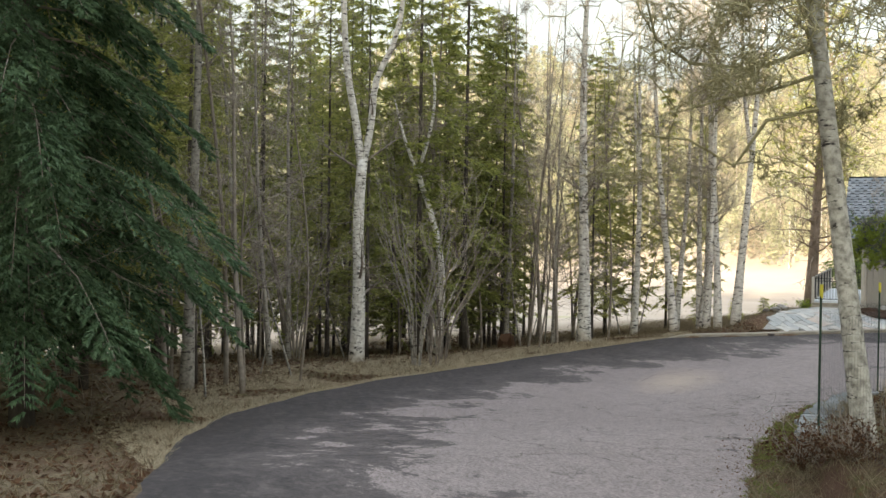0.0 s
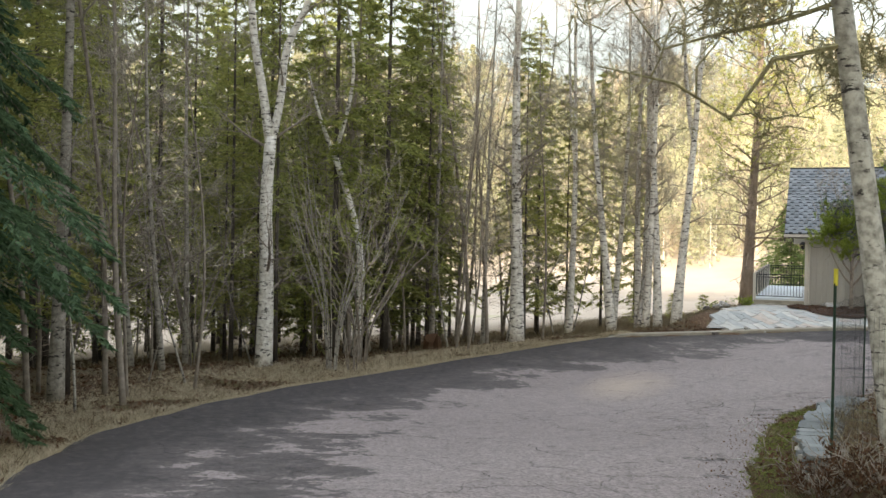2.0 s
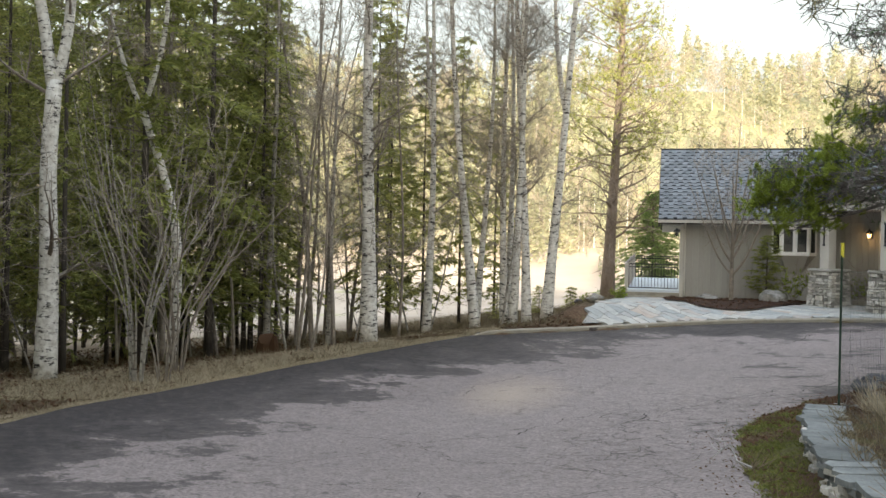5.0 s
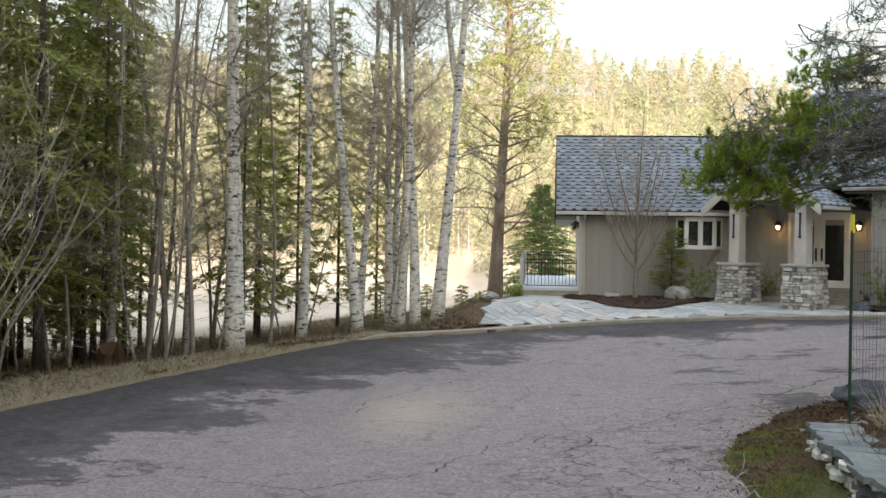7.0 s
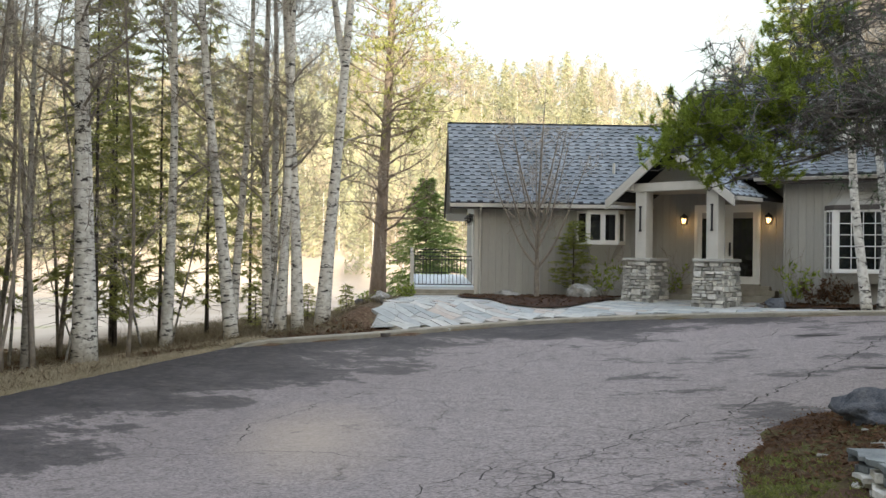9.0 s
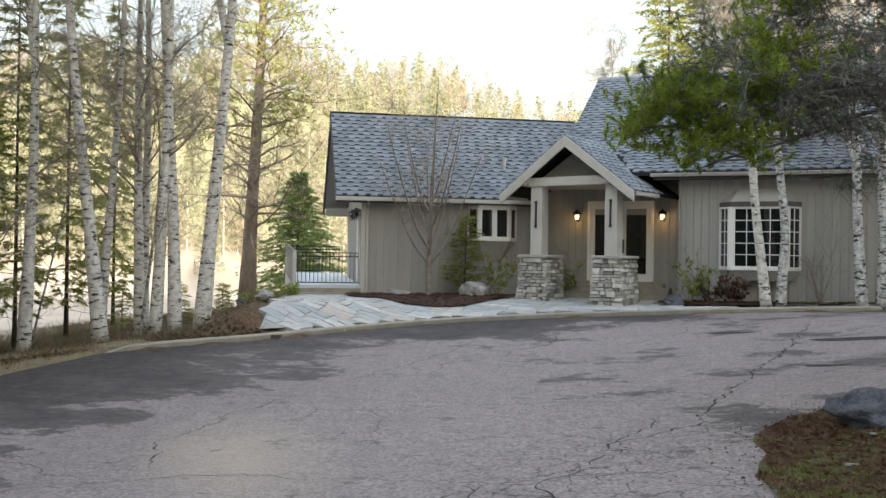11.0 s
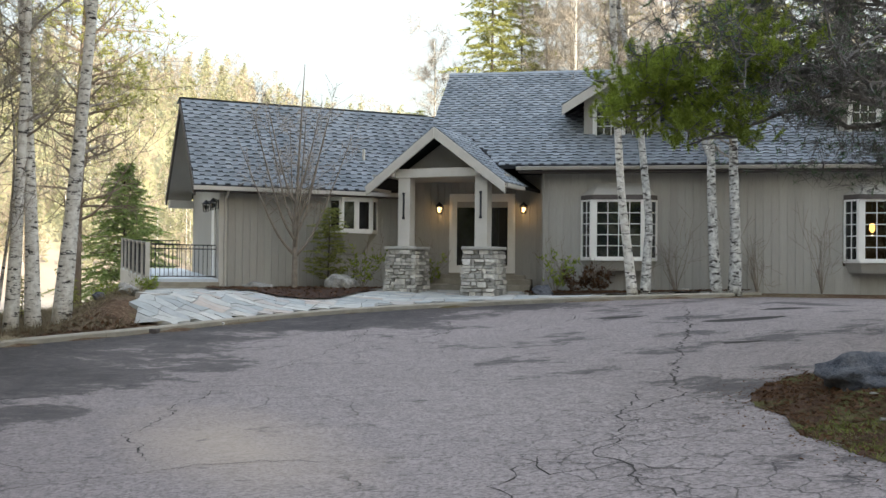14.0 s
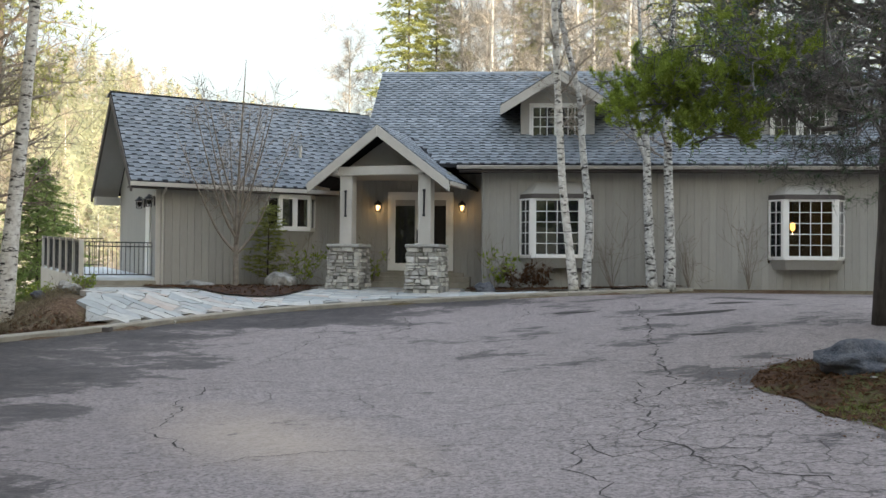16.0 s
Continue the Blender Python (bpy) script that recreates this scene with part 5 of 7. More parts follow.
def smooth_line(pts, m=3):
    pts = [Vector(p) for p in pts]
    out = []
    for i in range(len(pts) - 1):
        a, b, c, d = pts[max(i - 1, 0)], pts[i], pts[i + 1], pts[min(i + 2, len(pts) - 1)]
        for j in range(m):
            t = j / m
            out.append(0.5 * ((2 * b) + (c - a) * t + (2 * a - 5 * b + 4 * c - d) * t * t + (3 * b - a - 3 * c + d) * t ** 3))
    return out + [pts[-1]]


def smooth_vals(v, n):
    return list(np.interp(np.linspace(0, 1, n), np.linspace(0, 1, len(v)), v))


RIGHT = Vector((0.485, 0.875, 0))      # across the first view


def across(base, offs):
    """Points over a base: (metres across, height)."""
    return [RIGHT * a + Vector((0, 0, z)) for a, z in offs]


# forked birch at the road
b = bare_tree("birch", 11, across(0, [(0, -0.2), (0.05, 2.2), (0.0, 4.4), (0.1, 6.3)]), [0.27, 0.20, 0.175, 0.16], 16, BIRCH, "forked white birch beside the asphalt edge",
              extra=[(across(0, [(0.08, 6.0), (-0.15, 7.6), (-0.4, 9.0), (-0.55, 11.2), (-0.6, 15)]), [0.14, 0.12, 0.11, 0.09, 0.02]), (across(0, [(0.1, 6.0), (0.35, 7.4), (0.5, 8.8), (1.2, 10.6), (1.6, 15)]), [0.12, 0.11, 0.10, 0.08, 0.02])], low=0.25, length=2.6)
place(b, -20.1, 11.0)
b = bare_tree("birch", 12, across(0, [(0, -0.2), (0.15, 2.4), (-0.1, 4.2), (-0.75, 6.2)]), [0.16, 0.12, 0.10, 0.09], 14, BIRCH, "crooked slender birch with a high fork",
              extra=[(across(0, [(-0.75, 6.1), (-1.2, 7.3), (-1.55, 8.6)]), [0.07, 0.055, 0.02]), (across(0, [(-0.75, 6.1), (-0.35, 7.5), (-0.2, 9.0), (-0.5, 11)]), [0.07, 0.06, 0.05, 0.015])], low=0.3, length=2.2)
place(b, -21.3, 14.5)


# thicket of thin stems
def thicket(x, y, count, hmin, hmax, seed, label, spread=0.66, bark=None, r=0.024):
    rs = np.random.RandomState(seed)
    root = thing("shrub", (0, 0, 0), label, "shrub")
    for i in range(count):
        az, lean, h = rs.random() * 6.283, spread * (0.3 + rs.random()), hmin + (hmax - hmin) * rs.random()
        o = Vector((math.cos(az), math.sin(az), 0))
        pts = [o * 0.12, o * (0.15 + lean * 0.25 * h * 0.3) + Vector((0, 0, h * 0.3)), o * (0.2 + lean * h * 0.4) + Vector((0, 0, h * 0.65)), o * (0.2 + lean * h * 0.62) + Vector((0, 0, h))]
        part("stem", Shape().tube(smooth_line(pts), smooth_vals([r, r * 0.8, r * 0.55, r * 0.2], 10), 5, False), bark or TWIG, root)
    sh = Shape()
    for i in range(int(count * 1.3)):
        az, lean, h = rs.random() * 6.283, spread * rs.random(), hmax * (0.25 + 0.5 * rs.random())
        o = Vector((math.cos(az), math.sin(az), 0)) * lean * h * 0.6 + Vector((0, 0, h))
        limbs(sh, rs, o, (math.cos(az) * 0.6, math.sin(az) * 0.6, 0.9), 0.35 * hmax * (0.4 + 0.6 * rs.random()), r * 0.4, 1, 0.5, 0.3, 4)
    part("twigwork", sh, FINETWIG, root, kind="stuff")
    return place(root, x, y)


thicket(-18.75, 12.4, 13, 3.5, 6.8, 21, "multi-stemmed leafless grey shrub at the road edge", 0.55, ASPEN, 0.023)
thicket(-18.5, 12.9, 7, 2.5, 5.0, 24, "multi-stemmed leafless grey shrub at the road edge", 0.75, TWIG, 0.02)
thicket(-19.6, 13.8, 10, 3.0, 6.0, 22, "leafless thicket of thin grey stems", 0.8, None, 0.026)
thicket(-21.2, 9.4, 8, 2.5, 5.0, 23, "leafless thicket of thin grey stems", 0.7, None, 0.022)

# straight birches along the bend
for i, (x, y, h, r, lean, bk) in enumerate(((-21.5, 20.85, 17, 0.215, (0.1, -0.15), BIRCH), (-21.9, 25.6, 15, 0.15, (-1.2, -0.9), BIRCH), (-22.07, 27.1, 15, 0.12, (-0.5, 0.2), BIRCH), (-21.0, 27.05, 16, 0.14, (-0.3, -0.4), BIRCH),
                                         (-21.35, 26.75, 15, 0.13, (0.5, 0.3), BIRCH), (-20.75, 27.7, 16, 0.17, (0.9, 0.9), BIRCH), (-22.6, 26.3, 14, 0.11, (0.4, 0.5), BIRCH), (-22.9, 28.2, 15, 0.12, (-0.4, 0.3), BIRCH), (-23.2, 24.6, 15, 0.13, (0.2, 0.3), BIRCH),
                                         (-20.1, 8.2, 13, 0.075, (-0.5, -0.8), ASPEN), (-21.5, 7.8, 13, 0.08, (-0.8, -1.0), ASPEN), (-22.4, 9.6, 14, 0.08, (-0.4, 0.2), ASPEN), (-22.3, 20.0, 13, 0.07, (0.2, 0.1), ASPEN), (-23.4, 18.6, 13, 0.09, (0.3, 0.2), ASPEN))):
    rs = np.random.RandomState(100 + i)
    pts, rad = wavy_trunk(rs, h, r, lean, 0.22, 7)
    fork = []
    if i in (3, 5, 8):
        a = Vector(pts[3])
        o = Vector((rs.normal(), rs.normal(), 0)).normalized()
        fork = [([a, a + o * 0.3 + Vector((0, 0, 1.2)), a + o * 0.55 + Vector((0, 0, 3.2)), a + o * 0.8 + Vector((0, 0, 6.5))], [r * 0.6, r * 0.5, r * 0.4, 0.015])]
    place(bare_tree("birch", 130 + i, pts, rad, 26 if r > 0.1 else 14, bk, "tall leafless white birch beside the kerb" if bk is BIRCH else "slender leafless grey aspen at the wood edge", low=0.22, length=2.2 if r > 0.1 else 1.6, extra=fork, kids=5, up=0.35, haze=2600 if r > 0.1 else 1200), x, y)

# dark trunk in the spruce's shade and the spruce itself
pts, rad = wavy_trunk(np.random.RandomState(5), 15, 0.15, (0.15, 0.25), 0.10)
place(bare_tree("aspen", 30, pts, rad, 12, ASPEN, "grey aspen trunk beside the blue spruce", low=0.45, length=2), -16.4, 4.75)


def spruce_crown(rs, h, base, radius, boughs):
    """Drooping boughs with flat fans of branchlets, each set with short finger-like shoots."""
    tris, sticks = [], Shape()
    down = np.array([0, 0, -1.0])
    for k in range(boughs):
        up = (k + rs.random() * 2) / (boughs + 2)
        z = base + (h - base) * up ** 1.05
        ln = radius * max(0.05, 1 - up) ** 0.62 * (0.62 + 0.42 * rs.random()) * min(1.0, 0.60 + 2.6 * up)
        az = k * 2.399 + rs.normal() * 0.35
        out, lat = np.array([math.cos(az), math.sin(az), 0.0]), np.array([-math.sin(az), math.cos(az), 0.0])
        dr = (0.55 + 0.25 * rs.random()) * (1 - 0.7 * up)
        sag = lambda q: z + 0.10 * ln * np.sin(q * 2.6) - dr * ln * q ** 1.7
        point = lambda q: out * (ln * q) + np.array([0, 0, float(sag(q))])
        sticks.tube([tuple(point(q)) for q in (0, 0.3, 0.6, 0.85, 1.0)], [0.012 + 0.008 * ln, 0.010 + 0.005 * ln, 0.012, 0.008, 0.004], 4, False)
        n = max(8, int(ln / 0.075))
        q = np.linspace(0.20, 1.0, n) + rs.normal(size=n) * 0.01
        root = out * (ln * q)[:, None]
        root[:, 2] += sag(q)
        sgn = np.where(np.arange(n) % 2 == 0, 1.0, -1.0)
        bl = np.clip((0.16 + 0.30 * ln * (1.02 - q) ** 0.7) * (0.7 + 0.6 * rs.random(n)), 0.14, 0.95)
        hang = 0.25 + 0.55 * rs.random(n)
        way = unit(out * 0.75 + lat * (sgn * 0.70)[:, None] + down * hang[:, None] * 0.8)
        m = 15
        t = np.tile(np.linspace(0.08, 1.0, m), (n, 1)) * np.minimum(1.0, 0.5 + bl)[:, None]
        b = root[:, None] + way[:, None] * (t * bl[:, None])[..., None] + down * (0.30 * (t * bl[:, None]) ** 2)[..., None]
        side = unit(np.cross(way, down + 0.25 * rs.normal(size=(n, 3))))
        alt = np.where(np.arange(m) % 2 == 0, 1.0, -1.0)
        w = unit(way[:, None] * 0.85 + side[:, None] * (alt * 0.62)[None, :, None] + down * (0.22 + 0.22 * rs.random((n, m)))[..., None])
        b, w = b.reshape(-1, 3), w.reshape(-1, 3)
        for turn in range(2):
            c = len(b)
            tris.append(slivers(b, unit(w + 0.16 * rs.normal(size=w.shape)), 0.13 * (0.6 + 0.8 * rs.random(c)), 0.046 * (0.7 + 0.6 * rs.random(c)), rs))
    return np.concatenate(tris), sticks


def big_spruce():
    rs = np.random.RandomState(40)
    root = thing("spruce", (0, 0, 0), "large blue-green spruce with drooping feathery boughs", "tree")
    pts, rad = wavy_trunk(rs, 16.5, 0.19, (0, 0), 0.03)
    part("trunk", Shape().tube(pts, rad, 9), DARKBARK, root, smooth=True)
    tris, sticks = spruce_crown(rs, 16.5, 1.9, 4.9, 250)
    for _ in range(26):
        a = rs.random() * 6.283
        limbs(sticks, rs, (0, 0, 0.8 + 3.5 * rs.random()), (math.cos(a), math.sin(a), -0.1), 1.4 + 1.6 * rs.random(), 0.014, 2, 0.6, -0.1, 4)
    part("branchwork", sticks, TWIG, root, kind="stuff")
    ob = new("crown", tri_mesh("crown", tris, SPRUCE))
    ob.parent = root
    tagged(ob, kind="stuff")
    return place(root, -12.1, 0.5)


big_spruce()

# conifers of the wood: a few kinds, repeated
kinds = [
    conifer(51, 22, 2.3, 2.9, 0.105, 26, 5, 13, 8, NEEDLE, "olive green fir with a bare lower trunk", "fir", nl=0.25, nw=0.062, droop=0.4, power=0.5, ragged=0.6, dead=12),
    conifer(52, 18, 1.5, 2.8, 0.10, 24, 5, 17, 9, NEEDLE, "olive green fir with drooping lower boughs", "fir", nl=0.25, nw=0.065, droop=0.55, power=0.5, ragged=0.6, dead=6),
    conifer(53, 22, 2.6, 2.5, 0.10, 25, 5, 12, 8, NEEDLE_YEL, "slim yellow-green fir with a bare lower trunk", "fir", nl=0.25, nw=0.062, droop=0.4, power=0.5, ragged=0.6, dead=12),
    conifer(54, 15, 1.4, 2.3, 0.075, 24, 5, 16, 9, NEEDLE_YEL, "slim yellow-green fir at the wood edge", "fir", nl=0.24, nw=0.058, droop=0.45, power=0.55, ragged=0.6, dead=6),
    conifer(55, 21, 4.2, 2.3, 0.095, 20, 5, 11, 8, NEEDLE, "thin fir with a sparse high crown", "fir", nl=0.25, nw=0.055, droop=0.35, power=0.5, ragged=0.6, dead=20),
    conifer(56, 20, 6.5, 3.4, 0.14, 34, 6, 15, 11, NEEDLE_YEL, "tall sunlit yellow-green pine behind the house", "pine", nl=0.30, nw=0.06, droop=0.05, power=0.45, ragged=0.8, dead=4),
    conifer(57, 21, 6.0, 3.1, 0.14, 34, 6, 15, 10, NEEDLE, "tall olive green fir behind the house", "fir", nl=0.30, nw=0.055, droop=0.3, power=0.45, ragged=0.8, dead=4),
]


def edge_x(y):
    """The asphalt's outer edge at a given y."""
    pts = ROAD_LEFT[2:] + KERB[:3]
    for (a, b), (c, d) in zip(pts, pts[1:]):
        if b <= y <= d:
            return a + (c - a) * (y - b) / (d - b)
    return pts[0][0] if y < pts[0][1] else pts[-1][0]


rng = random.Random(7)
spots = []


def free_spot(x, y, gap):
    return all((x - a) ** 2 + (y - b) ** 2 > gap * gap for a, b in spots)


first = [True] * len(kinds)


def put_kind(k, x, y, rz, sc):
    m = Matrix.Translation((x, y, gz(x, y) - 0.05)) @ Matrix.Rotation(rz, 4, 'Z') @ Matrix.Scale(sc, 4)
    if first[k]:
        kinds[k].matrix_basis = m
        first[k] = False
    else:
        copy_thing(kinds[k], m)


tries = 0
while len(spots) < 50 and tries < 6000:
    tries += 1
    y = rng.uniform(-9, 26.5)
    back = rng.uniform(2.6, 22)
    x = edge_x(max(y, 1.5)) - back - (2.0 if y < 1 else 0)
    if y > 22 and (back < 4 or rng.random() < 0.4):
        continue
    if math.hypot(x + 12.1, y - 0.5) < 5.5:
        continue
    if y < 11 and rng.random() < 0.45:
        continue
    if free_spot(x, y, 1.7):
        spots.append((x, y))
        # kinds with the sun-tinted needles stand mostly beyond y 17
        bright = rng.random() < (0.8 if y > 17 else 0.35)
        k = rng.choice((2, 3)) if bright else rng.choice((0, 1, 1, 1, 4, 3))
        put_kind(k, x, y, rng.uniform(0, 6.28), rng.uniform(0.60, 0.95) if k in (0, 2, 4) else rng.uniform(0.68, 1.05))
# low-crowned firs at the far side of the wood
tries = 0
while len(spots) < 82 and tries < 4000:
    tries += 1
    y = rng.uniform(-2, 24)
    x = edge_x(max(y, 1.5)) - rng.uniform(9, 24)
    if free_spot(x, y, 1.9):
        spots.append((x, y))
        put_kind(1 if y < 16 or rng.random() < 0.5 else 3, x, y, rng.uniform(0, 6.28), rng.uniform(0.8, 1.1))
# trees behind the house
for x, y, k, sc in ((-15.2, 58, 5, 0.92), (-14.0, 61, 5, 0.95), (-20.4, 64, 5, 0.66), (-8.8, 62, 5, 0.98), (-4.8, 61, 5, 1.0), (-1.5, 59, 6, 1.0), (2.0, 60, 6, 1.0), (5.5, 58, 6, 1.0), (9.0, 57, 6, 1.0), (13, 58, 6, 0.95),
                    (-24.5, 25.6, 3, 0.85), (-25.8, 28.6, 3, 0.9), (-26.5, 31.2, 3, 0.8), (-23.6, 22.8, 3, 0.95), (-27.5, 26.5, 2, 0.75)):
    put_kind(k, x, y, x, sc)
# dark firs behind the shrubs; then unseen firs, added to shade the right wall
for x, y, k, sc in ((-24.2, 14.2, 1, 0.46), (-25.6, 16.4, 1, 0.52), (-27.2, 13.2, 1, 0.55), (-26.8, 18.6, 1, 0.55), (-28.6, 16.2, 1, 0.6), (-26.3, 19.9, 1, 0.75), (-28.3, 20.6, 1, 0.8), (-24.6, 18.6, 1, 0.65),
                    # added out of view, only for the shade they throw
                    (5, 27, 1, 1.0), (8, 23, 0, 0.9), (9.5, 28, 1, 1.0), (7, 33, 0, 0.9), (12, 25, 1, 1.1), (12.5, 31, 1, 1.0), (6.5, 18.5, 1, 0.9), (10.5, 19, 0, 1.0)):
    put_kind(k, x, y, x, sc)
    spots.append((x, y))


# thin bare poles and saplings through the wood
def pole(seed, h, r):
    rs = np.random.RandomState(seed)
    pts, rad = wavy_trunk(rs, h, r, (rs.normal() * 0.9, rs.normal() * 0.9), 0.6, 7, 1.1)
    return bare_tree("sapling", seed, pts, rad, 13, (ASPEN, TWIG)[seed % 2], "thin leafless sapling in the wood", depth=1, kids=6, low=0.15, length=2.3, sides=6, spread=0.7, brad=0.35, haze=700, hl=0.45, hw=0.010)


poles = [pole(61, 9, 0.04), pole(62, 8, 0.034), pole(63, 11, 0.05), pole(64, 7, 0.03), pole(65, 12, 0.06)]
used = [False] * len(poles)
count, tries = 0, 0
while count < 66 and tries < 6000:
    tries += 1
    y = rng.uniform(-6, 27.5)
    back = (rng.uniform(1.0, 21) if count % 2 else rng.uniform(1.2, 6)) if y < 22 else rng.uniform(1.6, 14)
    x = edge_x(max(y, 1.5)) - back - (2.0 if y < 1 else 0)
    if not free_spot(x, y, 0.55) or math.hypot(x + 12.1, y - 0.5) < 4.5 or (x > -22 and 8.5 < y < 17) or (y > 20 and rng.random() < 0.5):
        continue
    spots.append((x, y))
    k = rng.randrange(len(poles))
    m = Matrix.Translation((x, y, gz(x, y) - 0.05)) @ Matrix.Rotation(rng.gauss(0, 0.07), 4, 'Y') @ Matrix.Rotation(rng.gauss(0, 0.07), 4, 'X') @ Matrix.Rotation(rng.uniform(0, 6.28), 4, 'Z') @ Matrix.Scale(rng.uniform(0.8, 1.2), 4)
    if used[k]:
        copy_thing(poles[k], m)
    else:
        poles[k].matrix_basis = m
        used[k] = True
    count += 1
tall = bare_tree("birch", 66, *wavy_trunk(np.random.RandomState(66), 17, 0.16, (0.6, 0.4), 0.3, 7), 24, BIRCH, "tall leafless birch behind the house", depth=2, kids=5, low=0.35, length=2.8, up=0.4, haze=5200, hl=0.75, hw=0.016)
place(tall, -7, 56)
for i, (x, y, sc) in enumerate(((-11.5, 58, 1.05), (-9.8, 60, 1.1), (-10.6, 56, 0.98), (-8.2, 57, 1.05), (-6.0, 58, 1.08), (-12.9, 60, 1.1), (-2.6, 60, 1.05), (-18.5, 61, 0.85), (-4, 57, 1.0), (-12.6, 64, 1.0), (1.5, 58, 0.95), (6, 60, 1.0))):
    copy_thing(tall, Matrix.Translation((x, y, gz(x, y) - 0.05)) @ Matrix.Rotation(i * 1.3, 4, 'Z') @ Matrix.Scale(sc, 4))


# pine by the meadow: bare red-brown trunk, dead limbs, needles high up
def meadow_pine():
    rs = np.random.RandomState(70)
    root = thing("pine", (0, 0, 0), "tall pine with red-brown trunk and bare lower limbs", "tree")
    pts, rad = wavy_trunk(rs, 19, 0.30, (0.5, 0.3), 0.15)
    part("trunk", Shape().tube(pts, rad, 10), PINEBARK, root, smooth=True)
    sh, tips = Shape(), []
    for i in range(84):
        z = 2.6 + 15.9 * (i / 84) + rs.random() * 0.4
        az, ln = rs.random() * 6.283, (3.9 - 0.12 * (z - 3)) * (0.6 + 0.5 * rs.random())
        p = limbs(sh, rs, (0.5 * z / 19, 0.3 * z / 19, z), (math.cos(az), math.sin(az), 0.25), ln, 0.055, 2, 0.5, 0.16, 5, 0.3, 4, 1.0, 0.009)
        if z > 6.5:
            for q in range(22):
                a = p[2 + int(rs.random() * 4)]
                tips.append(np.array(a) + rs.normal(size=3) * 0.42)
    part("limbwork", sh, PINEBARK, root, kind="stuff")
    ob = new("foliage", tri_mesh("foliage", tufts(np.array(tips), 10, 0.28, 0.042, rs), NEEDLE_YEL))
    ob.parent = root
    return place(root, -28.4, 40.9, -0.15)


def tufts(centres, per, length, width, rs, up=0.5):
    n = len(centres)
    ways = unit(rs.normal(size=(n, per, 3)) + np.array([0, 0, up]))
    b = np.repeat(centres[:, None], per, 1).reshape(-1, 3)
    w = ways.reshape(-1, 3)
    return slivers(b, w, length * (0.6 + 0.6 * rs.random(len(b))), np.full(len(b), width), rs)


meadow_pine()
place(conifer(71, 5.6, 0.1, 3.1, 0.06, 38, 7, 24, 12, YOUNGGREEN, "young green spruce behind the deck", "spruce", nl=0.12, nw=0.042, droop=0.15, dead=0, power=0.75, ragged=0.5), -27.75, 43.6, -0.3)
for x, y, h, z in ((-23.6, 30.6, 1.1, None), (-22.9, 31.6, 0.9, None), (-24.6, 29.4, 1.4, None)):
    place(conifer(int(h * 100), h, 0.05, h * 0.36, 0.02, 9, 5, 9, 7, NEEDLE_YEL, "knee-high young spruce in dry grass", "spruce", nl=0.09, nw=0.02, droop=0.1, dead=0), x, y)


# foreground pine: dead grey twigs inside, green tufts outside
def shoots(centres, ways, per, length, width, rs):
    """Needles set round the end of short shoots."""
    n = len(centres)
    s = rs.random((n, per)) * 0.13
    b = (centres[:, None] + ways[:, None] * s[..., None]).reshape(-1, 3)
    w = unit(ways[:, None] * 0.8 + rs.normal(size=(n, per, 3)) * 0.75).reshape(-1, 3)
    return slivers(b, w, length * (0.7 + 0.5 * rs.random(len(b))), np.full(len(b), width), rs)


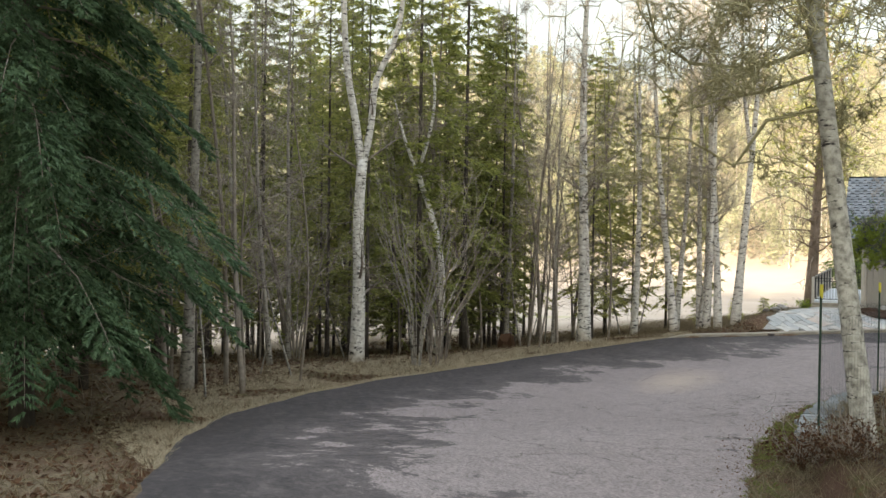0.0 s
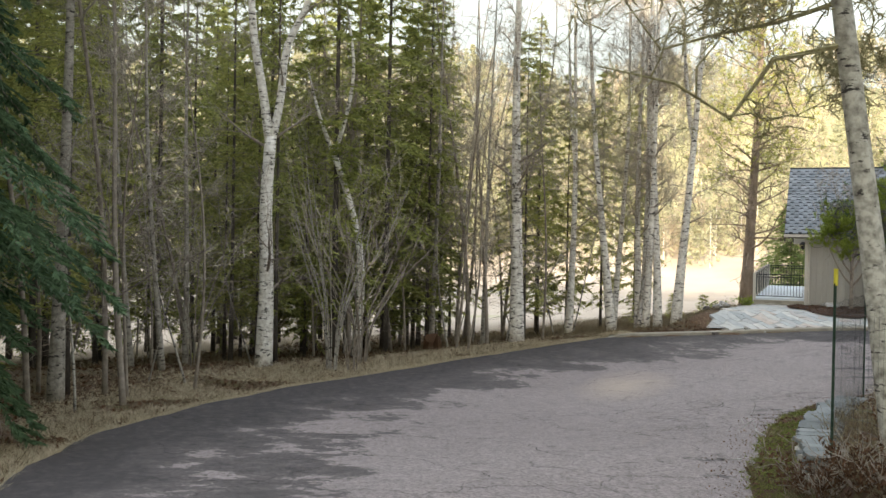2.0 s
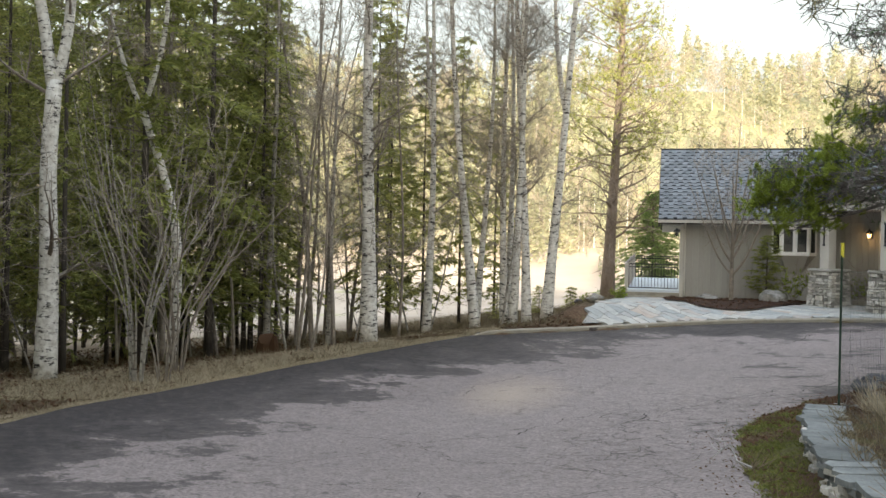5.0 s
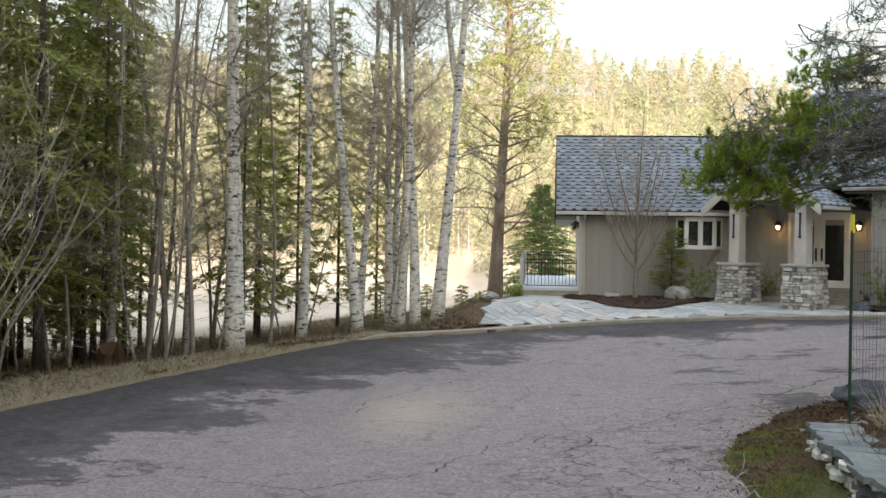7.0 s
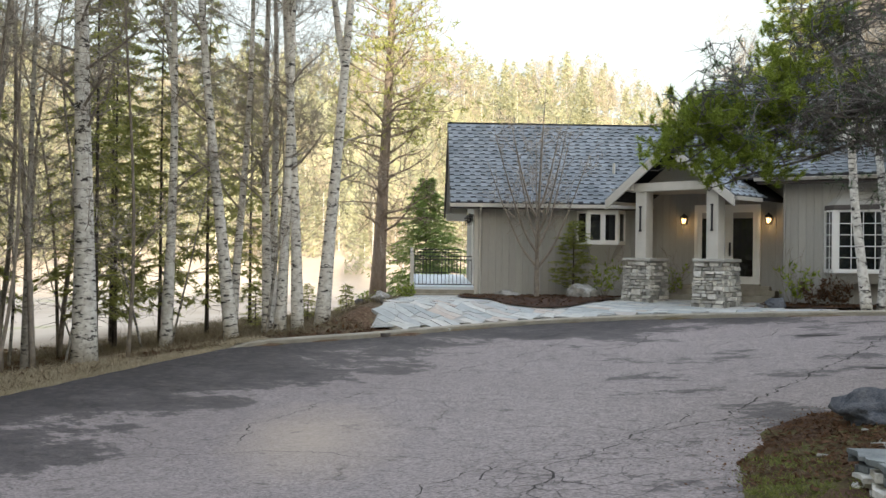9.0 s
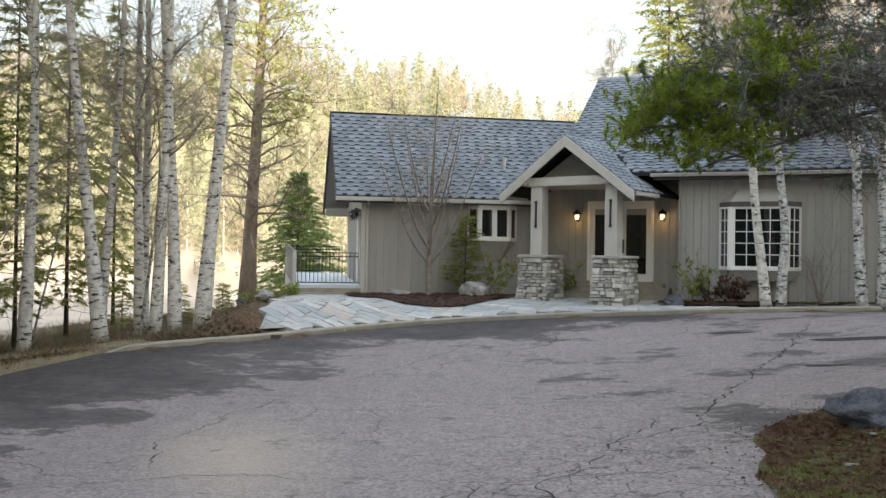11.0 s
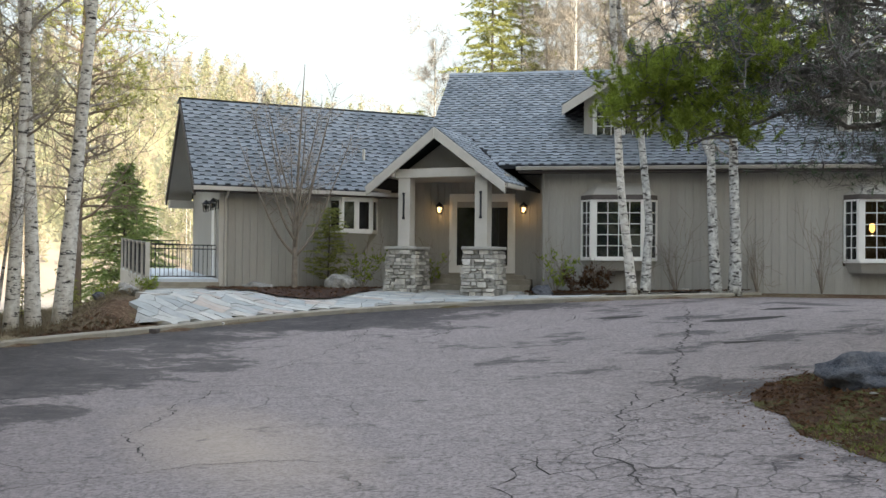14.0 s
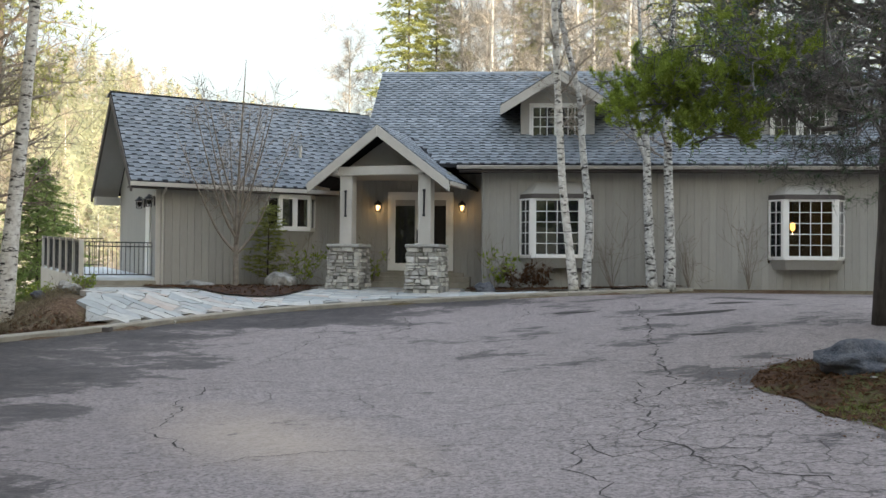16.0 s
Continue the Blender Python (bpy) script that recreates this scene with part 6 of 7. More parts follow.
def front_pine():
    rs = np.random.RandomState(80)
    root = thing("pine", (0, 0, 0), "old pine with dead grey twigs and green needle tufts", "tree")
    pts, rad = wavy_trunk(rs, 15, 0.27, (0.1, 0.1), 0.06)
    part("trunk", Shape().tube(pts, rad, 10), DARKBARK, root, smooth=True)
    dead = Shape()
    for i in range(42):
        z = 2.9 + 4.8 * rs.random() ** 1.1
        az = radians(rs.uniform(188, 262)) if i % 5 else rs.random() * 6.283
        ln = (5.2 - 0.3 * (z - 2.3)) * (0.5 + 0.55 * rs.random())
        limbs(dead, rs, (0, 0, z), (math.cos(az), math.sin(az), 0.3 * rs.normal()), ln, 0.034, 3, 1.15, -0.08, 5, 0.75, 4, 1.5, 0.0065)
    for i in range(26):
        z = 3.2 + 2.8 * rs.random()
        a, e = Vector((0, 0, z)), Vector((-2.9 + rs.normal() * 0.6, -3.9 + rs.normal() * 0.6, z + 0.4 * rs.normal()))
        stick = smooth_line([a] + [a.lerp(e, k) + Vector(rs.normal(size=3)) * 0.16 for k in (0.3, 0.6, 0.8)] + [e])
        dead.tube(stick, smooth_vals([0.028, 0.020, 0.014, 0.008], len(stick)), 4, False)
        for q in range(8):
            limbs(dead, rs, stick[int(len(stick) * (0.4 + 0.59 * rs.random()))], rs.normal(size=3) + np.array([0, 0, -0.3]), 0.75, 0.011, 2, 1.2, -0.1, 3, 0.7, 3, 1.4, 0.006)
    dead.v = [(x, y, z if z > 2.9 else 2.9 + (z - 2.9) * 0.2) for x, y, z in dead.v]
    part("dead_branchwork", dead, DEADTWIG, root, "grey dead limbs and twigs", kind="stuff")
    c = np.array(dead.v)[rs.randint(len(dead.v), size=20000)]
    w = unit(rs.normal(size=(20000, 3)) + np.array([0, 0, -0.5]))
    ob = new("dead_twig_mass", tri_mesh("dead_twig_mass", slivers(c, w, 0.10 + 0.22 * rs.random(20000), np.full(20000, 0.010), rs), DEADTWIG))
    ob.parent = root
    c = np.array(dead.v)[rs.randint(len(dead.v), size=4200)]
    ob = new("foliage", tri_mesh("sparse_foliage", tufts(c, 9, 0.10, 0.010, rs, 0.3), SPRUCE))
    ob.parent = root
    # boughs that reach out over the drive, with upturned green shoots
    bough, centres, ways = Shape(), [], []
    lobes = [(-4.1, -4.1, 3.0, 0.62, 0.6, 0.44, 330), (-4.95, -3.95, 3.02, 0.34, 0.34, 0.16, 80), (-4.5, -3.95, 3.3, 0.42, 0.4, 0.22, 120), (-3.6, -4.3, 2.95, 0.5, 0.45, 0.3, 130), (-3.45, -3.9, 3.8, 0.4, 0.4, 0.30, 120),
             (-3.15, -3.6, 4.45, 0.4, 0.4, 0.25, 80), (-3.9, -4.0, 3.45, 0.5, 0.45, 0.35, 170), (-3.0, -4.2, 3.35, 0.5, 0.5, 0.5, 110), (-3.85, -4.2, 2.55, 0.45, 0.45, 0.2, 90)]
    for cx, cy, cz, rx, ry, rz, n in lobes:
        a, c = Vector((0, 0, cz + 0.2 + rs.random() * 0.9)), Vector((cx, cy, cz))
        jit = lambda k: Vector(rs.normal(size=3)) * k
        main = smooth_line([a, a.lerp(c, 0.3) + jit(0.18), a.lerp(c, 0.55) + jit(0.2), a.lerp(c, 0.8) + jit(0.15), c + jit(0.1)])
        bough.tube(main, smooth_vals([0.05, 0.04, 0.03, 0.02, 0.01], len(main)), 5, False)
        for k in range(n // 11):
            s = main[int(len(main) * (0.5 + 0.49 * rs.random()))]
            e = Vector((cx + rs.normal() * rx * 0.6, cy + rs.normal() * ry * 0.6, cz + rs.normal() * rz * 0.6))
            bough.tube([s, s.lerp(e, 0.5) + jit(0.08), e], [0.014, 0.010, 0.006], 3, False)
            for q in range(9):
                p = np.array(e) + rs.normal(size=3) * np.array([0.11, 0.11, 0.07])
                centres.append(p)
                ways.append(unit((p - np.array(c)) * 0.35 + np.array([0, 0, 0.7]) + rs.normal(size=3) * 0.5))
                if q % 3 == 0:
                    bough.tube([e, e.lerp(Vector(p), 0.6) - Vector((0, 0, 0.03)), Vector(p)], [0.007, 0.006, 0.005], 3, False)
    # the crown above, all round the trunk
    high = []
    for i in range(95):
        z = 6.0 + 8.4 * rs.random()
        az, ln = rs.random() * 6.283, (0.9 + 0.36 * (14.6 - z)) * (0.45 + 0.6 * rs.random())
        e = Vector((math.cos(az) * ln, math.sin(az) * ln, z + 0.15 * ln))
        bough.tube([(0, 0, z), Vector((0, 0, z)).lerp(e, 0.55) - Vector((0, 0, 0.08)), e], [0.035, 0.022, 0.008], 4, False)
        k = rs.random((80, 1)) ** 0.6
        high.append(np.array(e) * k + np.array([0, 0, z]) * (1 - k) + rs.normal(size=(80, 3)) * np.array([0.34, 0.34, 0.14]))
    high = np.concatenate(high)
    part("boughwork", bough, DEADTWIG, root, "grey needle-bearing boughs", kind="stuff")
    ob = new("foliage", tri_mesh("foliage", shoots(np.array(centres), np.array(ways), 84, 0.078, 0.0075, rs), PINEGREEN))
    ob.parent = root
    ob = new("foliage", tri_mesh("upper_foliage", tufts(high, 22, 0.13, 0.015, rs, 0.8), SPRUCE))
    ob.parent = root
    return place(root, -3.75, 23.65)


front_pine()


# lichen-hung tree on the island
def lichen_tree():
    rs = np.random.RandomState(90)
    root = thing("birch", (0, 0, 0), "leaning lichen-covered birch with crooked drooping branches", "tree")
    line = [(0, 0, -0.2), (-0.27, -0.03, 1.6), (-0.53, -0.06, 3.3), (-0.76, -0.08, 4.8), (-1.04, -0.11, 6.6), (-1.45, -0.2, 9)]
    part("trunk", Shape().tube(smooth_line(line), smooth_vals([0.18, 0.145, 0.13, 0.12, 0.105, 0.05], 16), 10), LICHENBARK, root, smooth=True)
    sh = Shape()
    for z, az, ln, r in ((4.7, 243, 4.2, 0.06), (5.6, 232, 4.6, 0.065), (6.3, 255, 4.2, 0.055), (5.2, 210, 3.4, 0.05), (6.8, 225, 4.0, 0.05), (4.4, 60, 1.8, 0.04), (5.9, 90, 2.5, 0.04), (6.9, 270, 3.5, 0.045), (7.4, 240, 4.0, 0.045), (5.4, 265, 2.8, 0.04)):
        t = z / 9
        limbs(sh, rs, (-1.45 * t, -0.18 * t, z), (math.cos(radians(az)), math.sin(radians(az)), 0.12), ln, r * 0.62, 3, 0.75, -0.05, 6, 0.8, 5, 1.6, 0.0085)
    low = 3.75      # the branches hang no lower than this
    sh.v = [(x, y, z if z > low else low + (z - low) * 0.12) for x, y, z in sh.v]
    part("branchwork", sh, LICHEN, root, "crooked lichen-covered branches", kind="stuff")
    c = np.array(sh.v)[rs.randint(len(sh.v), size=15000)]
    w = unit(rs.normal(size=(15000, 3)) + np.array([0, 0, -0.2]))
    ob = new("lichen_growth", tri_mesh("lichen_growth", slivers(c, w, 0.05 + 0.16 * rs.random(15000), np.full(15000, 0.012), rs), LICHEN))
    ob.parent = root
    return place(root, -0.79, 10.05, 0.68)


lichen_tree()

# trees and shrubs before the house
def at_house(x, y):
    return gz(x, y) - 0.02


FACE = Vector((0.99, -0.07, 0))
for nm, x, y, line, rad, fk in (
        ("birch", -8.31, 33.35, [(0.05, -0.1), (-0.1, 1.2), (-0.28, 2.8), (-0.40, 5.0), (-0.52, 7.5), (-0.5, 11)], [0.15, 0.115, 0.10, 0.095, 0.09, 0.03], None),
        ("birch", -7.96, 33.55, [(0.0, -0.1), (0.05, 1.0), (0.08, 2.0), (-0.12, 4.0), (-0.2, 5.2), (-0.7, 7.3), (-1.0, 10)], [0.15, 0.115, 0.10, 0.09, 0.08, 0.07, 0.02], None),
        ("birch", -6.12, 34.25, [(0.0, -0.1), (-0.08, 1.2), (-0.14, 2.6), (-0.18, 4.0), (-0.3, 5.4), (-0.4, 8)], [0.17, 0.13, 0.115, 0.10, 0.08, 0.03], [[(-0.16, 3.5), (-0.5, 4.3), (-0.85, 5.0), (-1.1, 6.2)], [0.08, 0.07, 0.06, 0.02]]),
        ("birch", -5.66, 34.35, [(0.0, -0.1), (0.02, 1.2), (-0.02, 2.6), (-0.05, 4.2), (0.0, 6), (0.2, 9)], [0.19, 0.145, 0.125, 0.11, 0.09, 0.03], None)):
    P3 = [FACE * a + Vector((0, 0, z)) for a, z in line]
    ex = [([FACE * a + Vector((0, 0, z)) for a, z in fk[0]], fk[1])] if fk else []
    place(bare_tree(nm, int(-x * 100), P3, rad, 12, BIRCH if x < -8 else ROUGHBIRCH, "white birch trunk in the bed before the house" if x < -7 else "rough grey-white birch trunk in the bed before the house", extra=ex, low=0.5, length=1.8, kids=4), x, y, at_house(x, y))


def young_tree():
    rs = np.random.RandomState(95)
    line = [(0, 0, -0.1), (0.0, 0.0, 0.9), (0.02, 0.0, 2.2), (0.08, 0, 3.6), (0.2, 0.05, 6.2)]
    ex = []
    for az, z, ln, out in ((20, 0.95, 3.3, 1.5), (190, 1.0, 3.2, 1.6), (120, 1.15, 3.7, 0.9), (300, 1.2, 3.5, 1.3), (60, 1.5, 3.6, 1.2), (230, 1.4, 3.6, 1.4), (160, 1.8, 3.3, 1.1), (340, 1.9, 3.1, 1.2), (200, 2.4, 2.8, 0.8), (10, 2.6, 2.6, 0.7)):
        o, b = Vector((math.cos(radians(az)), math.sin(radians(az)), 0)), Vector((0, 0, z))
        ex.append(([b, b + o * 0.30 * out + Vector((0, 0, 0.18 * ln)), b + o * 0.62 * out + Vector((0, 0, 0.52 * ln)), b + o * out + Vector((0, 0, ln))], [0.042, 0.030, 0.019, 0.006]))
    return place(bare_tree("young_tree", 96, line, [0.085, 0.070, 0.052, 0.032, 0.008], 80, TWIG, "young leafless grey tree in the mulch bed", extra=ex, depth=1, kids=5, low=0.3, length=1.4, sides=8, up=0.45, spread=0.5, haze=900, hl=0.34, hw=0.009), -17.27, 33.34, 0.68)


young_tree()
place(conifer(97, 2.35, 0.25, 0.80, 0.03, 15, 5, 13, 12, NEEDLE, "small loose evergreen against the wing wall", "evergreen", nl=0.10, nw=0.026, droop=-0.25, power=0.45, dead=0, ragged=0.85), -16.75, 34.75, 0.7)


def leafy_shrub(x, y, h, w, seed, mat, label, leaves=160, z=None, leaf=0.07):
    rs = np.random.RandomState(seed)
    root = thing("shrub", (0, 0, 0), label, "shrub")
    sh, tips = Shape(), []
    for i in range(9):
        az = rs.random() * 6.283
        p = limbs(sh, rs, (0, 0, 0), (math.cos(az) * w / h, math.sin(az) * w / h, 1.0), h * (0.6 + 0.4 * rs.random()), 0.012, 2, 0.5, 0.2, 3)
        tips += [np.array(q) for q in p[2:]]
    part("twigwork", sh, TWIG, root, kind="stuff")
    if leaves:
        c = np.array(tips)[rs.randint(len(tips), size=leaves)] + rs.normal(size=(leaves, 3)) * 0.07
        ob = new("foliage", tri_mesh("foliage", tufts(c, 3, leaf * 1.5, leaf * 0.6, rs, 0.6), mat))
        ob.parent = root
    return place(root, x, y, at_house(x, y) if z is None else z)


leafy_shrub(-15.75, 34.75, 1.35, 0.5, 201, PINEGREEN, "leggy rhododendron beside the pier", 110, None, 0.09)
leafy_shrub(-13.95, 35.75, 1.1, 0.35, 202, PINEGREEN, "dark green shrub in the porch", 90)
leafy_shrub(-10.35, 34.75, 1.25, 0.5, 203, PINEGREEN, "thin rhododendron before the wall", 110, None, 0.09)
leafy_shrub(-9.75, 34.6, 0.95, 0.9, 204, LEAFLITTER, "brown twiggy shrub before the wall", 220)
leafy_shrub(-9.2, 34.5, 0.8, 0.7, 205, LEAFLITTER, "brown twiggy shrub below the bay window", 200)
for x in (-7.1, -5.0, -3.35):
    leafy_shrub(x, 35.15, 1.9, 0.5, int(-x * 10) + 300, TWIG, "leafless espalier shrub against the board wall", 0)
leafy_shrub(-20.6, 31.4, 0.45, 0.6, 210, PINEGREEN, "low rounded green shrub beside the step", 260, None, 0.05)
leafy_shrub(-21.5, 30.9, 0.5, 0.7, 211, PINEGREEN, "low rounded green shrub beside the step", 260, None, 0.05)


# ---- beds, paths and stones ----
island = dense(rounded(ISLAND, 2), 0.25, 0.22)


WALL_LINE = [(-5.75, 16.15), (-5.2, 15.0), (-4.5, 13.6), (-3.9, 12.65), (-3.3, 11.7), (-2.65, 10.9), (-1.85, 9.9), (-0.6, 8.75), (1.0, 7.5)]


def wall_top(y):
    return 0.40 + (16.15 - y) * 0.042


def behind_wall(x, y):
    """How far a point lies inside the wall's outer face."""
    if y > WALL_LINE[0][1]:
        return x - WALL_LINE[0][0]
    for (a, b), (c, d) in zip(WALL_LINE, WALL_LINE[1:]):
        if y >= d:
            return (x - (a + (c - a) * (y - b) / (d - b))) * 0.83
    return x - WALL_LINE[-1][0]


def island_z(x, y):
    d = min(math.hypot(x - a, y - b) for a, b in island[::3])
    low = bare_z(x, y) + 0.004 + 0.14 * smooth01(0.1, 1.6, d) + 0.08 * smooth01(1.0, 2.8, d)
    held = smooth01(0.12, 0.34, behind_wall(x, y)) * (1 - smooth01(15.9, 17.6, y)) * smooth01(5.0, 7.6, y)
    return low + max(0.0, wall_top(y) - 0.03 - low) * held


def island_material():
    m, N, L, b = material("needle_litter_and_moss", 0.95, 0, 0.1)
    v = coords(N, L)
    g = noise_tex(N, L, v, 38, 4, 0.7)
    soil = ramp(N, L, g, [(0.3, (0.038, 0.022, 0.016)), (0.7, (0.12, 0.072, 0.047))])
    moss = ramp(N, L, g, [(0.3, (0.045, 0.048, 0.016)), (0.7, (0.135, 0.145, 0.05))])
    patch = ramp(N, L, noise_tex(N, L, v, 0.85, 5, 0.65), [(0.46, (0, 0, 0)), (0.58, (1, 1, 1))])
    L.new(mix(N, L, math_node(N, L, 'MULTIPLY', patch, 0.8), soil, moss), b.inputs["Base Color"])
    bump(N, L, b, g, 0.9, 0.03)
    return m


ISLAND_MAT = island_material()
sheet("planting_island", island, ISLAND_MAT, 0.012, "planted island of brown needle litter and grass", "flower bed", 0.3, island_z)

BED = [(-19.85, 33.45), (-19.5, 32.45), (-18.6, 31.45), (-17.1, 31.0), (-15.7, 31.7), (-15.3, 33.4), (-15.2, 35.6), (-16.3, 35.75)]
sheet("mulch_bed", dense(rounded(BED, 2), 0.25, 0.05), MULCH, 0.055, "red-brown bark mulch bed at the wing wall", "flower bed", 0.5)
BED2 = [(-11.1, 35.35), (-11.2, 34.4), (-10.2, 33.85), (-8.8, 33.3), (-7.2, 33.6), (-5.9, 34.3), (-5.1, 35.1), (-4.9, 35.38)]
sheet("mulch_bed", dense(rounded(BED2, 1), 0.25, 0.04), MULCH, 0.05, "dark mulch bed with birches under the bay window", "flower bed", 0.5)
walk_sheet = sheet("flagstone_walk", dense(WALK, 0.3), FLAGJOINT, -0.002, "flagstone walk of blue-grey slabs", "path", 0.3)


def flagstones():
    rs = random.Random(31)
    step = 0.33
    nodes = {}

    def node(i, j):
        if (i, j) not in nodes:
            nodes[i, j] = (-21.5 + i * step + rs.uniform(-0.09, 0.09), 26.3 + j * step * 0.72 + rs.uniform(-0.06, 0.06))
        return nodes[i, j]

    for j in range(44):
        i = 0
        while i < 41:
            w = rs.choice((1, 2, 2, 2))
            q = [node(i, j)] + ([node(i + 1, j)] if w == 2 else []) + [node(i + w, j), node(i + w, j + 1)] + ([node(i + 1, j + 1)] if w == 2 else []) + [node(i, j + 1)]
            i += w
            cx, cy = sum(p[0] for p in q) / len(q), sum(p[1] for p in q) / len(q)
            if not in_poly((cx, cy), WALK):
                continue
            if sum(in_poly(p, WALK) for p in q) < len(q) / 2:
                continue
            ring = []
            for x, y in q:
                dx, dy = cx - x, cy - y
                ln = math.hypot(dx, dy)
                ring.append((x + dx / ln * 0.006, y + dy / ln * 0.006))
            sx, sy = (gz(cx + 0.3, cy) - gz(cx - 0.3, cy)) / 0.6, (gz(cx, cy + 0.3) - gz(cx, cy - 0.3)) / 0.6
            top = gz(cx, cy) + 0.012 + rs.uniform(0, 0.003)
            s = Shape().hull([(x, y, top + (x - cx) * sx + (y - cy) * sy - 0.12) for x, y in ring], [(x + (cx - x) * 0.02, y + (cy - y) * 0.02, top + (x - cx) * sx + (y - cy) * sy) for x, y in ring])
            ob = new("flagstone", s.data("flagstone", FLAG))
            ob.parent = walk_sheet


flagstones()


def rock(name, x, y, z, sx, sy, sz, seed, mat, label, parent=None, flat=0.0):
    """A lumpy stone from a cut and roughened ball."""
    bm = bmesh.new()
    bmesh.ops.create_icosphere(bm, subdivisions=4 if not parent else 2, radius=1)
    rs = random.Random(seed)
    for v in bm.verts:
        v.co += v.co.normalized() * 0.35 * noise.fractal(v.co * 0.9 + Vector((seed, 0, 0)), 1.0, 2.0, 3)
    for _ in range(8):
        n = Vector((rs.gauss(0, 1), rs.gauss(0, 1), rs.gauss(0, 0.8))).normalized()
        d = rs.uniform(0.6, 0.9)
        for v in bm.verts:
            k = v.co.dot(n) - d
            if k > 0:
                v.co -= n * k * 0.9
    for v in bm.verts:
        v.co += v.co.normalized() * 0.13 * noise.fractal(v.co * 3.0 + Vector((0, seed, 0)), 1.0, 2.0, 4)
        v.co = Vector((v.co.x * sx, v.co.y * sy, v.co.z * sz))
    a = rs.uniform(0, 6.28)
    bm.transform(Matrix.Translation((x, y, z)) @ Matrix.Rotation(a, 4, 'Z'))
    me = bpy.data.meshes.new(name)
    if parent:
        bm.transform(Matrix.Translation(-anchor(parent)))
    bm.to_mesh(me)
    bm.free()
    me.materials.append(mat)
    me.polygons.foreach_set("use_smooth", [True] * len(me.polygons))
    ob = new(name, me)
    if parent:
        ob.parent = parent
        return tagged(ob, label)
    return tagged(ob, label, "rock")


rock("boulder", -5.72, 19.05, island_z(-5.72, 19.05) + 0.07, 0.66, 0.52, 0.30, 26, BOULDER, "large blue-grey boulder on the planted island")
rock("rock", -16.25, 34.3, 0.84, 0.50, 0.42, 0.42, 5, PALEROCK, "pale pointed rock beside the small evergreen")
rock("rock", -18.5, 33.85, 0.76, 0.75, 0.35, 0.22, 8, PALEROCK, "flat mossy rock against the wing wall")
rock("rock", -10.6, 34.2, 0.76, 0.35, 0.28, 0.20, 9, BOULDER, "grey rock in the mulch bed")
rock("rock", -6.9, 34.6, 0.76, 0.4, 0.25, 0.14, 10, PALEROCK, "low flat rock at the wall")
rock("rock", -20.35, 29.9, gz(-20.35, 29.9) + 0.06, 0.24, 0.2, 0.14, 12, PALEROCK, "dark rock beside the walk")
rock("rock", -20.9, 29.6, gz(-20.9, 29.6) + 0.05, 0.2, 0.17, 0.12, 13, BOULDER, "dark rock beside the walk")
rock("rock", -19.75, 28.9, gz(-19.75, 28.9) + 0.05, 0.2, 0.18, 0.14, 14, PALEROCK, "small grey rock beside the walk")


def stump():
    rs = random.Random(77)
    root = thing("stump", (-21.6, 17.5, gz(-21.6, 17.5)), "rotten red-brown tree stump at the wood edge", "stump")
    ring = [(0.24 * (1 + rs.uniform(-0.2, 0.25)), 2 * math.pi * k / 13) for k in range(13)]
    z = gz(-21.6, 17.5)
    low = [(-21.6 + 1.35 * r * math.cos(a), 17.5 + 1.35 * r * math.sin(a), z - 0.1) for r, a in ring]
    top = [(-21.6 + r * math.cos(a), 17.5 + r * math.sin(a), z + 0.30 + rs.uniform(-0.1, 0.28)) for r, a in ring]
    part("bark", Shape().hull(low, top), LEAFLITTER, root, "crumbling russet wood")


stump()


def fallen_branch(x, y, ln, az, seed):
    rs = np.random.RandomState(seed)
    root = thing("fallen_branch", (0, 0, 0), "pale bleached fallen branch on the needle litter", "branch")
    sh = Shape()
    limbs(sh, rs, (0, 0, 0.03), (math.cos(az), math.sin(az), 0.12), ln, 0.016, 2, 0.7, -0.05, 3, 0.9, 5, 1.5, 0.005)
    sh.v = [(a, b, max(c, 0.006)) for a, b, c in sh.v]
    part("wood", sh, PALEROCK, root)
    return place(root, x, y, island_z(x, y) + 0.01)


for x, y, ln, az, sd in ((-6.0, 18.35, 1.1, 0.7, 711), (-5.6, 17.7, 0.9, -0.4, 712), (-6.2, 17.1, 0.8, 0.2, 713), (-5.3, 16.7, 0.7, 1.1, 714), (-4.6, 12.6, 0.9, 2.6, 715), (-3.4, 10.6, 0.9, 2.9, 716), (-1.2, 10.2, 1.0, 0.6, 717)):
    fallen_branch(x, y, ln, az, sd)


# dry-stone wall on the island
WALLSLAB = varied("blue_grey_wall_slab", (0.09, 0.10, 0.103), (0.20, 0.21, 0.206), 4, 40, 0.85, 0.25, 0.6, 0.012, rand=0.3)


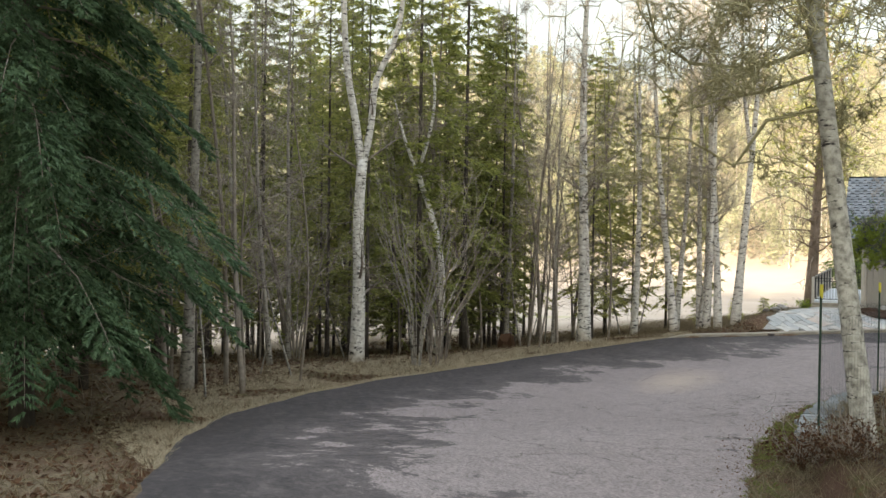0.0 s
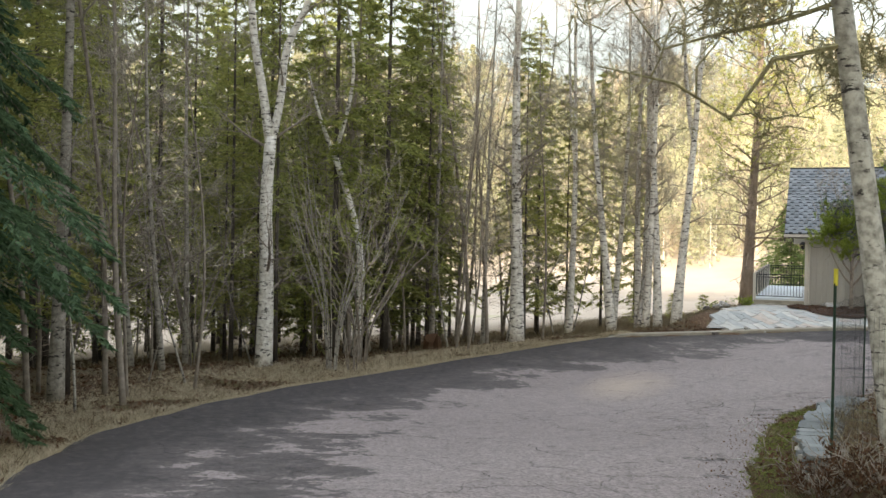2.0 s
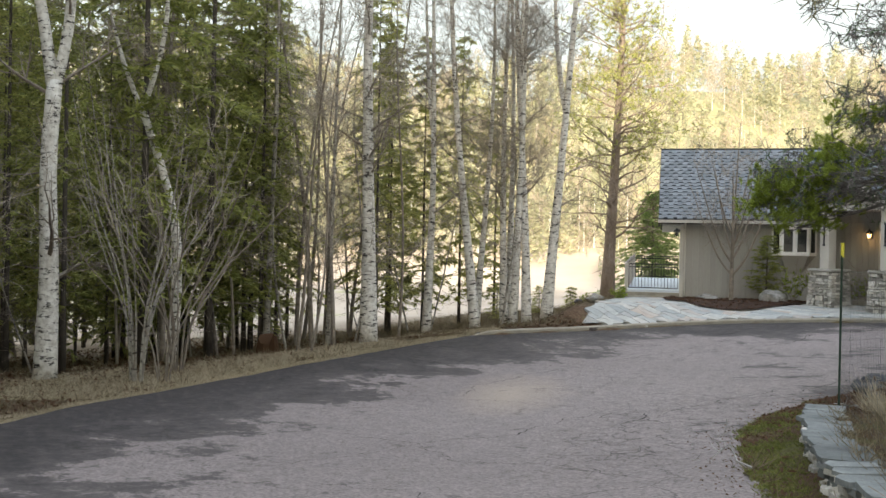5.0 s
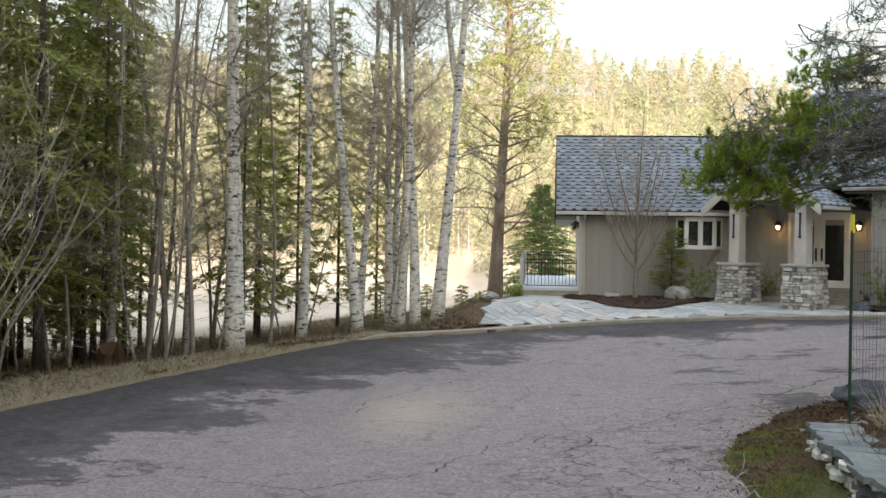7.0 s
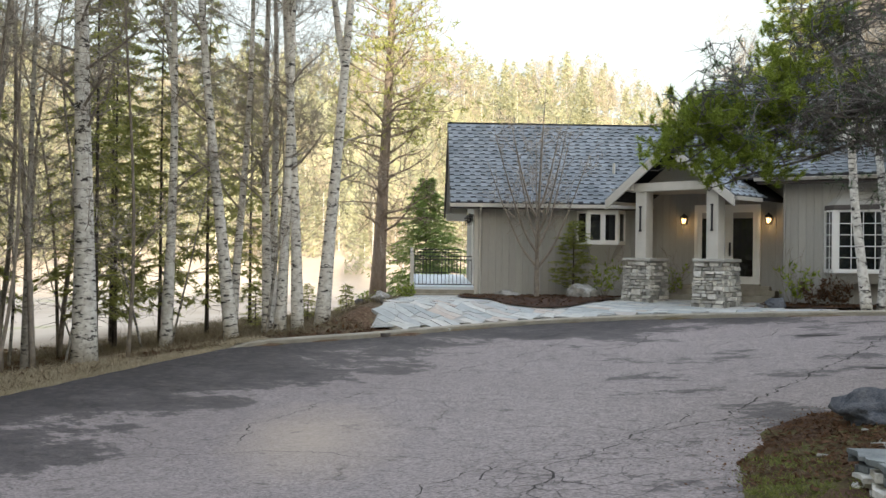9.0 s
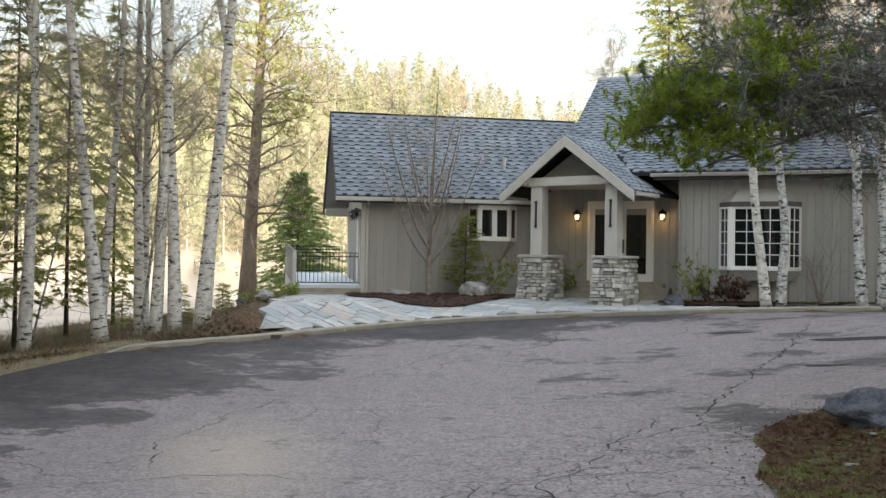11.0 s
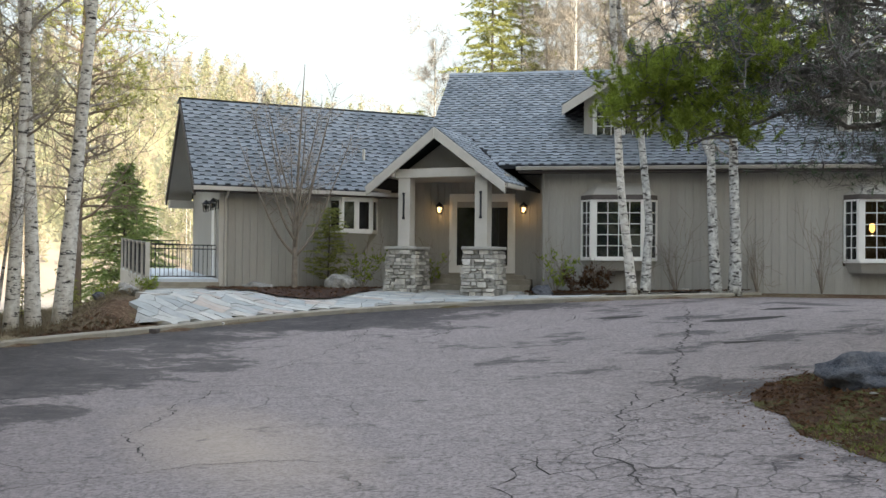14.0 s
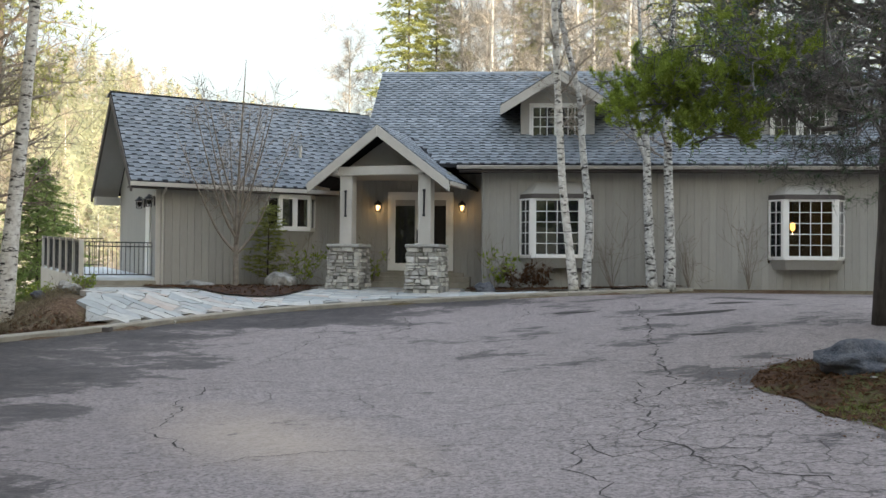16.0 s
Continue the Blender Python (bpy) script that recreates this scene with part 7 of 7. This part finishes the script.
def dry_wall():
    line = dense(WALL_LINE[:6] + [(-2.0, 10.1)], 0.1, 0.05, False)
    root = thing("stone_wall", (*line[0], bare_z(*line[0])), "low dry-stacked wall of flat blue-grey stones", "wall")
    rs = random.Random(17)
    u = lambda k=0.03: rs.uniform(-k, k)
    for course in range(6):
        i = rs.randrange(3)
        while i < len(line) - 3:
            top_course = course == 5
            j = min(i + (rs.randrange(3, 7) if top_course else rs.randrange(2, 5)), len(line) - 1)
            a, b = Vector(line[i]), Vector(line[j])
            d = (b - a).normalized()
            nn = Vector((d.y, -d.x))
            if nn.x > 0:
                nn = -nn
            mid = a.lerp(b, 0.5)
            base, top = bare_z(*mid) + 0.04, wall_top(mid.y)
            cut = lambda k: base + (top - base) * k
            lo, hi = (cut(course * 0.17), cut(course * 0.17 + 0.17)) if not top_course else (cut(0.85), top)
            wd = rs.uniform(0.36, 0.52) if top_course else rs.uniform(0.22, 0.34)
            out = (rs.uniform(-0.02, 0.07) if top_course else rs.uniform(-0.09, 0.03)) + 0.02
            ring = [a + nn * (out + u()) + d * (0.010 + abs(u(0.03))), mid + nn * (out + u(0.05) + 0.02), b + nn * (out + u()) - d * (0.010 + abs(u(0.03))), b - nn * (wd + u(0.06)) - d * abs(u(0.08)), a - nn * (wd + u(0.06)) + d * abs(u(0.08))]
            tilt = [u(0.016) for _ in ring]
            s = Shape().hull([(p.x, p.y, lo + 0.004 + u(0.006)) for p in ring], [(p.x + (mid.x - p.x) * 0.04, p.y + (mid.y - p.y) * 0.04, hi + t) for p, t in zip(ring, tilt)])
            part("stone", s, WALLSLAB if top_course or rs.random() < 0.4 else STONE, root)
            i = j


dry_wall()


# wire fence with steel posts
def fence():
    posts = [(2.4, 7.4), (-1.88, 10.35), (-5.35, 16.2), (-2.6, 17.6), (0.6, 18.6), (3.5, 18.6)]
    root = thing("fence", (*posts[1], island_z(*posts[1])), "black plastic net fence on dark green steel posts", "fence")
    for x, y in posts:
        z = island_z(x, y)
        s = Shape().box((x - 0.016, y - 0.003, z - 0.2), (x + 0.016, y + 0.003, z + 2.28)).box((x - 0.003, y, z - 0.2), (x + 0.003, y + 0.03, z + 2.28))
        p = part("post", s, GREENPOST, root, "dark green steel post")
        for k in range(20):
            part("stud", Shape().box((x - 0.008, y - 0.012, z + 0.2 + k * 0.1), (x + 0.008, y - 0.003, z + 0.225 + k * 0.1)), GREENPOST, p)
        part("tip", Shape().box((x - 0.018, y - 0.005, z + 2.10), (x + 0.018, y + 0.031, z + 2.30)), YELLOW, p, "yellow painted post tip")
    for (a, b), (c, d) in zip(posts, posts[1:]):
        ln = math.hypot(c - a, d - b)
        net = Shape()
        k = int(ln / 0.125)
        pt = lambda t, h: Vector((a + (c - a) * t, b + (d - b) * t, island_z(a, b) + (island_z(c, d) - island_z(a, b)) * t + h + 0.012 * math.sin(t * 23 + h * 4)))
        for i in range(k + 1):
            t = i / k
            net.tube([pt(t, h) for h in (0.02, 0.5, 1.0, 1.5, 1.9)], [0.0015] * 5, 3, False)
        for j in range(17):
            h = 0.05 + j * 0.115
            net.tube([pt(i / 14, h) for i in range(15)], [0.0015] * 15, 3, False)
        part("net", net, IRON, root, "black square plastic net")


fence()


# ---- grass, leaves and far woods ----
def blades(name, pts, lo, hi, width, mat, label, rs, lean=0.5, per=1):
    c = np.repeat(np.array(pts), per, 0)
    c = c + rs.normal(size=c.shape) * np.array([0.03, 0.03, 0]) * (per > 1)
    n = len(c)
    w = unit(rs.normal(size=(n, 3)) * np.array([lean, lean, 0.1]) + np.array([0, 0, 1.0]))
    tris = slivers(c, w, lo + (hi - lo) * rs.random(n), width * (0.6 + 0.8 * rs.random(n)), rs)
    return tagged(new(name, tri_mesh(name, tris, mat)), label, "grass", kind="stuff")


rs = np.random.RandomState(300)
verge, wood, litter, sparse = [], [], [], []
for _ in range(26000):
    y = rs.uniform(1.5, 24.5)
    back = 0.05 + abs(rs.normal()) * (1.9 if y < 13 else 1.0)
    x = edge_x(y) - back
    if noise.noise(Vector((x * 0.5, y * 0.5, 0))) > -0.25 or back < 0.35:
        verge.append((x, y, gz(x, y) - 0.03))
def outer_edge(y):
    pts = ROAD_LEFT + KERB[:3]
    for (a, b), (c, d) in zip(pts, pts[1:]):
        if b <= y <= d:
            return a + (c - a) * (y - b) / (d - b)
    return pts[-1][0]


for _ in range(32000):
    y = rs.uniform(-13, 27)
    x = outer_edge(y) - 0.3 - (17 + max(0, 2 - y)) * rs.random() ** 1.6
    p = (x, y, gz(x, y) - 0.02)
    (litter if rs.random() < 0.75 else wood).append(p)
blades("dry_grass", verge, 0.05, 0.18, 0.012, VERGE, "matted straw-coloured dry grass along the asphalt", rs, 1.6, 6)
blades("dry_grass", wood, 0.08, 0.30, 0.014, DRYGRASS, "thin dry grass on the wood floor", rs, 1.0, 4)


def scatter_leaves(name, pts, size, mat, label, rs):
    c = np.array(pts)
    n = len(c)
    a = unit(rs.normal(size=(n, 3)) * np.array([1, 1, 0.35]))
    b = unit(np.cross(a, unit(rs.normal(size=(n, 3)) * 0.35 + np.array([0, 0, 1.0]))))
    s = (size * (0.5 + rs.random(n)))[:, None]
    tris = np.concatenate([np.stack([c - a * s, c + b * s * 0.5, c + a * s], 1), np.stack([c - a * s, c + a * s, c - b * s * 0.5], 1)])
    tris[..., 2] += 0.015
    return tagged(new(name, tri_mesh(name, tris, mat)), label, "leaves", kind="stuff")


scatter_leaves("leaf_litter", litter, 0.065, LEAFLITTER, "brown fallen leaves on the wood floor", rs)
gr, br, ne, tall = [], [], [], []
for _ in range(42000):
    x, y = rs.uniform(-7.4, 8), rs.uniform(2, 21.3)
    if not in_poly((x, y), island[::2]):
        continue
    p = (x, y, island_z(x, y) + 0.005)
    d = min(math.hypot(x - a, y - b) for a, b in island[::3])
    wall_side = x < -1.88 - (y - 10.3) * 0.56 - 0.45
    if wall_side and y < 17.8 and d > 0.12:
        if noise.noise(Vector((x * 1.1, y * 1.1, 7))) > -0.3:
            gr.append(p)
        else:
            ne.append(p)
    elif y > 15.5:
        ne.append(p)
    else:
        (br if rs.random() < 0.5 else ne).append(p)
strip = [(-6.75, 17.4), (-6.7, 16.4), (-6.25, 15.2), (-4.95, 13.0), (-2.8, 10.0), (-0.75, 7.8), (1.2, 5.9), (1.7, 6.1), (-0.4, 7.9), (-2.2, 9.9), (-3.9, 12.3), (-4.8, 13.75), (-5.7, 15.3), (-6.4, 17.2)]
for _ in range(2600):
    x, y = rs.uniform(-7, 1), rs.uniform(7, 17)
    if in_poly((x, y), strip):
        ne.append((x, y, island_z(x, y) + 0.03))
for _ in range(7000):
    x, y = rs.uniform(-7, -3), rs.uniform(16, 21)
    if in_poly((x, y), island[::2]):
        ne.append((x, y, island_z(x, y) + 0.008))
for _ in range(30000):
    x, y = rs.uniform(-7.2, 1.7), rs.uniform(5.9, 18.0)
    if in_poly((x, y), strip):
        if noise.noise(Vector((x * 1.3, y * 1.3, 7))) > -0.25:
            gr.append((x + rs.normal() * 0.05, y + rs.normal() * 0.05, island_z(x, y) + 0.005))
        else:
            sparse.append((x, y, island_z(x, y) + 0.005))
blades("dry_grass", sparse, 0.03, 0.10, 0.010, DRYGRASS, "straw patches in the island grass", rs, 1.5, 3)
blades("green_grass", gr, 0.025, 0.075, 0.013, GREENGRASS, "short mossy green grass on the island", rs, 1.4, 6)
blades("dry_grass", br, 0.10, 0.40, 0.011, DRYGRASS, "brown dry grass inside the fence", rs, 0.9, 4)
scatter_leaves("leaf_litter", ne, 0.035, LEAFLITTER, "russet needles and leaves on the island", rs)
for x, y, sd in ((-1.35, 9.5, 407), (-0.75, 9.2, 408), (-1.7, 9.75, 409), (-0.2, 8.9, 410), (-0.4, 9.6, 411), (-1.2, 12.6, 401), (-2.6, 12.9, 402), (-0.6, 11.2, 403), (-3.2, 14.4, 404), (-4.4, 16.4, 405), (0.6, 9.9, 406)):
    leafy_shrub(x, y, 0.6, 0.8, sd, LEAFLITTER, "low brown heather-like shrub inside the fence", 260, island_z(x, y), 0.04)
edge_leaves = []
for _ in range(11000):
    k = rs.randint(len(island))
    x, y = island[k][0] + rs.normal() * 0.28, island[k][1] + rs.normal() * 0.28
    if y < 22 and x < 4:
        edge_leaves.append((x, y, bare_z(x, y) + 0.016))
scatter_leaves("leaf_litter", edge_leaves, 0.016, LEAFLITTER, "russet needles swept along the asphalt edge", rs)
bark = []
for poly, nn in ((BED, 900), (BED2, 900)):
    xs, ys = [p[0] for p in poly], [p[1] for p in poly]
    for _ in range(nn * 3):
        x, y = rs.uniform(min(xs), max(xs)), rs.uniform(min(ys), max(ys))
        if in_poly((x, y), poly):
            bark.append((x, y, gz(x, y) + 0.055))
scatter_leaves("bark_chips", bark, 0.04, LEAFLITTER, "red-brown bark chips on the mulch beds", rs)
for x, y in ((-4.5, 15.9), (-4.9, 16.3), (-4.1, 15.1)):
    tuft = [(x + rs.normal() * 0.07, y + rs.normal() * 0.07, island_z(x, y)) for _ in range(160)]
    blades("ornamental_grass", tuft, 0.3, 0.75, 0.009, VERGE, "tall straw-coloured clump of dry ornamental grass", rs, 0.55)
field = []
for _ in range(16000):
    x, y = rs.uniform(-30, -19.5), rs.uniform(23, 40)
    if y > kerb_y(x) + 0.3 or x < -20.2:
        if not in_poly((x, y), WALK):
            field.append((x, y, gz(x, y) - 0.03))
blades("dry_grass", field, 0.06, 0.36, 0.012, DRYGRASS, "tan dry grass and twigs on the bank", rs, 1.2, 2)


def far_woods():
    rs = np.random.RandomState(500)
    green, bare, trunks = [], [], Shape()
    for i in range(2600):
        az, r = radians(rs.uniform(-24, 92)), rs.uniform(122, 222)
        x, y = -8 - math.sin(az) * r, 10 + math.cos(az) * r
        z = gz(x, y)
        if z < -1.6 + rs.random() * 1.5:
            continue
        fir = rs.random() < 0.55
        h = rs.uniform(6, 12)
        n = 150 if fir else 110
        t = rs.random(n)
        if fir:
            rad = 0.20 * h * (1 - t) ** 0.8 * np.sqrt(rs.random(n)) + 0.1
            zz = h * (0.10 + 0.90 * t)
        else:
            rad = 0.28 * h * np.sqrt(rs.random(n)) * np.sin(np.pi * np.clip(t, 0.05, 0.98)) ** 0.5
            zz = h * (0.22 + 0.78 * t)
        a = rs.random(n) * 6.283
        c = np.stack([x + rad * np.cos(a), y + rad * np.sin(a), z + zz], 1)
        w = unit(rs.normal(size=(n, 3)) * np.array([1, 1, 0.7]) + np.array([0, 0, 0.3 if fir else 1.0]))
        tr = slivers(c - w * 0.4, w, np.full(n, 0.85 if fir else 1.4), (0.34 if fir else 0.13) * (0.6 + 0.8 * rs.random(n)), rs)
        (green if fir else bare).append(tr)
        if rs.random() < 0.3:
            trunks.tube([(x, y, z), (x, y, z + h * 0.8)], [0.12, 0.04], 3, False)
    tagged(new("hillside_conifers", tri_mesh("hillside_conifers", np.concatenate(green), HAZYHILLGREEN)), "sunlit yellow-green trees on the far hillside, paled as by haze", "forest", kind="stuff")
    tagged(new("hillside_bare_trees", tri_mesh("hillside_bare_trees", np.concatenate(bare), HAZYHILLBARE)), "tan leafless trees on the far hillside, paled as by haze", "forest", kind="stuff")
    tagged(new("hillside_trunks", trunks.data("hillside_trunks", BIRCH)), "pale trunks on the far hillside", "forest", kind="stuff")


far_woods()
